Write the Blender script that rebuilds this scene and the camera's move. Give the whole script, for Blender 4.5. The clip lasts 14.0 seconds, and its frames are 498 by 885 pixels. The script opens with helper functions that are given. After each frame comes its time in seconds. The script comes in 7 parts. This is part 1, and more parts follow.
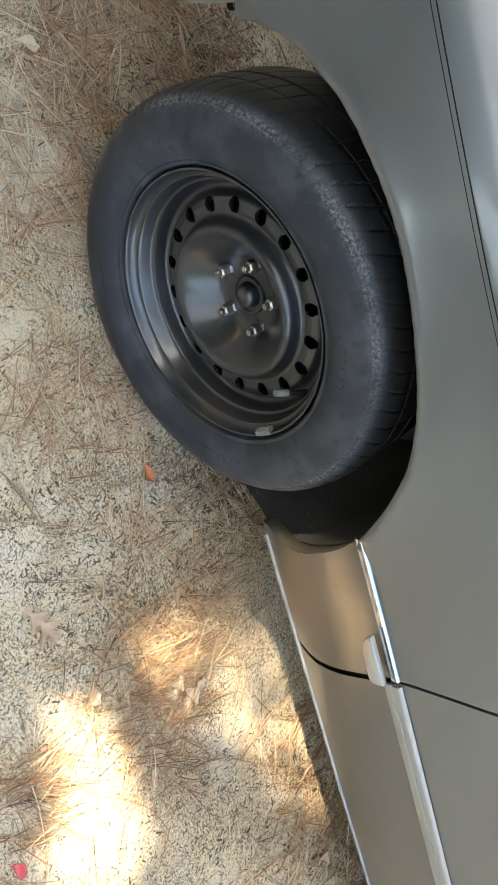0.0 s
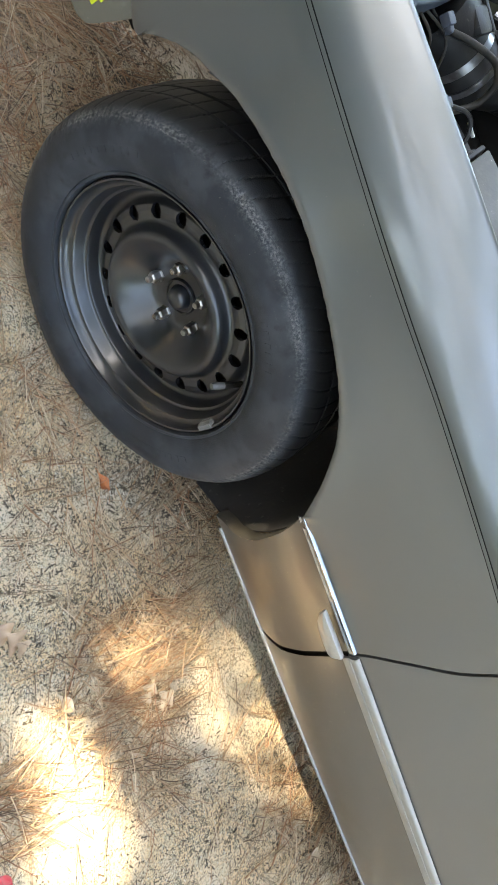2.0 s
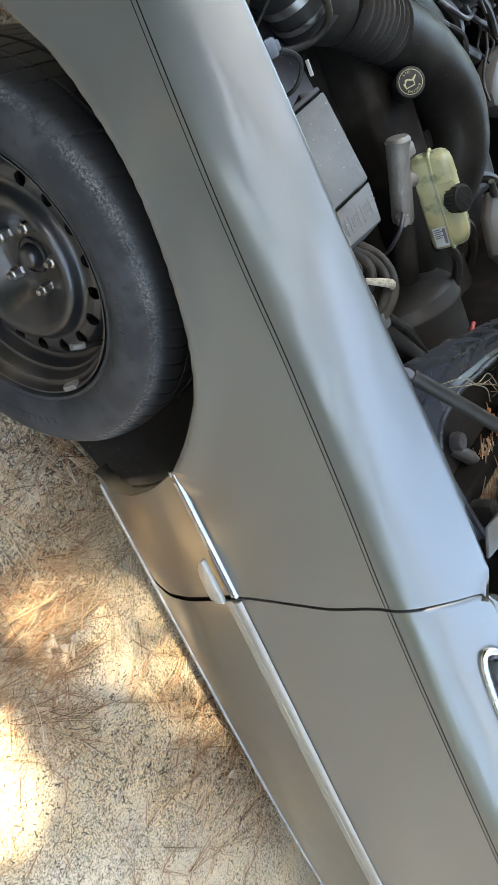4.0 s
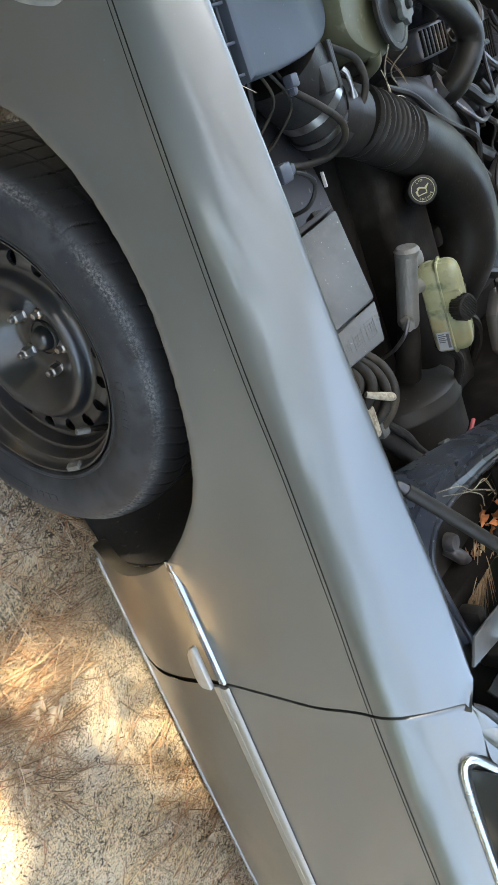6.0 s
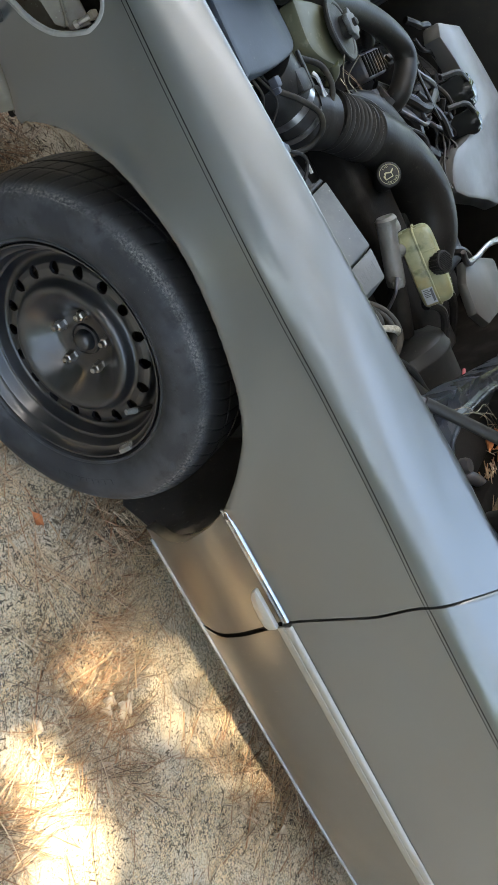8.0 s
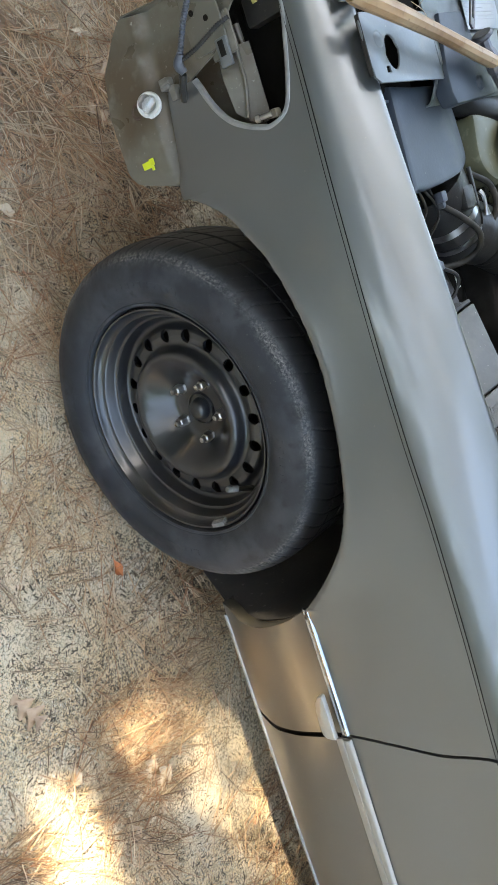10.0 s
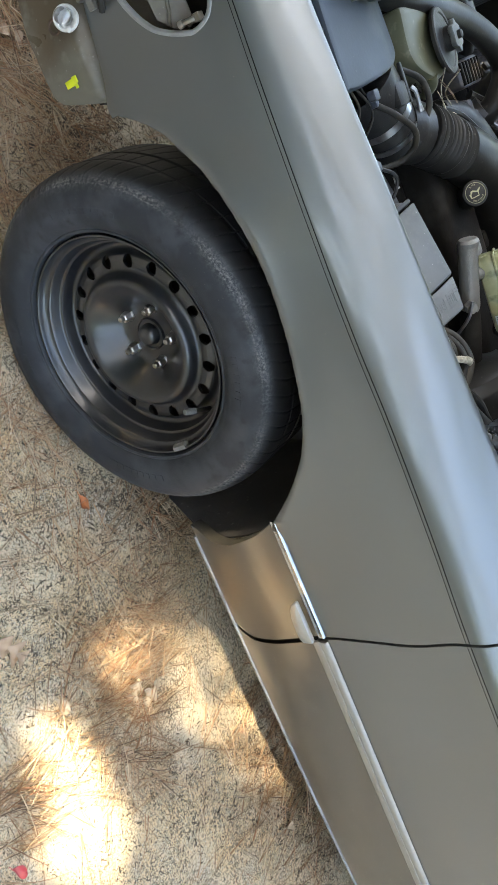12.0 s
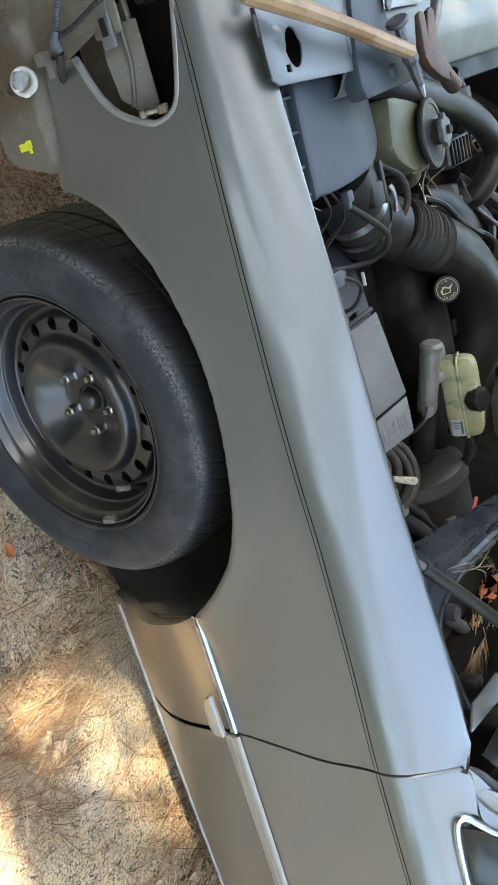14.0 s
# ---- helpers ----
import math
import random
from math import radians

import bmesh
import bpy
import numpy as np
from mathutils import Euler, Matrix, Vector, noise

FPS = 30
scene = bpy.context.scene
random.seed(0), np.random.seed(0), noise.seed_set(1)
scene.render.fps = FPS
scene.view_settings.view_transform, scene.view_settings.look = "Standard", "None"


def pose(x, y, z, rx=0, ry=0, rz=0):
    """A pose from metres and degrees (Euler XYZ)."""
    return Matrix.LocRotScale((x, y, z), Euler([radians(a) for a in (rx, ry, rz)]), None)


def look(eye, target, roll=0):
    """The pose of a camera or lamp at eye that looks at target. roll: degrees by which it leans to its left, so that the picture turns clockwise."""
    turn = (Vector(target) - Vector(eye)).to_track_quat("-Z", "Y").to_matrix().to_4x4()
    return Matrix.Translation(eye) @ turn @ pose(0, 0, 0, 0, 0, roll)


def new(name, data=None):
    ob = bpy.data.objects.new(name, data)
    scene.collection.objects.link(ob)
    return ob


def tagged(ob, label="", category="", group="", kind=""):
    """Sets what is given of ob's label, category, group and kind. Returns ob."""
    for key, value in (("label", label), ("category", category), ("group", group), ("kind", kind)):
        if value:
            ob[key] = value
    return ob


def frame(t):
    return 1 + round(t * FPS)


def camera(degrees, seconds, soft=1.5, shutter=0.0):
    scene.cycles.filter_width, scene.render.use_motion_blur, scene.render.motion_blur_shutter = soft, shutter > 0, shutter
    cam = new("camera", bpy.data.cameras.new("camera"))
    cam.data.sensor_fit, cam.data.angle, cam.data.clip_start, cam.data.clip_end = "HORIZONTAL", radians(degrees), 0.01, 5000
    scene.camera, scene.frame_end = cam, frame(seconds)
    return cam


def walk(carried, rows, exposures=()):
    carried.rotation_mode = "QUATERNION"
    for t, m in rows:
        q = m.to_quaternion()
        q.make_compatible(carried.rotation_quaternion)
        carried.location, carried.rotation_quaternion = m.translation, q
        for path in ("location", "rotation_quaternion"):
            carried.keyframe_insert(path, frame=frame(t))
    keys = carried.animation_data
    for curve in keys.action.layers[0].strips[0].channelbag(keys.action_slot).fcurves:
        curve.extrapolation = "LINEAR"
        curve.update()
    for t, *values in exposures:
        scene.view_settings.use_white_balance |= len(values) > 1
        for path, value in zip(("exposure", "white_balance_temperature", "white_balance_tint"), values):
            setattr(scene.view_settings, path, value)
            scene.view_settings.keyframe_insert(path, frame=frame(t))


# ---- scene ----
cam = camera(33.5, 14.0, soft=1.1)
EXPOSURE, KELVIN = 4.17, 7750.0
PATH = [
    (0, (-0.203, -0.910, 1.326), (0.421, 0.300, -0.139), 93.8),
    (0.2, (-0.178, -0.927, 1.341), (0.419, 0.320, -0.105), 92.5),
    (0.5, (-0.133, -0.936, 1.378), (0.438, 0.318, -0.071), 88.5),
    (0.7, (-0.143, -0.936, 1.387), (0.379, 0.328, -0.078), 87.8),
    (1, (-0.146, -0.929, 1.396), (0.354, 0.327, -0.079), 87.7),
    (1.5, (-0.143, -0.936, 1.408), (0.347, 0.367, -0.029), 85.9),
    (2, (-0.138, -0.933, 1.408), (0.429, 0.344, -0.023), 86.3),
    (2.5, (-0.130, -0.926, 1.420), (0.434, 0.350, -0.013), 86.0),
    (3, (-0.137, -0.908, 1.434), (0.506, 0.380, 0.046), 86.6),
    (3.5, (-0.148, -0.878, 1.436), (0.617, 0.387, 0.090), 88.2),
    (3.7, (-0.145, -0.870, 1.461), (0.665, 0.404, 0.150), 87.6),
    (5.8, (-0.265, -0.802, 1.515), (0.471, 0.532, 0.220), 87.9),
    (6, (-0.262, -0.804, 1.507), (0.496, 0.502, 0.196), 89.3),
    (6.5, (-0.275, -0.829, 1.497), (0.459, 0.474, 0.169), 88.6),
    (6.8, (-0.258, -0.878, 1.526), (0.372, 0.523, 0.243), 84.9),
    (7, (-0.232, -0.936, 1.520), (0.370, 0.476, 0.238), 83.5),
    (7.2, (-0.191, -0.987, 1.527), (0.434, 0.388, 0.224), 80.7),
    (7.5, (-0.162, -1.076, 1.520), (0.528, 0.305, 0.249), 78.0),
    (7.7, (-0.151, -1.102, 1.524), (0.549, 0.264, 0.238), 76.1),
    (8, (-0.155, -1.114, 1.519), (0.427, 0.345, 0.281), 75.5),
    (8.5, (-0.240, -1.067, 1.498), (0.231, 0.414, 0.239), 83.6),
    (8.7, (-0.218, -1.070, 1.510), (0.145, 0.374, 0.175), 82.8),
    (10.8, (-0.275, -1.078, 1.477), (0.241, 0.294, 0.116), 82.5),
    (11, (-0.265, -1.083, 1.481), (0.294, 0.305, 0.155), 82.3),
    (11.5, (-0.252, -1.089, 1.474), (0.413, 0.268, 0.163), 84.0),
    (12, (-0.241, -1.089, 1.488), (0.380, 0.292, 0.182), 83.0),
    (12.2, (-0.261, -1.068, 1.497), (0.344, 0.323, 0.222), 84.7),
    (12.5, (-0.298, -1.099, 1.495), (0.208, 0.400, 0.271), 85.1),
    (12.8, (-0.315, -1.066, 1.515), (0.139, 0.421, 0.258), 86.6),
    (13, (-0.326, -1.058, 1.514), (0.137, 0.443, 0.275), 85.2),
    (13.2, (-0.326, -1.012, 1.522), (0.209, 0.460, 0.293), 87.0),
    (13.5, (-0.356, -0.970, 1.515), (0.286, 0.470, 0.284), 89.1),
    (14, (-0.393, -0.912, 1.501), (0.320, 0.472, 0.246), 91.5),
]
walk(cam, [(t, look(eye, target, roll)) for t, eye, target, roll in PATH], [(t, EXPOSURE + e, KELVIN, 7.2) for t, e in ((0.0, 0.0), (3.5, 0.0), (6.0, -0.12), (6.5, -0.06), (7.5, -0.28), (8.0, -0.27), (8.5, -0.17), (11.0, -0.08), (12.0, -0.12), (13.0, -0.06), (14.0, -0.08))])

# ---- light: open shade under a tree, sun through gaps in its crown ----
SUN_TO = Vector((-0.80, -0.30, 0.54)).normalized()
world = bpy.data.worlds.new("sky")
scene.world = world
world.use_nodes = True
wn = world.node_tree.nodes
sky = wn.new("ShaderNodeTexSky")
sky.sky_type, sky.sun_disc = "NISHITA", False
sky.sun_elevation, sky.sun_rotation = math.asin(SUN_TO.z), math.atan2(SUN_TO.x, SUN_TO.y)
sky.air_density, sky.dust_density, sky.ozone_density = 1.0, 2.5, 0.4
world.node_tree.links.new(sky.outputs[0], wn["Background"].inputs[0])
wn["Background"].inputs[1].default_value = 0.15
sun = new("sun", bpy.data.lights.new("sun", "SUN"))
sun.data.energy, sun.data.angle, sun.data.color = 2.9, radians(0.53), (1.0, 0.88, 0.67)
sun.matrix_world = look(SUN_TO * 30, (0, 0, 0))


# ---- materials ----
def mat(name, colour, rough=0.5, metal=0.0, spots=(), bump=0.0, bump_scale=200.0, coat=0.0, rough_var=0.0, clear=0.0, ior=1.45):
    """A surface: spots are (scale, low, high, colour) layers of noise over the colour, in metres of the object's own space."""
    m = bpy.data.materials.new(name)
    m.use_nodes = True
    nt, bs = m.node_tree, m.node_tree.nodes["Principled BSDF"]
    tc = nt.nodes.new("ShaderNodeTexCoord")
    last = None
    rgb = nt.nodes.new("ShaderNodeRGB")
    rgb.outputs[0].default_value = (*colour, 1)
    last = rgb.outputs[0]
    for k, (scale, low, high, col) in enumerate(spots):
        no = nt.nodes.new("ShaderNodeTexNoise")
        no.inputs["Scale"].default_value, no.inputs["Detail"].default_value = scale, 5.0
        nt.links.new(tc.outputs["Object"], no.inputs["Vector"])
        mr = nt.nodes.new("ShaderNodeMapRange")
        mr.inputs["From Min"].default_value, mr.inputs["From Max"].default_value = low, high
        nt.links.new(no.outputs["Fac"], mr.inputs["Value"])
        mx = nt.nodes.new("ShaderNodeMix")
        mx.data_type = "RGBA"
        nt.links.new(mr.outputs["Result"], mx.inputs["Factor"])
        nt.links.new(last, mx.inputs[6])
        mx.inputs[7].default_value = (*col, 1)
        last = mx.outputs[2]
    nt.links.new(last, bs.inputs["Base Color"])
    bs.inputs["Roughness"].default_value, bs.inputs["Metallic"].default_value = rough, metal
    bs.inputs["Coat Weight"].default_value, bs.inputs["Coat Roughness"].default_value = coat, 0.06
    bs.inputs["Transmission Weight"].default_value, bs.inputs["IOR"].default_value = clear, ior
    if rough_var:
        no = nt.nodes.new("ShaderNodeTexNoise")
        no.inputs["Scale"].default_value, no.inputs["Detail"].default_value = 14.0, 6.0
        nt.links.new(tc.outputs["Object"], no.inputs["Vector"])
        mr = nt.nodes.new("ShaderNodeMapRange")
        mr.inputs["From Min"].default_value, mr.inputs["From Max"].default_value = 0.3, 0.7
        mr.inputs["To Min"].default_value, mr.inputs["To Max"].default_value = max(0.02, rough - rough_var), rough + rough_var
        nt.links.new(no.outputs["Fac"], mr.inputs["Value"])
        nt.links.new(mr.outputs["Result"], bs.inputs["Roughness"])
    if bump:
        no = nt.nodes.new("ShaderNodeTexNoise")
        no.inputs["Scale"].default_value, no.inputs["Detail"].default_value = bump_scale, 4.0
        nt.links.new(tc.outputs["Object"], no.inputs["Vector"])
        bu = nt.nodes.new("ShaderNodeBump")
        bu.inputs["Strength"].default_value, bu.inputs["Distance"].default_value = bump, 0.002
        nt.links.new(no.outputs["Fac"], bu.inputs["Height"])
        nt.links.new(bu.outputs["Normal"], bs.inputs["Normal"])
    return m


DUST = (0.36, 0.33, 0.28)
PAINT = mat("grey_metallic_paint", (0.149, 0.155, 0.153), 0.33, 0.70, [(1.2, 0.35, 0.75, (0.137, 0.146, 0.146)), (260.0, 0.72, 0.80, (0.22, 0.21, 0.19))], coat=1.0)
PAINT.node_tree.nodes["Principled BSDF"].inputs["Coat Roughness"].default_value = 0.11
CLADDING = mat("lower_grey_paint", (0.150, 0.145, 0.134), 0.34, 0.72, [(1.5, 0.4, 0.8, (0.147, 0.139, 0.126)), (240.0, 0.68, 0.76, DUST)], coat=0.5, rough_var=0.02)
PANEL = mat("grey_inner_paint", (0.150, 0.161, 0.163), 0.42, 0.35, [(9.0, 0.45, 0.75, (0.118, 0.122, 0.124)), (35.0, 0.52, 0.72, (0.175, 0.175, 0.17)), (120.0, 0.72, 0.82, DUST)], rough_var=0.1, bump=0.1)
CHROME = mat("chrome", (0.42, 0.43, 0.44), 0.24, 1.0, [(30.0, 0.5, 0.8, (0.62, 0.61, 0.58))], rough_var=0.05)
DULL_CHROME = mat("dull_bright_trim", (0.33, 0.32, 0.295), 0.52, 0.5, [(40.0, 0.45, 0.75, (0.31, 0.295, 0.265))], rough_var=0.08)
STRIPE = mat("black_pinstripe", (0.010, 0.010, 0.011), 0.5)
BLACK = mat("black_plastic", (0.020, 0.019, 0.018), 0.45, 0, [(20.0, 0.45, 0.75, (0.030, 0.028, 0.025)), (150.0, 0.66, 0.8, (0.10, 0.09, 0.08))], rough_var=0.12, bump=0.15)
# near-black for greasy parts, and for the shade behind openings
DARK = mat("grease_and_shade", (0.013, 0.0115, 0.010), 0.7, 0, [(12.0, 0.5, 0.8, (0.035, 0.032, 0.028))], bump=0.3)
LINER = mat("dusty_wheel_liner", (0.050, 0.049, 0.053), 0.55, 0, [(25.0, 0.5, 0.75, (0.06, 0.058, 0.055)), (90.0, 0.66, 0.72, (0.13, 0.13, 0.13))], bump=0.3, bump_scale=90)
HOSE = mat("dusty_rubber_hose", (0.017, 0.0158, 0.0145), 0.40, 0, [(16.0, 0.45, 0.75, (0.026, 0.023, 0.020)), (90.0, 0.62, 0.75, (0.05, 0.045, 0.04))], rough_var=0.1, bump=0.1)
AIRBOX = mat("blue_grey_plastic", (0.034, 0.043, 0.056), 0.55, 0, [(14.0, 0.45, 0.75, (0.046, 0.055, 0.064)), (200.0, 0.72, 0.82, (0.2, 0.19, 0.17))], rough_var=0.1, bump=0.1)
FUSE = mat("grey_plastic_lid", (0.085, 0.088, 0.085), 0.5, 0, [(22.0, 0.45, 0.75, (0.066, 0.067, 0.064)), (60.0, 0.55, 0.75, (0.10, 0.10, 0.092)), (220.0, 0.68, 0.78, (0.4, 0.38, 0.35))], rough_var=0.08, bump=0.15)
RESERVOIR = mat("yellowed_clear_plastic", (0.34, 0.33, 0.19), 0.30, 0, [(25.0, 0.4, 0.7, (0.23, 0.235, 0.135)), (14.0, 0.50, 0.68, (0.33, 0.25, 0.10)), (45.0, 0.55, 0.70, (0.16, 0.17, 0.10))], rough_var=0.08)
TANK = mat("green_white_plastic", (0.100, 0.100, 0.062), 0.45, 0, [(14.0, 0.4, 0.7, (0.085, 0.083, 0.045)), (70.0, 0.6, 0.75, (0.16, 0.15, 0.10))], rough_var=0.08)
ALLOY = mat("cast_aluminium", (0.215, 0.205, 0.185), 0.55, 0.5, [(30.0, 0.45, 0.75, (0.17, 0.16, 0.14))], bump=0.4, bump_scale=350)
STEEL = mat("worn_steel", (0.42, 0.41, 0.40), 0.32, 1.0, [(60.0, 0.45, 0.7, (0.26, 0.24, 0.22))], rough_var=0.1)
LEAD = mat("dull_pale_lead", (0.17, 0.17, 0.17), 0.5, 0.2, [(90.0, 0.45, 0.7, (0.24, 0.24, 0.24))], bump=0.4)
RUST = mat("rusty_steel", (0.080, 0.052, 0.040), 0.5, 0.4, [(40.0, 0.45, 0.7, (0.125, 0.066, 0.042)), (90.0, 0.6, 0.75, (0.045, 0.036, 0.032))], bump=0.4)
GUNMETAL = mat("dark_worn_steel", (0.10, 0.10, 0.11), 0.45, 0.6, [(50.0, 0.45, 0.7, (0.17, 0.15, 0.13))], bump=0.2)
RIM = mat("black_wheel_enamel", (0.008, 0.0095, 0.0135), 0.40, 0, [(25.0, 0.5, 0.8, (0.015, 0.017, 0.021)), (300.0, 0.70, 0.76, (0.07, 0.07, 0.07)), (7.0, 0.55, 0.75, (0.018, 0.018, 0.019))], coat=0.8, rough_var=0.06)
RIM.node_tree.nodes["Principled BSDF"].inputs["Coat IOR"].default_value = 1.60
RIM.node_tree.nodes["Principled BSDF"].inputs["Coat Roughness"].default_value = 0.20
WORN_TRIM = mat("worn_bright_trim", (0.42, 0.415, 0.39), 0.34, 0.55, [(60.0, 0.45, 0.7, (0.38, 0.36, 0.33))], rough_var=0.08)
FAINT = mat("faded_print", (0.36, 0.37, 0.40), 0.6)
WHITE = mat("white_plastic", (0.60, 0.59, 0.56), 0.42, 0, [(40.0, 0.45, 0.75, (0.48, 0.46, 0.42))])
LABEL = mat("white_label", (0.38, 0.40, 0.42), 0.6, 0, [(60.0, 0.45, 0.75, (0.36, 0.37, 0.38))])
INK = mat("label_ink", (0.10, 0.10, 0.11), 0.6)
YELLOW = mat("yellow_tape", (0.62, 0.68, 0.03), 0.5, 0, [(80.0, 0.5, 0.75, (0.5, 0.52, 0.05))])
DULL_YELLOW = mat("faded_yellow_tag", (0.30, 0.265, 0.09), 0.6)
TAPE = mat("cream_tape", (0.30, 0.265, 0.195), 0.65, 0, [(70.0, 0.42, 0.62, (0.17, 0.14, 0.095)), (200.0, 0.5, 0.7, (0.40, 0.36, 0.28))], bump=0.4)
COWL = mat("dark_blue_grey_sheet", (0.030, 0.035, 0.046), 0.27, 0.1, [(9.0, 0.42, 0.7, (0.046, 0.051, 0.060)), (160.0, 0.66, 0.78, (0.2, 0.19, 0.17))], rough_var=0.1, bump=0.15)
COVER = mat("pale_grey_cover", (0.155, 0.150, 0.142), 0.42, 0.3, [(9.0, 0.42, 0.7, (0.14, 0.133, 0.12)), (160.0, 0.66, 0.78, (0.2, 0.19, 0.17))], rough_var=0.1)
WOOD = mat("hammer_handle_wood", (0.30, 0.185, 0.10), 0.5, 0, [(30.0, 0.42, 0.7, (0.19, 0.105, 0.052)), (8.0, 0.42, 0.70, (0.34, 0.245, 0.155)), (120.0, 0.62, 0.75, (0.16, 0.10, 0.06))], rough_var=0.1)
ORANGE = mat("orange_lens", (0.85, 0.22, 0.01), 0.2, 0, [(60.0, 0.4, 0.7, (0.80, 0.18, 0.01))], coat=0.6)
GLASS = mat("clear_glass", (1, 1, 1), 0.02, 0, clear=1.0)
TINTED = mat("tinted_window_glass", (0.02, 0.022, 0.022), 0.05, 0, coat=0.25)
WIRE_BLUE = mat("blue_grey_loom", (0.048, 0.054, 0.068), 0.5, 0, [(60.0, 0.5, 0.75, (0.075, 0.08, 0.09))])
GOLD_INK = mat("pale_gold_print", (0.36, 0.34, 0.20), 0.5)
LOOM = mat("dusty_brown_loom", (0.020, 0.018, 0.015), 0.55, 0, [(30.0, 0.45, 0.75, (0.060, 0.048, 0.034)), (120.0, 0.55, 0.7, (0.03, 0.026, 0.022))], bump=0.3)


def splash_material():
    m = mat("olive_plastic_shield", (0.13, 0.12, 0.095), 0.36, 0, [(8.0, 0.42, 0.62, (0.085, 0.062, 0.040)), (30.0, 0.55, 0.75, (0.17, 0.155, 0.13)), (140.0, 0.66, 0.75, (0.27, 0.255, 0.22))], rough_var=0.12, bump=0.1)
    return m


SHIELD = splash_material()



def tyre_material():
    """Black rubber, greyer on the sidewall, with pale scuffs along the shoulder."""
    m = mat("worn_tyre_rubber", (0.023, 0.027, 0.034), 0.52, 0, [(18.0, 0.45, 0.70, (0.042, 0.048, 0.060)), (9.0, 0.50, 0.70, (0.047, 0.051, 0.058)), (45.0, 0.58, 0.74, (0.020, 0.022, 0.027)), (220.0, 0.68, 0.76, (0.10, 0.095, 0.085))], bump=0.25, bump_scale=500)
    nt, bs = m.node_tree, m.node_tree.nodes["Principled BSDF"]
    tc = nt.nodes.new("ShaderNodeTexCoord")
    flat = nt.nodes.new("ShaderNodeVectorMath")
    flat.operation = "MULTIPLY"
    flat.inputs[1].default_value = (1, 0, 1)
    ln = nt.nodes.new("ShaderNodeVectorMath")
    ln.operation = "LENGTH"
    nt.links.new(tc.outputs["Object"], flat.inputs[0])
    nt.links.new(flat.outputs[0], ln.inputs[0])
    ramp = nt.nodes.new("ShaderNodeValToRGB")
    el = ramp.color_ramp.elements
    el[0].position, el[0].color = 0.0, (0, 0, 0, 1)
    el[1].position, el[1].color = 1.0, (0, 0, 0, 1)
    for pos, v in ((0.22, 0.0), (0.34, 0.14), (0.42, 0.35), (0.46, 1.0), (0.49, 0.45), (0.53, 1.0), (0.58, 0.5), (0.68, 0.0)):
        e = el.new(pos)
        e.color = (v, v, v, 1)
    mr = nt.nodes.new("ShaderNodeMapRange")
    mr.inputs["From Min"].default_value, mr.inputs["From Max"].default_value = 0.28, 0.345
    nt.links.new(ln.outputs["Value"], mr.inputs["Value"])
    nt.links.new(mr.outputs["Result"], ramp.inputs[0])
    no = nt.nodes.new("ShaderNodeTexNoise")
    no.inputs["Scale"].default_value, no.inputs["Detail"].default_value, no.inputs["Roughness"].default_value = 210.0, 8.0, 0.8
    nt.links.new(tc.outputs["Object"], no.inputs["Vector"])
    m2 = nt.nodes.new("ShaderNodeMapRange")
    m2.inputs["From Min"].default_value, m2.inputs["From Max"].default_value = 0.44, 0.62
    nt.links.new(no.outputs["Fac"], m2.inputs["Value"])
    mul = nt.nodes.new("ShaderNodeMath")
    mul.operation = "MULTIPLY"
    nt.links.new(ramp.outputs[0], mul.inputs[0])
    worn = nt.nodes.new("ShaderNodeTexNoise")
    worn.inputs["Scale"].default_value, worn.inputs["Detail"].default_value = 7.0, 6.0
    nt.links.new(tc.outputs["Object"], worn.inputs["Vector"])
    m4 = nt.nodes.new("ShaderNodeMapRange")
    m4.inputs["From Min"].default_value, m4.inputs["From Max"].default_value, m4.inputs["To Min"].default_value = 0.44, 0.66, 0.16
    nt.links.new(worn.outputs["Fac"], m4.inputs["Value"])
    patchy = nt.nodes.new("ShaderNodeMath")
    patchy.operation = "MULTIPLY"
    nt.links.new(m2.outputs["Result"], patchy.inputs[0])
    nt.links.new(m4.outputs["Result"], patchy.inputs[1])
    nt.links.new(patchy.outputs[0], mul.inputs[1])
    mx = nt.nodes.new("ShaderNodeMix")
    mx.data_type = "RGBA"
    old = bs.inputs["Base Color"].links[0].from_socket
    nt.links.new(mul.outputs[0], mx.inputs["Factor"])
    nt.links.new(old, mx.inputs[6])
    mx.inputs[7].default_value = (0.30, 0.297, 0.285, 1)
    # the tread is painted blacker than the dusty sidewall, for the arch's shade
    m3 = nt.nodes.new("ShaderNodeMapRange")
    m3.inputs["From Min"].default_value, m3.inputs["From Max"].default_value = 0.320, 0.328
    nt.links.new(ln.outputs["Value"], m3.inputs["Value"])
    my = nt.nodes.new("ShaderNodeMix")
    my.data_type = "RGBA"
    my.inputs[7].default_value = (0.020, 0.020, 0.021, 1)
    nt.links.new(m3.outputs["Result"], my.inputs["Factor"])
    nt.links.new(mx.outputs[2], my.inputs[6])
    nt.links.new(my.outputs[2], bs.inputs["Base Color"])
    return m


TYRE = tyre_material()
# DARK hardly reflects, which keeps the hood's shade over the bay
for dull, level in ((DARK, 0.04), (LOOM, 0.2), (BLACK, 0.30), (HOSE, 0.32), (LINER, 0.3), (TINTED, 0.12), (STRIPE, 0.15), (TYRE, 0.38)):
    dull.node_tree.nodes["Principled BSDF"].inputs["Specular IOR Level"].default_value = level


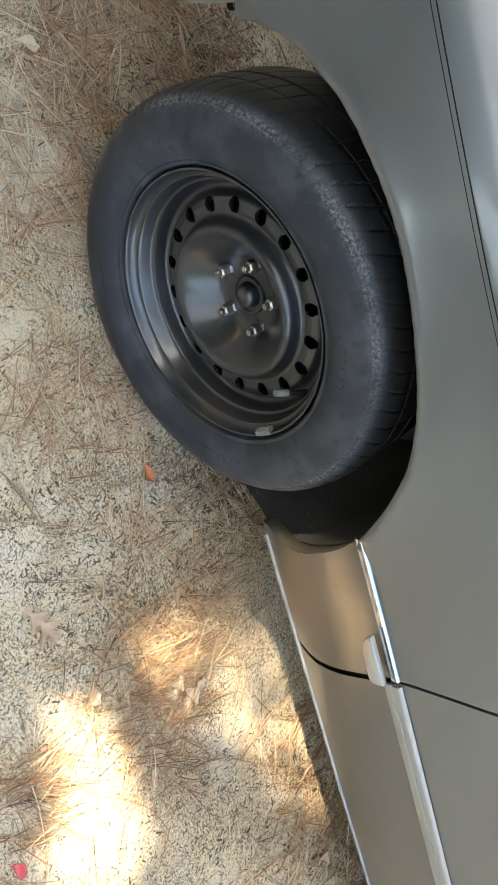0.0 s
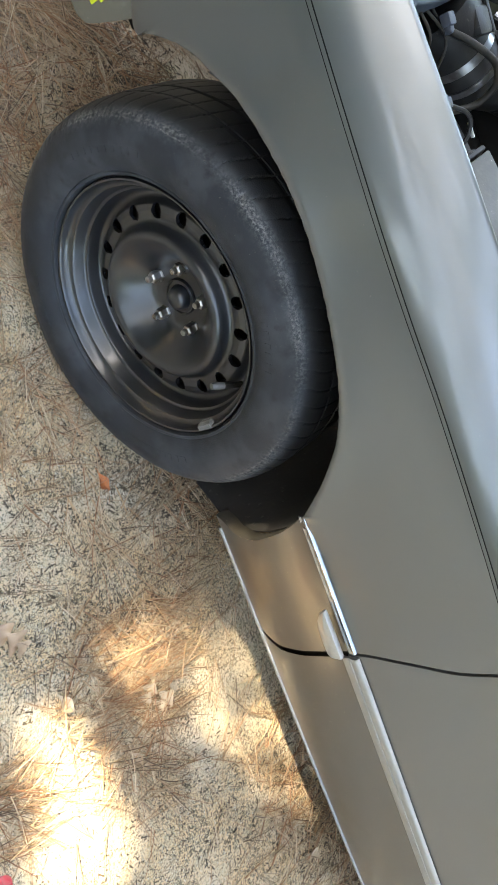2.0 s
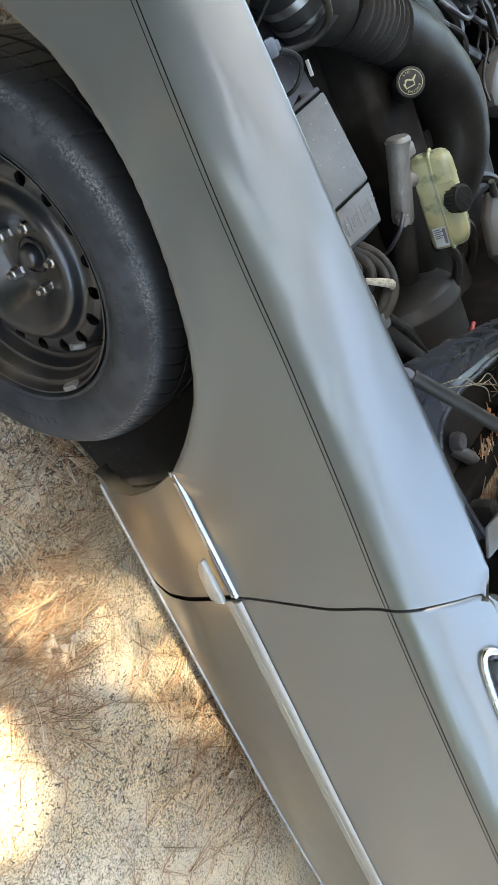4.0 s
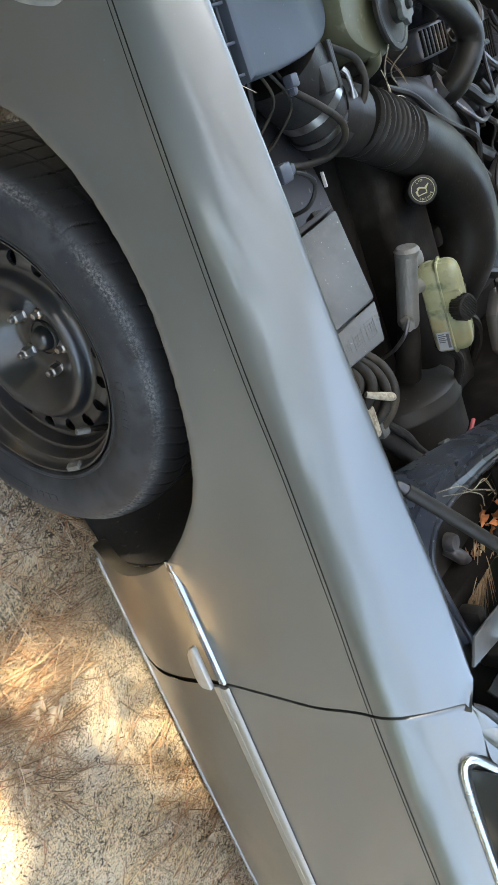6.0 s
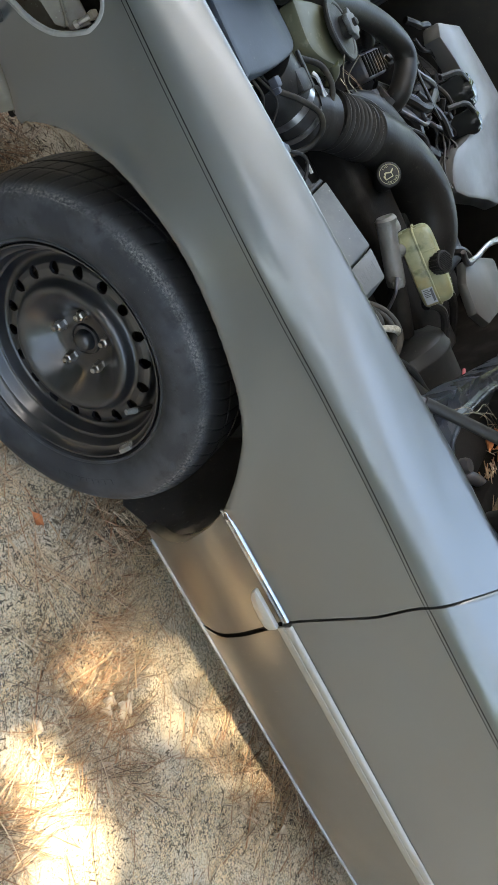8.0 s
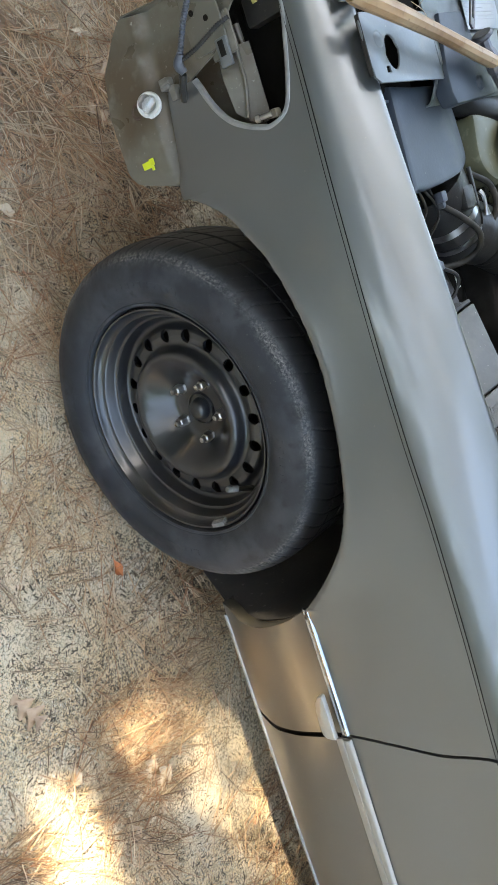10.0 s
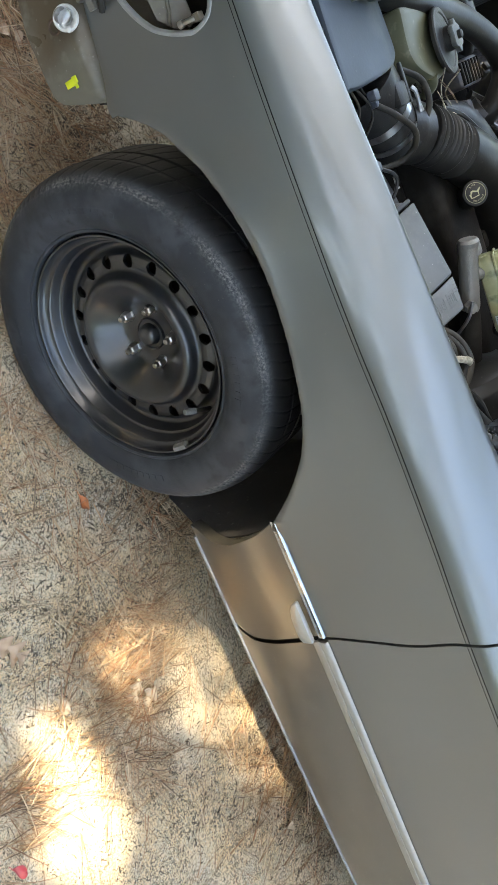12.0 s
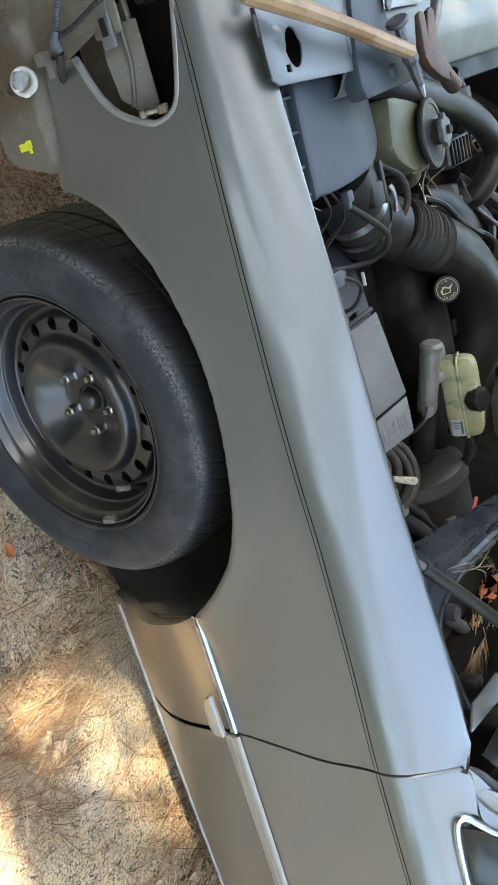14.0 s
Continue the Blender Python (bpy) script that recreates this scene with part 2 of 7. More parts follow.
def ground_material():
    m = bpy.data.materials.new("sandy_dirt")
    m.use_nodes = True
    nt, bs = m.node_tree, m.node_tree.nodes["Principled BSDF"]
    tc = nt.nodes.new("ShaderNodeTexCoord")

    def noise_mask(scale, low, high, detail=6.0, rough=0.6):
        no = nt.nodes.new("ShaderNodeTexNoise")
        no.inputs["Scale"].default_value, no.inputs["Detail"].default_value, no.inputs["Roughness"].default_value = scale, detail, rough
        nt.links.new(tc.outputs["Object"], no.inputs["Vector"])
        mr = nt.nodes.new("ShaderNodeMapRange")
        mr.inputs["From Min"].default_value, mr.inputs["From Max"].default_value = low, high
        nt.links.new(no.outputs["Fac"], mr.inputs["Value"])
        return mr.outputs["Result"], no.outputs["Fac"]

    def over(base, fac, col):
        mx = nt.nodes.new("ShaderNodeMix")
        mx.data_type = "RGBA"
        nt.links.new(fac, mx.inputs["Factor"])
        if isinstance(base, tuple):
            mx.inputs[6].default_value = (*base, 1)
        else:
            nt.links.new(base, mx.inputs[6])
        mx.inputs[7].default_value = (*col, 1)
        return mx.outputs[2]

    c = over((0.77, 0.65, 0.485), noise_mask(2.6, 0.42, 0.58)[0], (0.74, 0.55, 0.335))
    c = over(c, noise_mask(4.3, 0.52, 0.68)[0], (0.66, 0.59, 0.485))
    c = over(c, noise_mask(30.0, 0.48, 0.66, 8.0, 0.7)[0], (0.64, 0.54, 0.38))
    c = over(c, noise_mask(11.0, 0.56, 0.72, 8.0, 0.7)[0], (0.44, 0.37, 0.27))

    def times(a, b):
        mu = nt.nodes.new("ShaderNodeMath")
        mu.operation = "MULTIPLY"
        nt.links.new(a, mu.inputs[0])
        nt.links.new(b, mu.inputs[1])
        return mu.outputs[0]

    # crumbs lie thick in some places and leave bare sand in others
    thick = noise_mask(5.0, 0.34, 0.56, 8.0, 0.7)[0]
    c = over(c, times(noise_mask(150.0, 0.535, 0.565, 5.0, 0.7)[0], thick), (0.15, 0.125, 0.09))
    c = over(c, times(noise_mask(260.0, 0.54, 0.565, 4.0, 0.65)[0], thick), (0.11, 0.088, 0.060))
    c = over(c, noise_mask(300.0, 0.60, 0.63, 3.0, 0.6)[0], (0.72, 0.66, 0.52))
    # dark leaf mould gathers ahead of the wheel
    xyz = nt.nodes.new("ShaderNodeSeparateXYZ")
    ragged = nt.nodes.new("ShaderNodeTexNoise")
    ragged.inputs["Scale"].default_value, ragged.inputs["Detail"].default_value = 1.6, 5.0
    nt.links.new(tc.outputs["Object"], ragged.inputs["Vector"])
    shift = nt.nodes.new("ShaderNodeVectorMath")
    shift.operation = "MULTIPLY_ADD"
    shift.inputs[1].default_value = (1.0, 1.0, 0.0)
    nt.links.new(ragged.outputs["Color"], shift.inputs[0])
    nt.links.new(tc.outputs["Object"], shift.inputs[2])
    nt.links.new(shift.outputs[0], xyz.inputs[0])
    ramp = nt.nodes.new("ShaderNodeMapRange")
    ramp.inputs["From Min"].default_value, ramp.inputs["From Max"].default_value = 0.26, -0.02
    nt.links.new(xyz.outputs["X"], ramp.inputs["Value"])
    c = over(c, times(ramp.outputs["Result"], noise_mask(3.0, 0.36, 0.56, 8.0, 0.72)[0]), (0.23, 0.155, 0.095))
    # away from the car the unseen dirt is painted darker brown to dim its bounce
    ln = nt.nodes.new("ShaderNodeVectorMath")
    ln.operation = "LENGTH"
    warp = nt.nodes.new("ShaderNodeTexNoise")
    warp.inputs["Scale"].default_value, warp.inputs["Detail"].default_value = 0.7, 6.0
    nt.links.new(tc.outputs["Object"], warp.inputs["Vector"])
    mixed = nt.nodes.new("ShaderNodeVectorMath")
    mixed.operation = "MULTIPLY_ADD"
    mixed.inputs[1].default_value = (7.0, 7.0, 0.0)
    mixed.inputs[2].default_value = (-3.5, -3.5, 0.0)
    nt.links.new(warp.outputs["Color"], mixed.inputs[0])
    added = nt.nodes.new("ShaderNodeVectorMath")
    nt.links.new(tc.outputs["Object"], added.inputs[0])
    nt.links.new(mixed.outputs[0], added.inputs[1])
    nt.links.new(added.outputs[0], ln.inputs[0])
    far = nt.nodes.new("ShaderNodeMapRange")
    far.inputs["From Min"].default_value, far.inputs["From Max"].default_value = 2.2, 5.5
    nt.links.new(ln.outputs["Value"], far.inputs["Value"])
    c = over(c, far.outputs["Result"], (0.26, 0.225, 0.165))
    nt.links.new(c, bs.inputs["Base Color"])
    bs.inputs["Roughness"].default_value = 0.92
    bu = nt.nodes.new("ShaderNodeBump")
    bu.inputs["Strength"].default_value, bu.inputs["Distance"].default_value = 0.9, 0.006
    nt.links.new(noise_mask(130.0, 0.2, 0.8, 10.0, 0.75)[0], bu.inputs["Height"])
    nt.links.new(bu.outputs["Normal"], bs.inputs["Normal"])
    return m


GROUND = ground_material()


def varied(name, stops, rough=0.7, translucent=0.0):
    """A material whose colour varies from piece to piece of one mesh; translucent: the share of light that passes through."""
    m = bpy.data.materials.new(name)
    m.use_nodes = True
    nt, bs = m.node_tree, m.node_tree.nodes["Principled BSDF"]
    geo = nt.nodes.new("ShaderNodeNewGeometry")
    ramp = nt.nodes.new("ShaderNodeValToRGB")
    el = ramp.color_ramp.elements
    el[0].position, el[0].color = 0.0, (*stops[0], 1)
    el[1].position, el[1].color = 1.0, (*stops[-1], 1)
    for k, col in enumerate(stops[1:-1], 1):
        e = el.new(k / (len(stops) - 1))
        e.color = (*col, 1)
    nt.links.new(geo.outputs["Random Per Island"], ramp.inputs[0])
    nt.links.new(ramp.outputs[0], bs.inputs["Base Color"])
    bs.inputs["Roughness"].default_value = rough
    if translucent:
        tr = nt.nodes.new("ShaderNodeBsdfTranslucent")
        mix = nt.nodes.new("ShaderNodeMixShader")
        mix.inputs[0].default_value = translucent
        nt.links.new(ramp.outputs[0], tr.inputs[0])
        nt.links.new(bs.outputs[0], mix.inputs[1])
        nt.links.new(tr.outputs[0], mix.inputs[2])
        nt.links.new(mix.outputs[0], nt.nodes["Material Output"].inputs[0])
    return m


NEEDLE = varied("dry_pine_needle", [(0.24, 0.100, 0.048), (0.40, 0.235, 0.13), (0.50, 0.35, 0.215), (0.12, 0.07, 0.045), (0.62, 0.50, 0.35), (0.32, 0.17, 0.085)], 0.6)
GREY_NEEDLE = varied("old_grey_needle", [(0.22, 0.135, 0.08), (0.38, 0.26, 0.16), (0.62, 0.50, 0.36), (0.12, 0.08, 0.05), (0.52, 0.38, 0.25), (0.70, 0.60, 0.45)], 0.7)
EDGE = mat("dull_sill_edge", (0.31, 0.32, 0.32), 0.42, 0.5, [(40.0, 0.45, 0.75, (0.20, 0.20, 0.20))], rough_var=0.1)
GRIT = varied("grit", [(0.03, 0.026, 0.02), (0.06, 0.05, 0.04), (0.50, 0.45, 0.36), (0.78, 0.72, 0.60), (0.12, 0.09, 0.06), (0.04, 0.035, 0.03)], 0.85)
CRUMB = varied("bark_crumb", [(0.03, 0.022, 0.015), (0.07, 0.05, 0.033), (0.12, 0.085, 0.055), (0.045, 0.035, 0.026), (0.20, 0.15, 0.10)], 0.8)
OAK = mat("dry_oak_leaf", (0.40, 0.29, 0.20), 0.65, 0, [(40.0, 0.4, 0.7, (0.30, 0.20, 0.13))], bump=0.3)
PALE_LEAF = mat("pale_dry_leaf", (0.52, 0.43, 0.32), 0.65, 0, [(40.0, 0.4, 0.7, (0.42, 0.32, 0.22))], bump=0.3)
RED_LEAF = mat("orange_red_leaf", (0.48, 0.17, 0.06), 0.6, 0, [(60.0, 0.4, 0.7, (0.36, 0.12, 0.05))])
PINK = mat("pink_red_scrap", (0.55, 0.07, 0.09), 0.5, 0, [(80.0, 0.4, 0.7, (0.45, 0.12, 0.12))])
BARK = mat("pine_bark", (0.15, 0.10, 0.07), 0.9, 0, [(12.0, 0.4, 0.7, (0.08, 0.06, 0.045))], bump=0.8, bump_scale=20)
# greyed leaf colour that stands for pale haze in the paint's reflections
DRY_LEAF = varied("grey_reflection_foliage", [(0.17, 0.16, 0.115), (0.23, 0.21, 0.16), (0.12, 0.12, 0.075)], 0.6, 0.3)
LEAFY = varied("green_leaf", [(0.05, 0.09, 0.025), (0.07, 0.12, 0.03), (0.10, 0.13, 0.04)], 0.6, 0.25)


# ---- building helpers ----
def obj(name, bm, material, smooth=True, angle=35.0):
    me = bpy.data.meshes.new(name)
    bmesh.ops.recalc_face_normals(bm, faces=bm.faces)
    bm.to_mesh(me)
    bm.free()
    me.materials.append(material)
    if smooth:
        me.shade_smooth()
        me.set_sharp_from_angle(angle=radians(angle))
    return new(name, me)


def part(name, bm, material, parent, label="", smooth=True, angle=35.0):
    ob = obj(name, bm, material, smooth, angle)
    ob.parent = parent
    if label:
        tagged(ob, label)
    return ob


def thing(name, at, label, category, group=""):
    ob = new(name)
    ob.location = at
    ob.empty_display_size = 0.05
    return tagged(ob, label, category, group)


def shifted(bm, v):
    bmesh.ops.translate(bm, verts=bm.verts, vec=v)
    return bm


def moved(bm, m):
    bm.transform(m)
    return bm


def box(a, b, bevel=0.004, segments=2):
    bm = bmesh.new()
    a, b = Vector(a), Vector(b)
    bmesh.ops.create_cube(bm, size=1.0, matrix=Matrix.Translation((a + b) / 2) @ Matrix.Diagonal((*(b - a), 1)))
    if bevel:
        bmesh.ops.bevel(bm, geom=bm.edges[:], offset=bevel, segments=segments, affect="EDGES", profile=0.5)
    return bm


def slab(outline, thick, bevel=0.002, holes=()):
    """A plate in the xy plane from an outline, its top at z = 0, with holes right through it."""
    bm = bmesh.new()
    edges = []
    for loop in (outline, *holes):
        vs = [bm.verts.new((x, y, 0)) for x, y in loop]
        edges += [bm.edges.new((vs[i], vs[(i + 1) % len(vs)])) for i in range(len(vs))]
    if holes:
        bmesh.ops.triangle_fill(bm, edges=edges, use_beauty=True, normal=(0, 0, 1))
    else:
        bmesh.ops.contextual_create(bm, geom=edges)
    up = [f for f in bm.faces]
    bmesh.ops.recalc_face_normals(bm, faces=up)
    for f in up:
        if f.normal.z < 0:
            f.normal_flip()
    made = bmesh.ops.extrude_face_region(bm, geom=up)
    bmesh.ops.translate(bm, verts=[g for g in made["geom"] if isinstance(g, bmesh.types.BMVert)], vec=(0, 0, -thick))
    bmesh.ops.recalc_face_normals(bm, faces=bm.faces)
    if bevel:
        sharp = [e for e in bm.edges if len(e.link_faces) == 2 and e.calc_face_angle() > 1.0]
        bmesh.ops.bevel(bm, geom=sharp, offset=bevel, segments=2, affect="EDGES", profile=0.5)
    return bm


def thicken(bm, t):
    """Gives an open sheet a thickness t behind its faces, with closed edges."""
    bmesh.ops.recalc_face_normals(bm, faces=bm.faces)
    bm.normal_update()
    rim = [e for e in bm.edges if e.is_boundary]
    old = list(bm.faces)
    back = {v: bm.verts.new(v.co - v.normal * t) for v in list(bm.verts)}
    for f in old:
        bm.faces.new([back[v] for v in reversed(f.verts)])
    for e in rim:
        a, b = e.verts
        bm.faces.new((a, b, back[b], back[a]))
    bmesh.ops.recalc_face_normals(bm, faces=bm.faces)


def turned(profile, axis="Z", steps=48, closed=False):
    """A body of revolution from (radius, height) pairs about an axis."""
    bm = bmesh.new()
    rings = []
    for r, h in profile:
        ring = []
        for k in range(steps):
            a = 2 * math.pi * k / steps
            ring.append(bm.verts.new((r * math.cos(a), r * math.sin(a), h)))
        rings.append(ring)
    for p, q in zip(rings, rings[1:] + (rings[:1] if closed else [])):
        for k in range(steps):
            bm.faces.new((p[k], p[(k + 1) % steps], q[(k + 1) % steps], q[k]))
    bmesh.ops.remove_doubles(bm, verts=bm.verts, dist=1e-5)
    if axis == "Y":
        bm.transform(Matrix.Rotation(radians(90), 4, "X"))  # +z of the profile turns to -y
    if axis == "X":
        bm.transform(Matrix.Rotation(radians(90), 4, "Y"))
    return bm


def spline(points, n=10):
    """Catmull-Rom through the points."""
    ps = [Vector(p) for p in points]
    ps = [ps[0] * 2 - ps[1], *ps, ps[-1] * 2 - ps[-2]]
    out = []
    for i in range(1, len(ps) - 2):
        a, b, c, d = ps[i - 1:i + 3]
        for k in range(n):
            t = k / n
            out.append(0.5 * ((2 * b) + (c - a) * t + (2 * a - 5 * b + 4 * c - d) * t * t + (3 * b - a - 3 * c + d) * t ** 3))
    out.append(ps[-2])
    return out


def tube(points, radius, n=8, sides=10, ribs=0.0, rib_pitch=0.006, caps=True):
    """A hose or wire through the points; radius is a number or one for each point; ribs: depth of corrugation."""
    path = spline(points, n)
    radii = [radius] * len(points) if isinstance(radius, (int, float)) else list(radius)
    if ribs:
        length = sum((b - a).length for a, b in zip(path, path[1:]))
        path = spline(points, max(n, int(length / rib_pitch * 8 / (len(points) - 1))))
    m = len(path) - 1
    bm = bmesh.new()
    rings, up, dist = [], Vector((0.13, 0.31, 0.94)), 0.0
    for i, p in enumerate(path):
        tan = (path[min(i + 1, m)] - path[max(i - 1, 0)]).normalized()
        side = tan.cross(up).normalized()
        up = side.cross(tan).normalized()
        f = i / m * (len(radii) - 1)
        j = min(int(f), len(radii) - 2)
        r = radii[j] + (radii[j + 1] - radii[j]) * (f - j)
        if i:
            dist += (p - path[i - 1]).length
        if ribs:
            r += ribs * (0.5 + 0.5 * math.cos(2 * math.pi * dist / rib_pitch))
        rings.append([bm.verts.new(p + r * (math.cos(a) * side + math.sin(a) * up)) for a in [2 * math.pi * k / sides for k in range(sides)]])
    for p, q in zip(rings, rings[1:]):
        for k in range(sides):
            bm.faces.new((p[k], p[(k + 1) % sides], q[(k + 1) % sides], q[k]))
    if caps:
        bm.faces.new(rings[0][::-1])
        bm.faces.new(rings[-1])
    return bm


def joined(*bms):
    out = bmesh.new()
    for b in bms:
        me = bpy.data.meshes.new("tmp")
        b.to_mesh(me)
        b.free()
        out.from_mesh(me)
        bpy.data.meshes.remove(me)
    return out


def lerp_table(table, x):
    if x <= table[0][0]:
        return table[0][1]
    for (a, b), (c, d) in zip(table, table[1:]):
        if x <= c:
            return b + (d - b) * (x - a) / (c - a)
    return table[-1][1]


def smooth_table(table, x):
    """Cubic through a table of (x, value)."""
    if x <= table[0][0]:
        return table[0][1]
    if x >= table[-1][0]:
        return table[-1][1]
    n = len(table)
    for i in range(n - 1):
        if x <= table[i + 1][0]:
            x0, y0 = table[i]
            x1, y1 = table[i + 1]
            h = x1 - x0

            def slope(j):
                lo, hi = table[max(j - 1, 0)], table[min(j + 1, n - 1)]
                return (hi[1] - lo[1]) / (hi[0] - lo[0])
            t = (x - x0) / h
            return ((2 * t ** 3 - 3 * t * t + 1) * y0 + (t ** 3 - 2 * t * t + t) * h * slope(i)
                    + (3 * t * t - 2 * t ** 3) * y1 + (t ** 3 - t * t) * h * slope(i + 1))


# ---- ground ----
def ground_height(x, y):
    near = 1.0 / (1.0 + (max(abs(x - 0.3), abs(y)) / 3.0) ** 4)
    h = 0.010 * noise.noise((x * 2.3, y * 2.3, 0.0)) + 0.005 * noise.noise((x * 9.0, y * 9.0, 3.0)) + 0.0025 * noise.noise((x * 31.0, y * 31.0, 7.0))
    return near * h - 0.006


def build_ground():
    def steps(lo, hi):
        fine = list(np.arange(lo, hi, 0.022))
        out, d, v = [], 0.03, hi
        while v < 400:
            out.append(v)
            v += d
            d *= 1.32
        left, d, v = [], 0.03, lo - 0.03
        while v > -400:
            left.append(v)
            v -= d
            d *= 1.32
        return left[::-1] + fine + out
    xs, ys = steps(-1.3, 2.2), steps(-1.0, 1.1)
    verts = [(x, y, ground_height(x, y)) for x in xs for y in ys]
    n = len(ys)
    faces = [(i * n + j, (i + 1) * n + j, (i + 1) * n + j + 1, i * n + j + 1) for i in range(len(xs) - 1) for j in range(n - 1)]
    me = bpy.data.meshes.new("ground")
    me.from_pydata(verts, [], faces)
    me.materials.append(GROUND)
    me.shade_smooth()
    tagged(new("ground", me), "sandy grey-brown dirt strewn with pine needles", "ground", kind="structure")


build_ground()

# ---- the car body ----
STRIPE_Z = [(-0.9, 0.772), (-0.54, 0.784), (-0.3, 0.789), (-0.06, 0.801), (0.08, 0.811), (0.22, 0.823), (0.42, 0.832), (0.617, 0.834), (1.2, 0.850), (2.0, 0.872)]
STRIPE_Y = [(-0.9, -0.005), (-0.4, -0.034), (0.0, -0.067), (0.35, -0.094), (0.63, -0.104), (1.0, -0.112), (2.0, -0.118)]
HOOD_Z = [(-0.9, 0.828), (-0.4, 0.864), (0.0, 0.907), (0.4, 0.935), (0.68, 0.940), (1.2, 0.948), (2.0, 0.955)]
HOOD_Y = [(-0.9, 0.050), (-0.4, 0.030), (0.0, 0.005), (0.4, 0.005), (0.68, 0.022), (1.0, 0.0), (1.4, -0.03), (2.0, -0.05)]


def rough_y(x, z):
    """How far out the painted side of the car lies (minus y is outwards), before fairing."""
    tip = 0.22 * max(0.0, -x - 0.1) ** 2
    zs, ys, zh, yh = smooth_table(STRIPE_Z, x), smooth_table(STRIPE_Y, x), smooth_table(HOOD_Z, x), smooth_table(HOOD_Y, x)
    ride = min(max(x, -0.2), 1.0)
    return smooth_table([(0.255, -0.040 - 0.02 * ride), (0.33, -0.070 - 0.02 * ride), (0.42, -0.088 - 0.02 * ride), (0.535, -0.098 - 0.02 * ride + tip),
                         (0.68, -0.092 - 0.028 * ride + tip), (zs, ys), (zs + 0.38 * (zh - zs), ys + 0.20 * (yh - ys)),
                         (zs + 0.72 * (zh - zs), ys + 0.52 * (yh - ys)), (zh, yh)], z)


def fair_basis(x, z):
    s, q = np.asarray(z) / 0.35 - 1.8, np.asarray(x) / 0.9 - 0.2
    return [q ** i * s ** j for i in range(5) for j in range(5)]


def fit_side():
    """One smooth surface through the lower side's tables, without their small waves."""
    rows, vals = [], []
    for x in np.linspace(-0.85, 1.6, 50):
        for z in np.linspace(0.255, smooth_table(STRIPE_Z, x), 30):
            rows.append(fair_basis(x, z))
            vals.append(rough_y(x, z))
    return np.linalg.lstsq(np.array(rows, float), np.array(vals), rcond=None)[0]


def fit_line(table):
    xs = np.linspace(-0.9, 1.8, 60)
    return np.polyfit(xs, [smooth_table(table, x) for x in xs], 7, w=[3.0 if -0.6 < x < 0.8 else 1.0 for x in xs])


FAIR = fit_side()
STRIPE_Y_FAIR, STRIPE_Z_FAIR, HOOD_Y_FAIR, HOOD_Z_FAIR = [fit_line(t) for t in (STRIPE_Y, STRIPE_Z, HOOD_Y, HOOD_Z)]


def low_side(x, z):
    ys, zs = float(np.polyval(STRIPE_Y_FAIR, x)), float(np.polyval(STRIPE_Z_FAIR, x))
    return float(np.dot(FAIR, fair_basis(x, z))) + (ys - float(np.dot(FAIR, fair_basis(x, zs)))) * max(0.0, (z - 0.45) / (zs - 0.45)) ** 2


def eased(t):
    t = min(1.0, max(0.0, t))
    return t * t * (3 - 2 * t)


def body_y(x, z):
    """The faired side of the car: nearly upright below the pinstripes, leaning in above them."""
    x = min(max(x, -0.85), 1.6)
    ys, zs, yh, zh = [float(np.polyval(c, x)) for c in (STRIPE_Y_FAIR, STRIPE_Z_FAIR, HOOD_Y_FAIR, HOOD_Z_FAIR)]
    low = float(np.dot(FAIR, fair_basis(x, min(z, zs))))
    low += (ys - float(np.dot(FAIR, fair_basis(x, zs)))) * max(0.0, (min(z, zs) - 0.45) / (zs - 0.45)) ** 2
    if z <= zs - 0.012:
        return low
    # above the stripes the side carries on its lean and rolls inwards up to the hood's edge
    lean = (low_side(x, zs) - low_side(x, zs - 0.02)) / 0.02 + 0.13 * eased((x + 0.25) / 0.95)
    s = max(0.0, (z - zs) / (zh - zs))
    bend = 2.1 + 0.2 * eased((x + 0.5) / 1.2)
    up = ys + lean * (z - zs) + (yh - ys - lean * (zh - zs)) * s ** bend
    f = min(1.0, (z - zs + 0.012) / 0.024)
    f = f * f * (3 - 2 * f)
    return low + (up - low) * f if z < zs + 0.012 else up


ARCH = [(-0.360, 0.552), (-0.340, 0.586), (-0.314, 0.617), (-0.278, 0.643), (-0.228, 0.671), (-0.165, 0.692), (-0.100, 0.706), (-0.035, 0.711), (0.050, 0.707),
        (0.147, 0.691), (0.211, 0.668), (0.240, 0.652), (0.285, 0.617), (0.320, 0.583), (0.350, 0.550), (0.364, 0.533)]
ARCH = [(x * 1.004, z + 0.005 * math.sqrt(max(0.0, 1 - (x / 0.40) ** 2))) for x, z in ARCH]
ARCH_FINE = [(x, smooth_table(ARCH, x)) for x in np.linspace(-0.36, 0.364, 90)]


def arch_gap(x, z):
    return math.sqrt(min((x - a) ** 2 + (z - b) ** 2 for a, b in ARCH_FINE))


def side(x, z, flare=True, proud=0.0):
    y = body_y(x, z) - proud
    if flare and x < 0.5 and z > 0.45:
        d = arch_gap(x, z)
        if d < 0.080:
            y -= 0.0105 * (1 - d / 0.080) ** 2.5
        if d < 0.010:
            y += 0.005 * (1 - d / 0.010) ** 2
    return Vector((x, y, z))


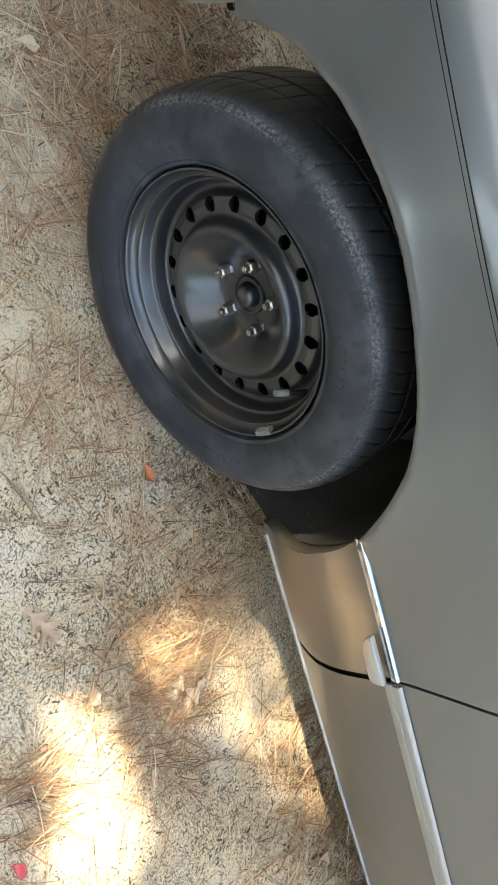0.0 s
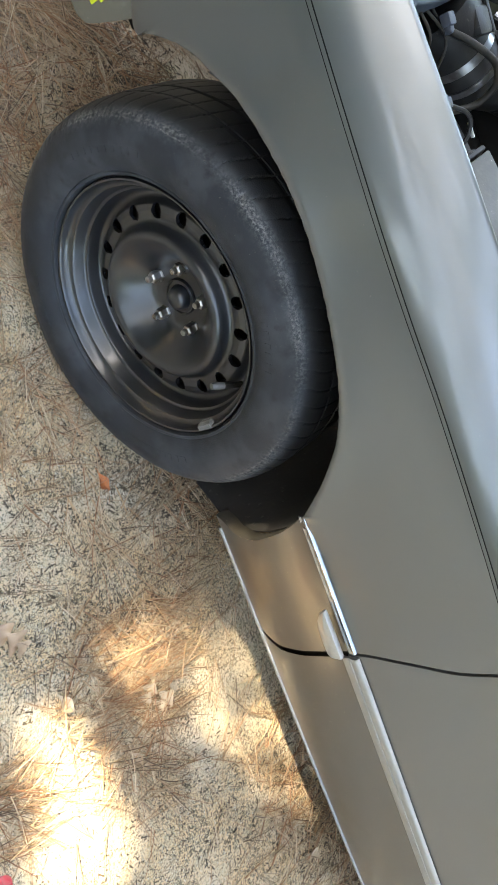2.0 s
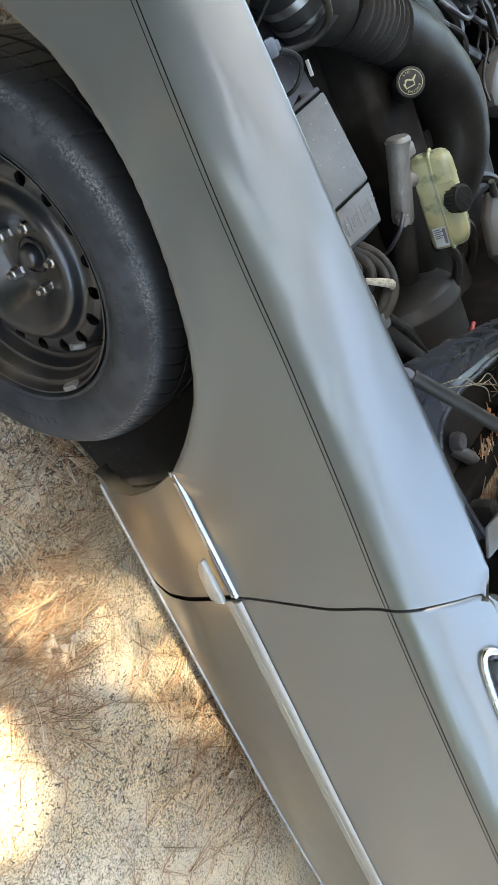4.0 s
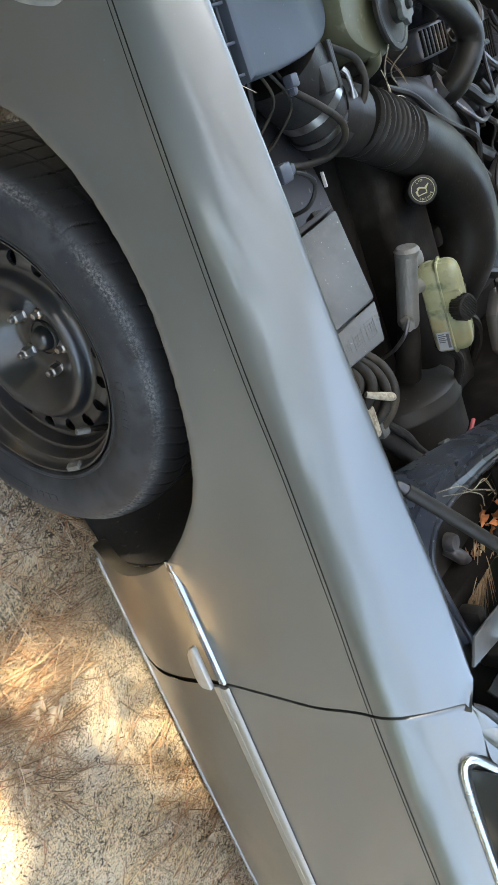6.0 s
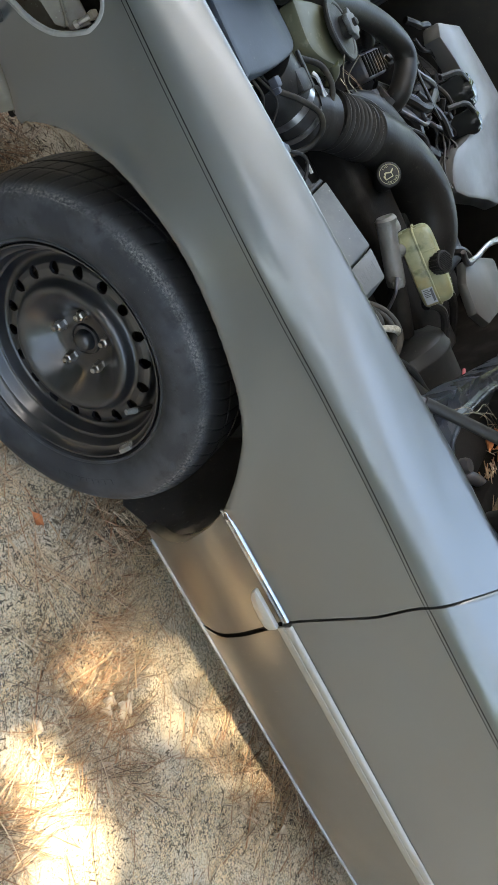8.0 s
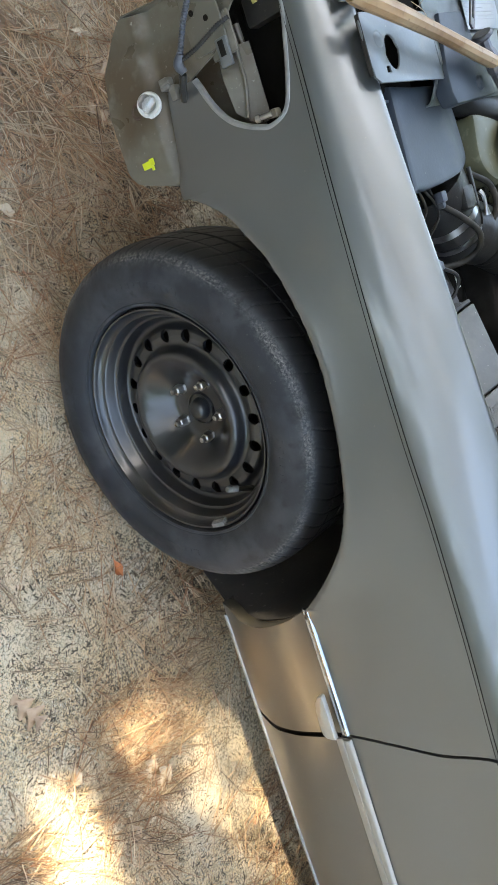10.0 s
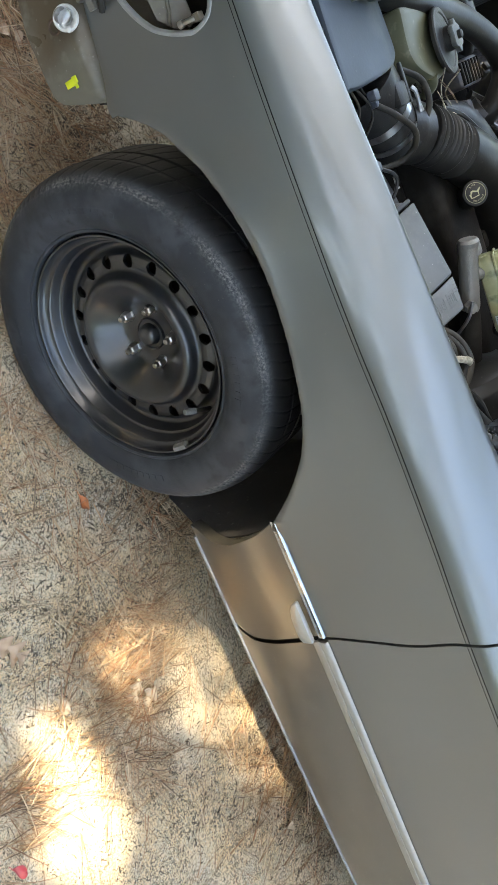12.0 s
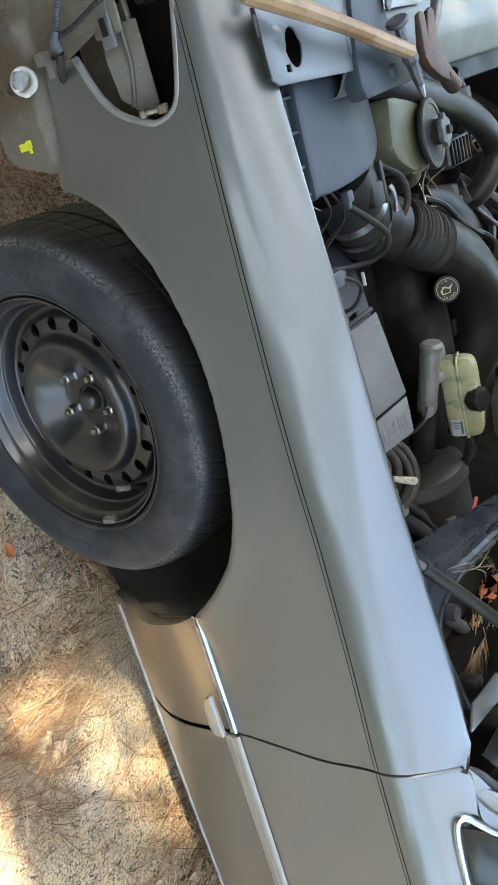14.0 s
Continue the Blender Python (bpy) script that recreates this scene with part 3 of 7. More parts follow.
def sheet(columns, close_top=None, lip=0.0):
    """A panel from columns of points, each from its lower edge to its upper one; lip: how far the lower edge is folded inwards."""
    bm = bmesh.new()
    grid = []
    for col in columns:
        col = list(col)
        if lip:
            p = col[0]
            col = [p + Vector((0, lip, 0.004)), p + Vector((0, 0.007, -0.003)), p + Vector((0, 0.002, -0.0025))] + col
        if close_top:
            p = col[-1]
            col += [p + Vector((0, 0.004, 0.0005)), p + Vector((0, 0.008, -0.003)), p + Vector((0, 0.010, -close_top))]
        grid.append([bm.verts.new(p) for p in col])
    for a, b in zip(grid, grid[1:]):
        for i in range(len(a) - 1):
            bm.faces.new((a[i], b[i], b[i + 1], a[i + 1]))
    bmesh.ops.remove_doubles(bm, verts=bm.verts, dist=2e-5)
    return bm


car = thing("car", (0, 0, 0), "grey metallic sedan with its hood raised and bumper removed", "car")
GAP_X = [(0.25, 0.648), (0.29, 0.656), (0.325, 0.661), (0.37, 0.655), (0.40, 0.650), (0.455, 0.638), (0.54, 0.622), (0.64, 0.623), (0.73, 0.626), (0.80, 0.618), (0.833, 0.618), (0.887, 0.632), (0.92, 0.654), (0.94, 0.676)]


def gap_x(z):
    return smooth_table(GAP_X, z)


HOLE_TOP = [(-0.90, 0.800), (-0.60, 0.787), (-0.547, 0.781), (-0.511, 0.774), (-0.462, 0.764), (-0.432, 0.755), (-0.418, 0.742), (-0.412, 0.722)]
HOLE_LOW = [(-0.520, 0.608), (-0.505, 0.616), (-0.484, 0.626), (-0.462, 0.640), (-0.440, 0.660), (-0.425, 0.684), (-0.415, 0.708), (-0.412, 0.722)]
FENDER_FOOT = [(-0.525, 0.557), (-0.45, 0.553), (-0.41, 0.549), (-0.372, 0.541), (-0.360, 0.548)]


def two_part(x, low, mid, high):
    """A column with a fixed number of rows below and above mid, so that neighbours join row to row."""
    lower = [low + (mid - low) * i / 12 for i in range(12)]
    upper = [mid + (high - mid) * (1 - (1 - i / 24) ** 1.2) for i in range(25)]
    return lower, upper


def build_fender():
    cols = []
    for x in list(np.linspace(-0.88, -0.44, 24)) + list(np.linspace(-0.435, -0.412, 10)):
        hole = lerp_table(HOLE_TOP, x)
        cols.append([side(x, z) for z in two_part(x, hole, hole, smooth_table(HOOD_Z, x))[1]])
    top_strip = sheet(cols, close_top=0.03, lip=0.012)
    cols = []
    for x in list(np.linspace(-0.412, -0.36, 7)) + list(-0.36 + 0.724 * (0.5 - 0.5 * np.cos(np.linspace(0, math.pi, 90))))[1:]:
        low = lerp_table(FENDER_FOOT, x) if x <= -0.36 else smooth_table(ARCH, x)
        lower, upper = two_part(x, low, 0.722 + 0.03 * min(1.0, (x + 0.412) / 0.2), smooth_table(HOOD_Z, x))
        cols.append([side(x, z) for z in lower + upper])
    # behind the wheel arch, down to the bright moulding, as far as the door gap
    for k in range(1, 25):
        f = k / 24
        lower, upper = two_part(0.364, 0.533 - 0.008 * min(1, f * 6), 0.752, smooth_table(HOOD_Z, 0.364 + 0.32 * f))
        cols.append([side(0.364 + (gap_x(z) - 0.003 - 0.364) * f, z) for z in lower + upper])
    bm = joined(top_strip, sheet(cols, close_top=0.03, lip=0.022))
    low = []
    for x in np.linspace(-0.522, -0.412, 16):
        low.append([side(x, lerp_table(FENDER_FOOT, x) + (lerp_table(HOLE_LOW, x) - lerp_table(FENDER_FOOT, x)) * i / 12) for i in range(13)])
    bm = joined(bm, sheet(low, lip=0.012))
    bmesh.ops.remove_doubles(bm, verts=bm.verts, dist=1e-4)
    for v in bm.verts:
        # the rear top corner is cut off aslant
        if v.co.x > 0.615 and v.co.z > 0.90:
            v.co.y = min(v.co.y, 0.033 - (v.co.x - 0.623) * 0.87)
    fender = part("front_fender", bm, PAINT, car, "grey metallic front fender", angle=50)
    # rolled edge of the headlight opening
    loop = [side(x, lerp_table(HOLE_LOW, x)) + Vector((0, 0.005, 0)) for x in (-0.520, -0.505, -0.484, -0.462, -0.44, -0.425, -0.415, -0.412)]
    loop += [side(x, lerp_table(HOLE_TOP, x)) + Vector((0, 0.005, 0)) for x in (-0.418, -0.432, -0.462, -0.511, -0.56, -0.64, -0.75)]
    part("opening_flange", tube(loop, 0.0058, 6, 10), EDGE, fender, "pale dusty rolled edge")
    return fender


build_fender()


def build_moulding(name, x0, x1, z, wide, material, label, proud=0.010, nose=False):
    """A bright strip along the side, as a raised ridge."""
    bm = bmesh.new()
    rings = []
    for k in range(61):
        x = x0 + (x1 - x0) * k / 60
        e = min(1.0, k / 3) ** 0.5 if nose else 1.0
        ring = []
        for dz, dy in ((-0.5, 0.0), (-0.46, 0.55), (-0.30, 0.85), (-0.04, 0.70), (0.0, 0.45), (0.06, 0.85), (0.34, 1.0), (0.46, 0.6), (0.5, 0.0)):
            zz = z + dz * wide * e
            ring.append(bm.verts.new((x, body_y(x, zz) - 0.001 - proud * dy, zz)))
        rings.append(ring)
    for a, b in zip(rings, rings[1:]):
        for i in range(len(a) - 1):
            bm.faces.new((a[i], b[i], b[i + 1], a[i + 1]))
    for ring in (rings[0], rings[-1]):
        bm.faces.new(ring)
    return part(name, bm, material, car, label, angle=40)


CLAD_FRONT = [(0.250, 0.398), (0.290, 0.402), (0.311, 0.417), (0.372, 0.423), (0.42, 0.412), (0.45, 0.403), (0.481, 0.391), (0.525, 0.368)]


def build_cladding():
    cols = []
    for k in range(25):
        col = []
        for i in range(21):
            z = 0.258 + (0.526 - 0.258) * i / 20
            a, b = smooth_table(CLAD_FRONT, z), gap_x(z) - 0.0055
            p = side(a + (b - a) * k / 24, z, flare=False)
            col.append(p)
        cols.append(col)
    bm = sheet(cols, lip=0.03)
    # folded front edge
    edge = [side(smooth_table(CLAD_FRONT, z), z, flare=False) for z in np.linspace(0.258, 0.52, 15)]
    bm = joined(bm, sheet([[p, p + Vector((-0.002, 0.006, 0)), p + Vector((0.004, 0.03, 0))] for p in edge]))
    bmesh.ops.remove_doubles(bm, verts=bm.verts, dist=1e-4)
    part("fender_lower_panel", bm, CLADDING, car, "glossy lower fender panel with road dust", angle=50)
    cols = []
    for k in range(60):
        col = []
        for i in range(21):
            z = 0.258 + (0.526 - 0.258) * i / 20
            a = gap_x(z) + 0.0050
            col.append(side(a + (1.95 - a) * k / 59, z, flare=False))
        cols.append(col)
    door_low = sheet(cols, lip=0.03)
    part("door_lower_panel", door_low, CLADDING, car, "glossy lower door panel with road dust", angle=50)
    seal = []
    for z in np.linspace(0.262, 0.53, 16):
        seal.append([side(gap_x(z) + dx, z, flare=False) + Vector((0, 0.009, 0)) for dx in (-0.016, 0.0, 0.016)])
    part("gap_seal", sheet(seal), DARK, car, "dark rubber seal in the door gap")
    # pinch weld below the panels
    rail = bmesh.new()
    rows = []
    for x in np.linspace(0.425, 1.95, 70):
        y = body_y(x, 0.258)
        rows.append([rail.verts.new(p) for p in ((x, y + 0.002, 0.260), (x, y - 0.0022, 0.257), (x, y - 0.002, 0.252), (x, y + 0.004, 0.250), (x, y + 0.018, 0.253))])
    for a, b in zip(rows, rows[1:]):
        for i in range(4):
            rail.faces.new((a[i], b[i], b[i + 1], a[i + 1]))
    part("sill_edge_trim", rail, EDGE, car, "thin bright edge along the sill")


build_cladding()
build_moulding("fender_trim", 0.360, 0.618, 0.5365, 0.017, CHROME, "chrome strip on the fender", proud=0.006)
build_moulding("door_trim", 0.628, 1.95, 0.527, 0.037, DULL_CHROME, "broad bright door moulding", proud=0.007)


def build_trim_clip():
    """The half-round end cap hanging below the fender strip at the door gap."""
    outline = [(0.524, 0.0), (0.530, -0.010), (0.542, -0.019), (0.560, -0.024), (0.590, -0.026), (0.610, -0.025), (0.618, -0.020), (0.618, 0.004), (0.524, 0.004)]
    bm = slab(outline, 0.012, 0.004)
    bm.transform(Matrix(((1, 0, 0, 0), (0, 0, -1, 0), (0, 1, 0, 0), (0, 0, 0, 1))))
    for v in bm.verts:
        v.co = Vector((v.co.x, body_y(v.co.x, 0.525 + v.co.z) - 0.014 - v.co.y * 1.0 + 0.0, 0.525 + v.co.z))
    part("trim_end_cap", bm, WORN_TRIM, car, "bright worn trim end cap")


build_trim_clip()


def build_door():
    cols = []
    for k in range(60):
        col = []
        for i in range(31):
            g = 1 - (1 - i / 30) ** 1.25
            z0 = 0.520 + (smooth_table(HOOD_Z, 0.7) - 0.520) * g
            a = gap_x(z0) + 0.003
            x = a + (1.95 - a) * (k / 59) ** 1.3
            z = 0.520 + (smooth_table(HOOD_Z, x) - 0.520) * g
            col.append(side(x, z, flare=False))
        cols.append(col)
    bm = sheet(cols, close_top=0.02)
    edge = [c for c in cols[0]]
    bm = joined(bm, sheet([[p, p + Vector((-0.0015, 0.004, 0)), p + Vector((0.001, 0.03, 0))] for p in edge]))
    bmesh.ops.remove_doubles(bm, verts=bm.verts, dist=1e-4)
    for v in bm.verts:
        if v.co.x < 0.72 and v.co.z > 0.90:
            v.co.y = min(v.co.y, (v.co.x - 0.664) * 0.5)
    part("front_door", bm, PAINT, car, "closed grey metallic front door", angle=50)


build_door()


def build_pinstripes():
    for off, wide, name in ((-0.0034, 0.0010, "pinstripe"), (0.0026, 0.0016, "pinstripe")):
        for a, b in ((-0.585, 0.6145), (0.6215, 1.95)):
            bm = bmesh.new()
            rows = []
            for x in np.linspace(a, b, 120):
                z = smooth_table(STRIPE_Z, x) + off
                w = wide * min(1.0, max(0.15, (x + 0.6) / 0.12))
                rows.append([bm.verts.new(side(x, z - w / 2, proud=0.0006)), bm.verts.new(side(x, z + w / 2, proud=0.0006))])
            for p, q in zip(rows, rows[1:]):
                bm.faces.new((p[0], q[0], q[1], p[1]))
            thicken(bm, 0.0004)
            part(name, bm, STRIPE, car, "thin black pinstripe")


build_pinstripes()


def build_wheel_house():
    """Black liner over the wheel and its dusty rear flap."""
    bm = bmesh.new()
    rows = []
    for k in range(61):
        deg = 47 + 171 * k / 60
        row = []
        for y, cap, r in ((-0.060, 186, 0.425), (-0.02, 196, 0.42), (0.03, 206, 0.408), (0.10, 214, 0.398), (0.22, 218, 0.395), (0.34, 218, 0.395)):
            a = radians(min(deg, cap))
            tuck = max(0.0, (deg - 140) / 60)
            rr = 0.428 + (r - 0.428) * min(1.0, tuck)
            row.append(bm.verts.new((-math.cos(a) * rr + 0.008, y + (0.022 * min(1.0, max(0.0, (deg - 160) / 26)) if y < 0 else 0), 0.315 + math.sin(a) * rr * 0.985)))
        rows.append(row)
    for p, q in zip(rows, rows[1:]):
        for i in range(5):
            bm.faces.new((p[i], q[i], q[i + 1], p[i + 1]))
    wall = [r[-1] for r in rows]
    bm.faces.new(wall)
    thicken(bm, 0.004)
    part("wheel_liner", bm, LINER, car, "dusty black wheel-arch liner")


build_wheel_house()


# ---- the front wheel ----
AXLE = Vector((0.0, 0.0, 0.322))
wheel = new("wheel")
wheel.parent = car
wheel.location = AXLE
tagged(wheel, "black steel front wheel with a worn tyre")


def build_tyre():
    """Sidewall and tread; y is minus outwards, the rim's edge at y = -0.066."""
    half, mid = 0.108, 0.037
    profile = [(0.2165, -0.050), (0.2222, -0.052), (0.2226, -0.066), (0.2250, -0.0728), (0.2290, -0.0745), (0.2310, -0.0735), (0.236, -0.0775), (0.248, -0.0830), (0.262, -0.0860), (0.276, -0.0862),
               (0.290, -0.0838), (0.2965, -0.0815), (0.303, -0.0785), (0.3085, -0.0765), (0.3125, -0.0745), (0.3165, -0.0705), (0.3205, -0.0655), (0.3245, -0.0590),
               (0.3275, -0.0510), (0.3300, -0.0420), (0.3318, -0.0330), (0.3330, -0.0230)]
    groove = [(0.3330, -0.0180), (0.3322, -0.0165), (0.3322, -0.0105), (0.3335, -0.0090), (0.3338, 0.010), (0.3338, 0.030), (0.3262, 0.0315), (0.3262, 0.0375), (0.3338, 0.039)]
    right = [(r, 2 * mid - y) for r, y in reversed(profile)]
    full = profile + groove + right
    fine = [full[0]]
    for p, q in zip(full, full[1:]):
        cuts = max(1, int(abs(q[1] - p[1]) / 0.0028)) if min(p[0], q[0]) > 0.316 else 1
        fine += [(p[0] + (q[0] - p[0]) * i / cuts, p[1] + (q[1] - p[1]) * i / cuts) for i in range(1, cuts + 1)]
    full = fine
    steps = 1120
    verts, faces = [], []
    for k in range(steps):
        for r, y in full:
            a = 2 * math.pi * k / steps
            rr = r
            if r > 0.311:
                lean = (y + 0.06) * 1.0 + 0.012 * math.sin((y + 0.06) * 50)
                u = ((a + lean) / (2 * math.pi) * 62) % 1.0
                if u < 0.060 and r > 0.3215:
                    rr -= 0.0022
                if r < 0.3195 and k % 10 < 3:
                    rr -= 0.0018
            z = rr * math.sin(a)
            yy = y
            if z < -0.300:
                s = (-0.300 - z) / 0.034
                yy += (-1 if y < mid else 1) * 0.006 * min(1, s) * (1 if abs(y - mid) > 0.09 else 0.3)
                z = max(z, -0.3215)
            verts.append((rr * math.cos(a), yy, z))
    n = len(full)
    for k in range(steps):
        q = (k + 1) % steps
        for i in range(n - 1):
            faces.append((k * n + i, k * n + i + 1, q * n + i + 1, q * n + i))
    me = bpy.data.meshes.new("tyre")
    me.from_pydata(verts, [], faces)
    me.materials.append(TYRE)
    me.shade_smooth()
    me.set_sharp_from_angle(angle=radians(38))
    ob = new("tyre", me)
    ob.parent = wheel
    tagged(ob, "worn black tyre with scuffed shoulder")
    # raised marks on the sidewall, too worn to read
    rnd = random.Random(4)
    bm = bmesh.new()
    for start, count in ((-38, 9), (150, 10), (60, 6), (243, 8)):
        for i in range(count):
            a = radians(start + i * 3.6)
            da = radians(0.7 + rnd.random() * 0.9)
            tall = 0.010 + 0.002 * rnd.random()
            m = Matrix.Rotation(-a, 4, "Y") @ Matrix.Translation((0.266, -0.0864, 0)) @ Matrix.Diagonal((tall, 0.0007, 2 * 0.265 * math.tan(da), 1))
            bmesh.ops.create_cube(bm, size=1.0, matrix=m)
    part("sidewall_lettering", bm, TYRE, wheel, "raised worn marks on the sidewall", smooth=False)
    tagged(bpy.data.objects["sidewall_lettering"], kind="stuff")


build_tyre()


def build_rim():
    """Pressed steel disc: edge, stepped well, a ring of vents, a domed centre with a flat for the studs."""
    profile = [(0.2170, 0.052), (0.2195, 0.060), (0.2200, 0.066), (0.2185, 0.0695), (0.2155, 0.0690), (0.2130, 0.064), (0.2115, 0.056), (0.2060, 0.0510), (0.2035, 0.0505), (0.2010, 0.047),
               (0.1975, 0.030), (0.1955, 0.027), (0.1925, 0.026), (0.1905, 0.022), (0.1870, 0.006), (0.1845, 0.002), (0.1800, 0.000), (0.1760, 0.001), (0.1725, 0.004),
               (0.1690, 0.0120), (0.1650, 0.0155), (0.1553, 0.0180), (0.1465, 0.0175), (0.1420, 0.0165), (0.1385, 0.0170), (0.1345, 0.0205), (0.1310, 0.0290), (0.1280, 0.0355),
               (0.1245, 0.0395), (0.1200, 0.0410), (0.1150, 0.0400), (0.1080, 0.0355), (0.1000, 0.0285), (0.0910, 0.0200), (0.0820, 0.0105), (0.0740, 0.0010), (0.0680, -0.0060),
               (0.0620, -0.0110), (0.0550, -0.0132), (0.0400, -0.0140), (0.0330, -0.0140), (0.0320, -0.018)]
    i0 = next(i for i, p in enumerate(profile) if p[0] == 0.1690)
    i1 = next(i for i, p in enumerate(profile) if p[0] == 0.1385)
    fine = profile[:i0]
    for p, q in zip(profile[i0:i1], profile[i0 + 1:i1 + 1]):
        cuts = max(1, round((p[0] - q[0]) / 0.0014))
        fine += [(p[0] + (q[0] - p[0]) * k / cuts, p[1] + (q[1] - p[1]) * k / cuts) for k in range(cuts)]
    profile = fine + profile[i1:]
    steps = 720
    bm = bmesh.new()
    turn0 = radians(-0.5)
    rings = [[bm.verts.new((r * math.cos(turn0 + 2 * math.pi * k / steps), -h, r * math.sin(turn0 + 2 * math.pi * k / steps))) for k in range(steps)] for r, h in profile]
    for i, (p, q) in enumerate(zip(rings, rings[1:])):
        r = (profile[i][0] + profile[i + 1][0]) / 2
        for k in range(steps):
            arc = (((k + 0.5) / steps * 18 + 0.5) % 1.0 - 0.5) / 18 * 2 * math.pi * r
            if ((r - 0.1555) / 0.0128) ** 2 + (arc / 0.0108) ** 2 > 1.0:
                bm.faces.new((p[k], p[(k + 1) % steps], q[(k + 1) % steps], q[k]))
    # give the vents their thickness
    inner = [e for e in bm.edges if e.is_boundary and 0.1400 < Vector((e.verts[0].co.x, e.verts[0].co.z)).length < 0.1700 and 0.1400 < Vector((e.verts[1].co.x, e.verts[1].co.z)).length < 0.1700]
    ex = bmesh.ops.extrude_edge_only(bm, edges=inner)
    bmesh.ops.translate(bm, verts=[v for v in ex["geom"] if isinstance(v, bmesh.types.BMVert)], vec=(0, 0.008, 0))
    part("rim", bm, RIM, wheel, "glossy black steel rim with round vents", angle=42)
    hub = turned([(0.0330, -0.018), (0.0325, -0.0105), (0.0310, -0.0085), (0.0295, -0.0092), (0.0285, -0.0120), (0.0225, -0.0120), (0.0205, -0.0040), (0.0185, 0.0030), (0.0140, 0.0072), (0.0080, 0.0090), (0.0001, 0.0096)], "Y", 48)
    part("hub_cap", hub, RIM, wheel, "domed black hub cap")
    drum = turned([(0.0001, -0.035), (0.165, -0.035), (0.170, -0.05), (0.170, -0.09)], "Y", 48)
    part("brake_disc", drum, DARK, wheel, "dark brake disc behind the vents")
    # five wheel nuts on their studs
    for k in range(5):
        a = radians(0.6 + 72 * k)
        c = Vector((0.05715 * math.cos(a), 0.0135, 0.05715 * math.sin(a)))
        nut = turned([(0.0001, 0.021), (0.0062, 0.0208), (0.0095, 0.0185), (0.0105, 0.016), (0.0105, 0.004), (0.0125, 0.0015), (0.0135, -0.001)], "Y", 6)
        stud = turned([(0.0001, 0.0295), (0.0050, 0.0290), (0.0058, 0.0275), (0.0058, 0.016)], "Y", 14)
        part("wheel_nut", shifted(nut, c), STEEL, wheel, "greyish steel wheel nut", angle=25)
        part("wheel_stud", shifted(stud, c), STEEL, wheel, "bare threaded stud end")
    # valve and balance weights at the rear of the rim
    for a0, a1, r, name in ((-12.0, -3.0, 0.2125, "balance_weight"),):
        bm = bmesh.new()
        ring = []
        for k in range(9):
            a = -radians(a0 + (a1 - a0) * k / 8)
            end = 0.75 if k in (0, 8) else 1.0
            ring.append([bm.verts.new((rr * math.cos(a), y, rr * math.sin(a))) for rr, y in ((r + 0.007, -0.062), (r + 0.005, -0.0705), (r - 0.003 * end, -0.0715), (r - 0.008 * end, -0.066), (r - 0.009 * end, -0.058))])
        for p, q in zip(ring, ring[1:]):
            for i in range(4):
                bm.faces.new((p[i], q[i], q[i + 1], p[i + 1]))
        bm.faces.new(ring[0])
        bm.faces.new(ring[-1])
        part(name, bm, LEAD, wheel, "dented grey balance weight")
    av = radians(28)
    root = Vector((0.186 * math.cos(av), -0.010, 0.186 * math.sin(av)))
    tip = Vector((0.170 * math.cos(av), -0.046, 0.170 * math.sin(av)))
    far = tip + (tip - root) * 0.5
    part("valve_cap", tube([tip - (tip - root) * 0.1, (tip + far) / 2, far], [0.0062, 0.0062, 0.0055], 3, 12), LEAD, wheel, "pale grey valve cap")
    part("valve_stem", tube([root, (root + tip) / 2, tip], [0.006, 0.005, 0.0045], 4, 10), HOSE, wheel, "short rubber valve stem with grey cap")


build_rim()


def build_other_wheels():
    """The three wheels on the other corners, alike."""
    for x, y, turn in ((2.72, 0.0, 0), (0.0, 1.475, 180), (2.72, 1.475, 180)):
        other = new("wheel")
        other.parent = car
        other.matrix_world = pose(x, y, AXLE.z, 0, 0, turn)
        tagged(other, "black steel wheel with a worn tyre")
        for name in ("tyre", "rim", "hub_cap"):
            ob = new(name, bpy.data.objects[name].data)
            ob.parent = other


build_other_wheels()


# ---- under the hood ----
def build_bay():
    bm = bmesh.new()
    rows = []
    for x in np.linspace(-0.50, 0.66, 30):
        y, z = smooth_table(HOOD_Y, x) + 0.012, smooth_table(HOOD_Z, x)
        rows.append([bm.verts.new(p) for p in ((x, y, z - 0.024), (x, y + 0.022, z - 0.030), (x, y + 0.030, z - 0.060), (x, y + 0.040, 0.80), (x, y + 0.045, 0.755))])
    for p, q in zip(rows, rows[1:]):
        for i in range(4):
            bm.faces.new((p[i], q[i], q[i + 1], p[i + 1]))
    thicken(bm, 0.003)
    # the apron is black to stand for the shadow inside the fender's edge
    part("inner_apron", bm, BLACK, car, "inner fender apron, black for the shadow there")
    part("bay_floor", box((-0.60, 0.36, 0.38), (0.66, 1.56, 0.41), 0.005), DARK, car, "dark greasy underside of the engine bay")
    part("firewall", box((0.60, 0.10, 0.40), (0.64, 1.56, 0.86), 0.008), DARK, car, "dark firewall")
    part("far_apron", box((-0.60, 1.54, 0.40), (0.64, 1.57, 0.88), 0.006), BLACK, car, "black apron on the other side")


build_bay()


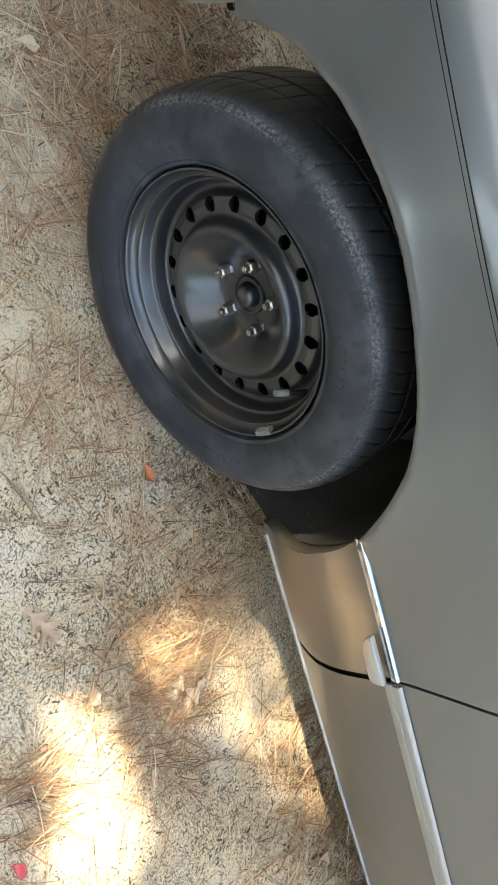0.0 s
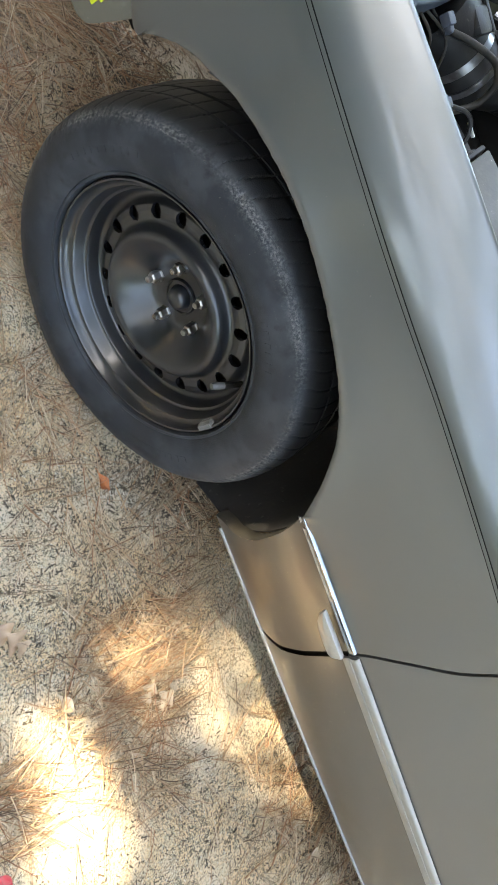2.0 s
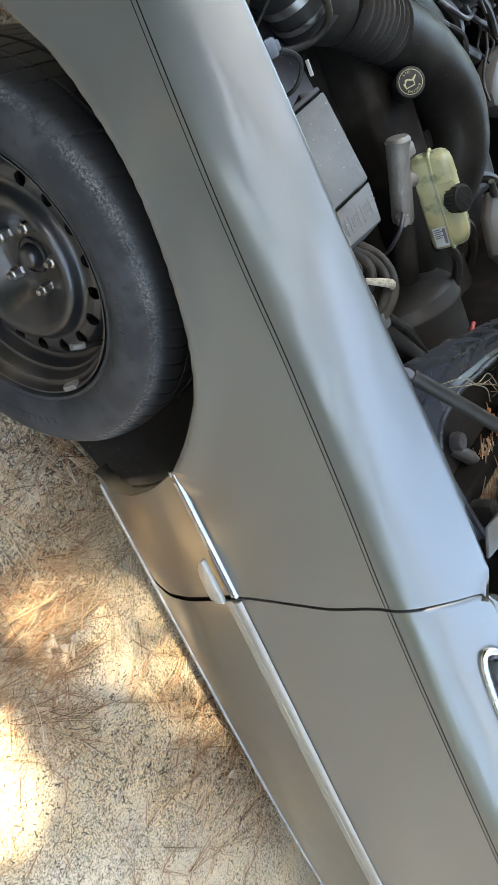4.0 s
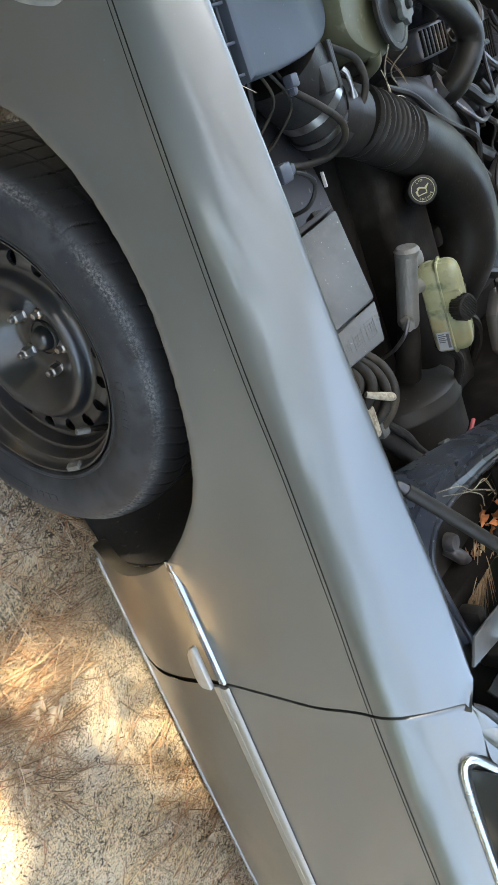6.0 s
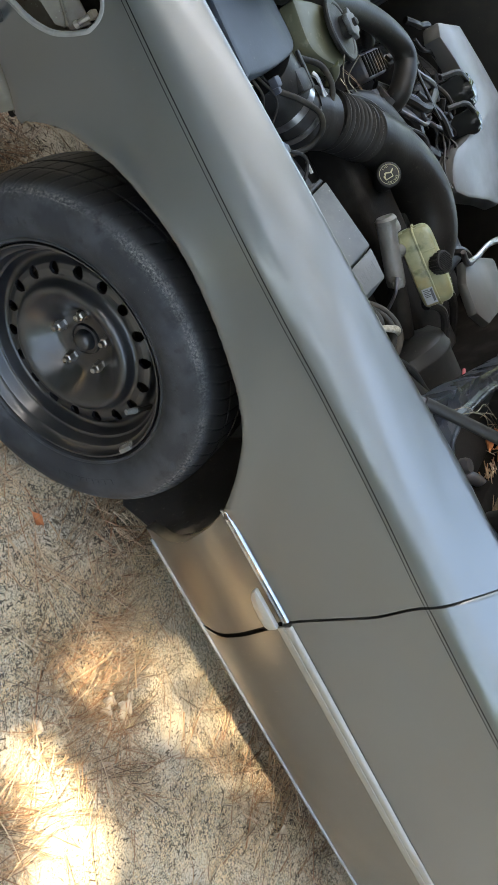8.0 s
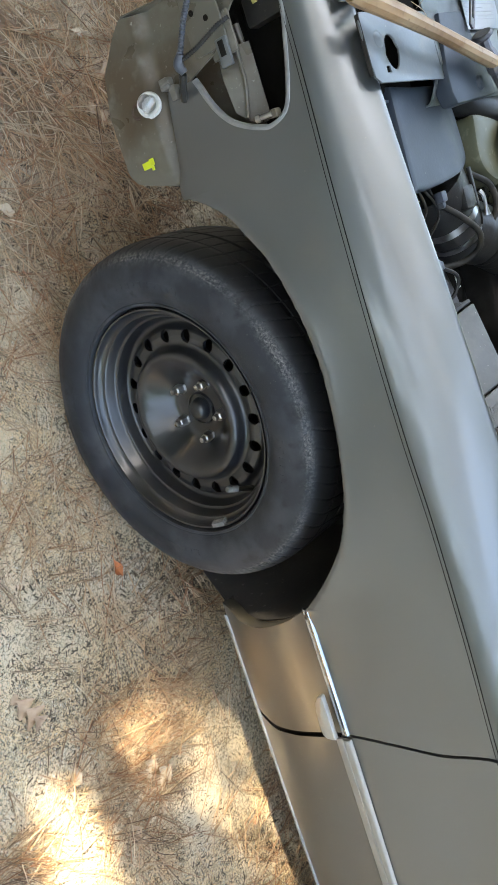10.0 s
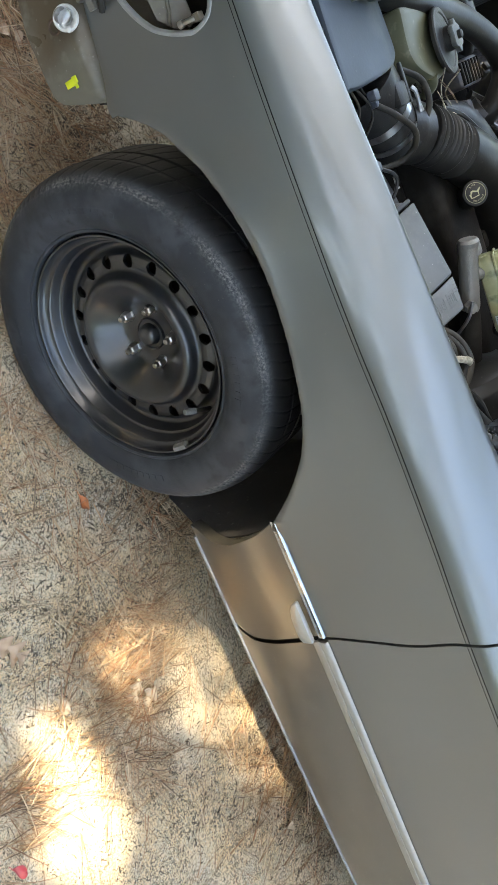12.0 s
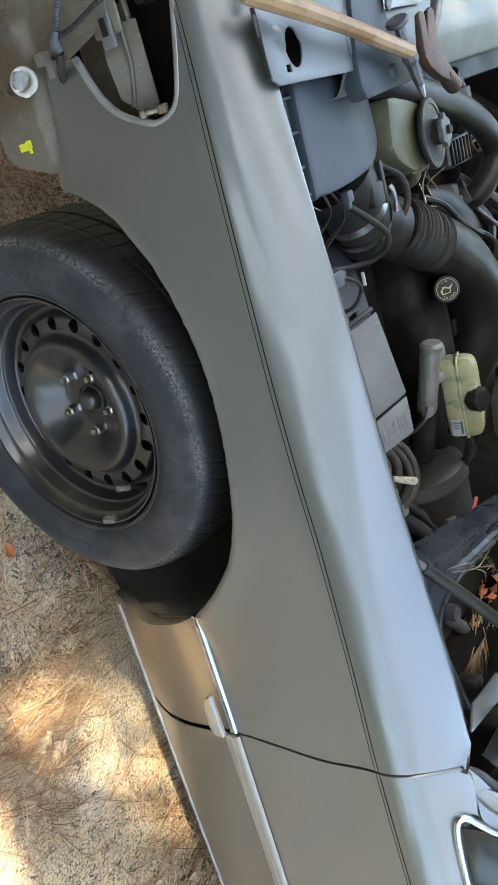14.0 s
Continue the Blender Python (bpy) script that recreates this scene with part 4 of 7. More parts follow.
def build_engine():
    eng = new("engine")
    eng.parent = car
    tagged(eng, "dark dusty engine")
    part("cam_cover", joined(box((-0.17, 0.46, 0.50), (0.40, 0.62, 0.755), 0.025, 4), box((-0.15, 0.42, 0.50), (0.36, 0.47, 0.69), 0.02, 3)), DARK, eng, "black cam cover")
    part("intake_plenum", box((-0.06, 0.76, 0.50), (0.34, 1.02, 0.70), 0.04, 4), BLACK, eng, "black plastic intake")
    part("block", box((-0.20, 0.55, 0.42), (0.46, 1.15, 0.60), 0.03, 3), DARK, eng, "greasy engine block")
    for k in range(4):
        x = -0.10 + 0.115 * k
        part("coil", joined(box((x - 0.02, 0.655, 0.68), (x + 0.02, 0.71, 0.735), 0.008), tube([(x, 0.68, 0.735), (x, 0.70, 0.75), (x + 0.02, 0.74, 0.745)], 0.008, 5, 8)), BLACK, eng, "black ignition coil")
    # two small finned castings below the radiator hose
    for x0, x1, y0, y1 in ((-0.236, -0.176, 0.775, 0.895), (-0.205, -0.115, 1.030, 1.110)):
        part("finned_housing", box((x0, y0, 0.64), (x1, y1, 0.738), 0.010, 3), GUNMETAL, eng, "dusty finned alloy housing")
        for k in range(7):
            y = y0 + (y1 - y0) * (k + 0.5) / 7
            part("fin", box((x0 + 0.006, y - 0.004, 0.730), (x1 - 0.006, y + 0.003, 0.741), 0.001), DARK, eng)
    # dim brackets, unions and pipes beyond it
    part("side_bracket", joined(box((-0.156, 0.690, 0.72), (-0.092, 0.740, 0.762), 0.008), box((-0.130, 0.735, 0.70), (-0.098, 0.775, 0.752), 0.006), shifted(turned([(0.0001, 0.012), (0.007, 0.011), (0.009, 0.0)], "Z", 6), (-0.124, 0.715, 0.762))), GUNMETAL, eng, "dark greasy bracket")
    part("union", joined(tube([(-0.125, 0.785, 0.765), (-0.120, 0.783, 0.755), (-0.108, 0.780, 0.735)], 0.031, 3, 20), tube([(-0.095, 0.86, 0.74), (-0.070, 0.90, 0.762), (-0.040, 0.93, 0.750)], [0.012, 0.015, 0.012], 5, 12), box((-0.075, 0.875, 0.74), (-0.050, 0.905, 0.775), 0.005)), GUNMETAL, eng, "hose union with a clamp")
    for pts, r in (([(-0.115, 0.84, 0.770), (-0.085, 0.87, 0.785), (-0.045, 0.89, 0.775), (-0.010, 0.95, 0.770), (0.02, 1.02, 0.775)], 0.006), ([(-0.085, 0.80, 0.765), (-0.055, 0.82, 0.780), (-0.030, 0.87, 0.780), (-0.035, 0.94, 0.770)], 0.005), ([(-0.17, 0.93, 0.77), (-0.13, 0.95, 0.785), (-0.10, 1.00, 0.785), (-0.06, 1.03, 0.77)], 0.007)):
        part("pipe", tube(pts, r, 8, 8), GUNMETAL, eng, "dull steel pipe")
    # bracket, fittings and hoses ahead of the plenum
    part("thermostat_housing", joined(tube([(-0.150, 0.60, 0.735), (-0.125, 0.66, 0.745), (-0.085, 0.72, 0.745), (-0.05, 0.80, 0.73)], [0.034, 0.042, 0.040, 0.034], 6, 14), box((-0.16, 0.63, 0.68), (-0.06, 0.72, 0.765), 0.016, 3)), BLACK, eng, "dusty cast housing")
    part("bracket", joined(box((-0.14, 0.56, 0.73), (-0.05, 0.585, 0.765), 0.006), tube([(-0.16, 0.53, 0.74), (-0.10, 0.545, 0.76), (-0.04, 0.60, 0.77)], 0.007, 6, 8)), GUNMETAL, eng, "dark steel bracket")
    for pts, r, name in (([(-0.17, 0.53, 0.78), (-0.14, 0.60, 0.785), (-0.09, 0.66, 0.79), (-0.04, 0.76, 0.785)], 0.006, "wire"),
                         ([(-0.16, 0.78, 0.74), (-0.10, 0.84, 0.775), (-0.06, 0.90, 0.785), (-0.08, 1.00, 0.78)], 0.012, "wire"),
                         ([(-0.13, 0.80, 0.73), (-0.05, 0.84, 0.765), (0.01, 0.86, 0.755), (0.05, 0.93, 0.75)], 0.015, "wire"),
                         ([(-0.06, 0.74, 0.77), (-0.01, 0.80, 0.79), (0.04, 0.80, 0.785), (0.08, 0.86, 0.77)], 0.007, "wire"),
                         ([(-0.10, 0.92, 0.77), (-0.03, 0.95, 0.79), (0.03, 0.96, 0.79)], 0.009, "wire"),
                         ([(0.24, 0.74, 0.74), (0.27, 0.80, 0.77), (0.34, 0.84, 0.76), (0.42, 0.86, 0.72)], 0.012, "wire"),
                         ([(0.27, 0.60, 0.70), (0.30, 0.66, 0.75), (0.36, 0.70, 0.74), (0.44, 0.70, 0.70)], 0.011, "wire")):
        part(name, tube(pts, r, 8, 8), HOSE, eng, "black rubber hose")
    # pale scalloped cover with glossy black pots along its edge, and a second pale shield
    cover = slab([(-0.225, 1.145), (-0.195, 1.30), (-0.088, 1.361), (0.017, 1.411), (0.218, 1.38), (0.27, 1.20), (0.232, 1.113), (0.190, 1.00), (0.154, 0.93), (0.128, 0.920), (0.10, 0.930), (0.075, 0.955),
                  (0.062, 0.985), (0.058, 1.05), (0.045, 1.12), (0.02, 1.165), (-0.03, 1.19), (-0.075, 1.185), (-0.12, 1.165), (-0.16, 1.14), (-0.19, 1.125)], 0.05, 0.010)
    for v in cover.verts:
        v.co.z += 0.806 - 0.28 * max(0.0, v.co.x - 0.05) ** 1.2 - 0.10 * max(0.0, 1.15 - v.co.y)
    part("scalloped_cover", cover, COVER, eng, "pale grey scalloped engine cover")
    for x, y, r in ((-0.045, 1.150, 0.046), (0.028, 1.110, 0.034)):
        part("black_pot", shifted(turned([(0.0001, 0.010), (r * 0.5, 0.012), (r * 0.62, 0.004), (r * 0.86, 0.006), (r, -0.004), (r, -0.10)], "Z", 32), (x, y, 0.812)), TINTED, eng, "glossy black round pot")
        part("pot_nozzle", tube([(x - 0.02, y - 0.01, 0.82), (x - 0.05, y - 0.05, 0.82), (x - 0.06, y - 0.10, 0.79)], 0.007, 6, 10), BLACK, eng)
    part("pale_shield", shifted(slab([(0.285, 0.760), (0.300, 0.84), (0.345, 0.95), (0.46, 0.92), (0.45, 0.75), (0.40, 0.705), (0.325, 0.715)], 0.03, 0.012), (0, 0, 0.785)), COVER, eng, "pale grey heat shield")
    part("bent_bracket", tube([(0.252, 0.715, 0.805), (0.285, 0.740, 0.795), (0.292, 0.790, 0.800), (0.288, 0.86, 0.815), (0.308, 0.955, 0.815)], [0.006, 0.009, 0.007, 0.007, 0.010], 8, 10), STEEL, eng, "bright bent steel bracket")
    part("rear_tray", box((0.34, 0.56, 0.62), (0.45, 0.70, 0.72), 0.015), BLACK, eng)
    # wires, small hoses and plugs crowded between the castings
    rnd = random.Random(41)
    for k in range(16):
        x, y = rnd.uniform(-0.27, 0.02), rnd.uniform(0.86, 1.14)
        a, z, pts = rnd.uniform(-0.6, 1.6), rnd.uniform(0.745, 0.79), []
        for i in range(5):
            pts.append((x, y, z + rnd.uniform(-0.012, 0.012)))
            a += rnd.uniform(-0.7, 0.7)
            x, y = x + 0.035 * math.cos(a), y + 0.035 * math.sin(a)
        part("wire", tube(pts, rnd.choice((0.003, 0.004, 0.006, 0.009)), 5, 8), rnd.choice((HOSE, LOOM, BLACK)), eng)
    for k in range(9):
        x, y, z = rnd.uniform(-0.26, 0.03), rnd.uniform(0.86, 1.12), rnd.uniform(0.72, 0.76)
        w = rnd.uniform(0.010, 0.018)
        plug = joined(box((-w, -0.6 * w, 0.0), (w, 0.6 * w, 0.024), 0.003), box((-0.6 * w, -0.4 * w, 0.020), (0.5 * w, 0.4 * w, 0.034), 0.002))
        part("plug", moved(plug, pose(x, y, z, rnd.uniform(-30, 30), rnd.uniform(-30, 30), rnd.uniform(0, 180))), rnd.choice((BLACK, GUNMETAL, BLACK, DARK)), eng)
    # oil filler cap, tipped outwards
    tip = Matrix.Translation((0.004, 0.512, 0.805)) @ Vector((-0.20, -0.72, 0.66)).to_track_quat("Z", "Y").to_matrix().to_4x4() @ pose(0, 0, 0, 0, 0, 32) @ Matrix.Scale(0.84, 4)
    cap = new("oil_cap")
    cap.parent = eng
    part("neck", moved(turned([(0.027, -0.07), (0.027, -0.016), (0.030, -0.014)], "Z", 32), tip), BLACK, cap)
    cap_mesh = turned([(0.030, -0.016), (0.0305, -0.004), (0.029, -0.001), (0.0265, 0.0), (0.0001, 0.0004)], "Z", 48)
    part("cap_disc", moved(cap_mesh, tip), BLACK, cap, "black oil filler cap")
    ring = turned([(0.0232, 0.0006), (0.0232, 0.0012), (0.0243, 0.0012), (0.0243, 0.0006)], "Z", 64)
    part("printed_ring", moved(ring, tip), GOLD_INK, cap, "pale gold printed ring")
    can = slab([(-0.012, -0.006), (0.004, -0.008), (0.006, -0.001), (0.013, 0.004), (0.012, 0.0055), (0.004, 0.002), (-0.003, 0.007), (-0.007, 0.007), (-0.009, 0.003), (-0.0125, 0.003)], 0.0006, 0)
    can2 = slab([(-0.0105, -0.0045), (0.003, -0.0063), (0.0042, -0.0008), (-0.004, 0.0042), (-0.0085, 0.0015)], 0.0008, 0)
    part("oil_can_sign", moved(shifted(can, (0, 0, 0.0012)), tip @ pose(0, 0, 0, 0, 0, 80) @ Matrix.Diagonal((1.25, 1.25, 1, 1))), GOLD_INK, cap, "pale gold oil can sign", smooth=False)
    part("oil_can_inside", moved(shifted(can2, (0, 0, 0.0016)), tip @ pose(0, 0, 0, 0, 0, 80) @ Matrix.Diagonal((1.25, 1.25, 1, 1))), BLACK, cap, smooth=False)
    for word, mid, size in (("OIL", 168, 0.0068), ("ENGINE", -12, 0.0064)):
        for i, ch in enumerate(word):
            a = radians(mid + (i - (len(word) - 1) / 2) * (17.0 if word == "ENGINE" else 16.0) * (1 if word == "ENGINE" else -1) * -1)
            cu = bpy.data.curves.new("letter", "FONT")
            cu.body, cu.size, cu.align_x, cu.align_y, cu.extrude = ch, size, "CENTER", "CENTER", 0.0002
            tmp = bpy.data.objects.new("letter", cu)
            me = bpy.data.meshes.new_from_object(tmp)
            bpy.data.objects.remove(tmp)
            bm = bmesh.new()
            bm.from_mesh(me)
            bpy.data.meshes.remove(me)
            spin = math.degrees(a) - 90
            bm.transform(tip @ pose(0.0185 * math.cos(a), 0.0185 * math.sin(a), 0.0009, 0, 0, spin))
            part("letter", bm, GOLD_INK, cap, smooth=False)
    return eng


build_engine()


def build_air_intake():
    box_top = [(-0.418, 0.105), (-0.412, 0.200), (-0.408, 0.285), (-0.392, 0.325), (-0.366, 0.352), (-0.334, 0.362), (-0.304, 0.344), (-0.280, 0.302), (-0.264, 0.245), (-0.258, 0.170), (-0.260, 0.108), (-0.272, 0.100)]
    ab = new("air_filter_box")
    ab.parent = car
    tagged(ab, "blue-grey plastic air filter box")
    box_top = [(x, y if y < 0.243 else 0.243 + (y - 0.243) * 1.33) for x, y in box_top]
    edge = [(p.x, p.y) for p in spline([(x, y, 0) for x, y in box_top + box_top[:1]], 5)[:-1]]
    cx, cy = -0.335, 0.215

    def lid_z(x, y):
        return 0.838 - 0.75 * max(0.0, y - 0.252 - 0.10 * (x + 0.33)) ** 1.4
    bm, rows = bmesh.new(), []
    for f, drop in ((1.0, 0.26), (1.0, 0.030), (1.015, 0.028), (1.015, 0.018), (1.0, 0.016), (1.0, 0.006), (0.985, 0.0015), (0.96, 0.0), (0.90, 0.0), (0.8, 0.0), (0.7, 0.0), (0.55, 0.0), (0.4, 0.0), (0.2, 0.0), (0.05, 0.0)):
        rows.append([bm.verts.new((cx + (x - cx) * f, cy + (y - cy) * f, lid_z(cx + (x - cx) * f, cy + (y - cy) * f) - drop)) for x, y in edge])
    for p, q in zip(rows, rows[1:]):
        for k in range(len(p)):
            bm.faces.new((p[k], p[(k + 1) % len(p)], q[(k + 1) % len(p)], q[k]))
    bm.faces.new(rows[-1])
    part("housing", bm, AIRBOX, ab, angle=40)
    part("side_flange", joined(box((-0.422, 0.062, 0.60), (-0.262, 0.070, 0.826), 0.002), box((-0.422, 0.040, 0.790), (-0.262, 0.064, 0.796), 0.002), box((-0.422, 0.066, 0.806), (-0.262, 0.112, 0.812), 0.002)), AIRBOX, ab)
    for x in (-0.398, -0.352, -0.306, -0.268):
        part("rib", box((x - 0.002, 0.066, 0.70), (x + 0.002, 0.122, 0.832), 0.001), AIRBOX, ab)
    part("latch", joined(box((-0.266, 0.030, 0.795), (-0.258, 0.075, 0.803), 0.002), box((-0.262, 0.030, 0.770), (-0.240, 0.052, 0.800), 0.004), box((-0.250, 0.030, 0.795), (-0.244, 0.078, 0.801), 0.002)), WHITE, ab, "pale plastic latch")
    # the air meter between box and hose
    mf = new("air_meter")
    mf.parent = car
    tagged(mf, "black air meter with a steel clamp")
    ax0, ax1 = Vector((-0.268, 0.262, 0.770)), Vector((-0.150, 0.350, 0.765))
    part("body", joined(tube([ax0, ax0.lerp(ax1, 0.3), ax0.lerp(ax1, 0.6), ax1], [0.066, 0.062, 0.054, 0.054], 4, 28), box((-0.245, 0.265, 0.812), (-0.205, 0.305, 0.834), 0.006)), BLACK, mf)
    for f, w in ((0.56, 0.007), (0.80, 0.005)):
        c = ax0.lerp(ax1, f)
        d = (ax1 - ax0).normalized() * w
        part("clamp", tube([c - d, c, c + d], 0.0565, 2, 32), STEEL, mf, "steel hose clamp")
    part("clamp_screw", joined(tube([(-0.228, 0.330, 0.828), (-0.218, 0.334, 0.832), (-0.198, 0.342, 0.828), (-0.186, 0.346, 0.824)], [0.005, 0.0035, 0.0035, 0.007], 4, 10)), STEEL, mf)
    part("lever", joined(box((-0.272, 0.300, 0.828), (-0.206, 0.307, 0.835), 0.002), box((-0.272, 0.314, 0.822), (-0.206, 0.321, 0.829), 0.002)), BLACK, mf)
    part("plug", joined(box((-0.248, 0.206, 0.808), (-0.230, 0.224, 0.824), 0.003), box((-0.236, 0.210, 0.804), (-0.220, 0.221, 0.820), 0.003)), WIRE_BLUE, mf, "grey wire plug")
    for pts, r in (([(-0.226, 0.216, 0.812), (-0.198, 0.236, 0.832), (-0.165, 0.272, 0.838), (-0.138, 0.292, 0.822), (-0.122, 0.284, 0.796), (-0.122, 0.255, 0.776), (-0.132, 0.205, 0.766), (-0.138, 0.165, 0.756), (-0.118, 0.135, 0.735)], 0.0054),
                   ([(-0.262, 0.335, 0.815), (-0.232, 0.368, 0.832), (-0.190, 0.372, 0.832), (-0.155, 0.350, 0.812), (-0.138, 0.318, 0.790)], 0.0056),
                   ([(-0.270, 0.150, 0.812), (-0.225, 0.185, 0.800), (-0.190, 0.175, 0.770), (-0.15, 0.14, 0.73)], 0.0022), ([(-0.266, 0.175, 0.808), (-0.215, 0.215, 0.805), (-0.175, 0.200, 0.775), (-0.14, 0.17, 0.73)], 0.0022), ([(-0.262, 0.200, 0.806), (-0.215, 0.235, 0.795), (-0.180, 0.225, 0.765), (-0.15, 0.20, 0.72)], 0.0020)):
        part("cable", tube(pts, r, 10, 12), LOOM, mf, "dusty black cable loom")
    # ribbed hose and elbow
    hs = new("intake_hose")
    hs.parent = car
    tagged(hs, "wide black ribbed intake hose")
    part("cuff", tube([(-0.176, 0.335, 0.768), (-0.164, 0.362, 0.772), (-0.151, 0.393, 0.777)], [0.056, 0.0575, 0.055], 6, 32), HOSE, hs)
    part("bellows", tube([(-0.152, 0.396, 0.779), (-0.122, 0.456, 0.783), (-0.086, 0.522, 0.785)], 0.048, 8, 32, ribs=0.009, rib_pitch=0.0138), HOSE, hs)
    part("elbow", tube([(-0.089, 0.516, 0.785), (-0.064, 0.565, 0.783), (-0.018, 0.640, 0.776), (0.050, 0.703, 0.769), (0.118, 0.728, 0.762), (0.190, 0.722, 0.745), (0.26, 0.70, 0.70)], [0.053, 0.057, 0.061, 0.064, 0.064, 0.062, 0.060], 10, 32), HOSE, hs)
    # radiator hose
    part("radiator_hose", tube([(-0.43, 0.33, 0.76), (-0.385, 0.400, 0.800), (-0.355, 0.500, 0.812), (-0.318, 0.625, 0.815), (-0.272, 0.735, 0.815), (-0.222, 0.812, 0.812), (-0.180, 0.832, 0.808), (-0.142, 0.805, 0.795), (-0.115, 0.785, 0.770), (-0.10, 0.78, 0.70)], 0.026, 12, 20), HOSE, car, "black rubber radiator hose")


build_air_intake()


def build_tank():
    tk = new("fluid_tank")
    tk.parent = car
    tagged(tk, "greenish fluid tank with a black cap")
    shape = [(-0.342, 0.400, 0), (-0.330, 0.515, 0), (-0.300, 0.540, 0), (-0.235, 0.522, 0), (-0.204, 0.490, 0), (-0.220, 0.430, 0), (-0.26, 0.388, 0)]
    bm = slab([(p.x, p.y) for p in spline(shape + shape[:1], 6)[:-1]], 0.14, 0.010)
    part("tank", shifted(bm, (0, 0, 0.808)), TANK, tk, "olive translucent tank body")
    lean = Matrix.Translation((-0.262, 0.506, 0.812)) @ Vector((0.0, 0.14, 0.99)).to_track_quat("Z", "Y").to_matrix().to_4x4()
    part("cap_disc", moved(turned([(0.054, 0.002), (0.059, 0.004), (0.060, 0.010), (0.058, 0.013), (0.050, 0.0135), (0.048, 0.0115), (0.030, 0.0150), (0.0001, 0.0155)], "Z", 40), lean), BLACK, tk, "black ribbed disc")
    star = [(0.026 * (1 + 0.12 * math.cos(6 * a)) * math.cos(a), 0.026 * (1 + 0.12 * math.cos(6 * a)) * math.sin(a)) for a in [2 * math.pi * k / 48 for k in range(48)]]
    part("cap_post", moved(turned([(0.022, 0.012), (0.022, 0.026)], "Z", 24), lean), BLACK, tk)
    part("star_knob", moved(shifted(slab(star, 0.010, 0.002), (0, 0, 0.036)), lean), FUSE, tk, "pale worn star-shaped knob")
    part("knob_boss", moved(turned([(0.008, 0.034), (0.0075, 0.042), (0.005, 0.044), (0.0001, 0.0445)], "Z", 16), lean), BLACK, tk)
    part("drain", joined(tube([(-0.215, 0.46, 0.80), (-0.200, 0.472, 0.79), (-0.188, 0.478, 0.765)], 0.011, 5, 12)), TANK, tk)
    part("hose", tube([(-0.205, 0.45, 0.775), (-0.195, 0.44, 0.73), (-0.175, 0.43, 0.66)], 0.012, 6, 12), HOSE, tk, "black hose below the tank")
    for pts in ([(-0.205, 0.482, 0.845), (-0.180, 0.500, 0.80), (-0.15, 0.53, 0.79)], [(-0.218, 0.460, 0.828), (-0.180, 0.478, 0.80), (-0.12, 0.50, 0.79)]):
        part("strand", tube(pts, 0.0012, 8, 5), TAPE, tk, "loose pale strand")


build_tank()
bpy.data.objects["fluid_tank"].location = (-0.016, -0.004, 0.014)


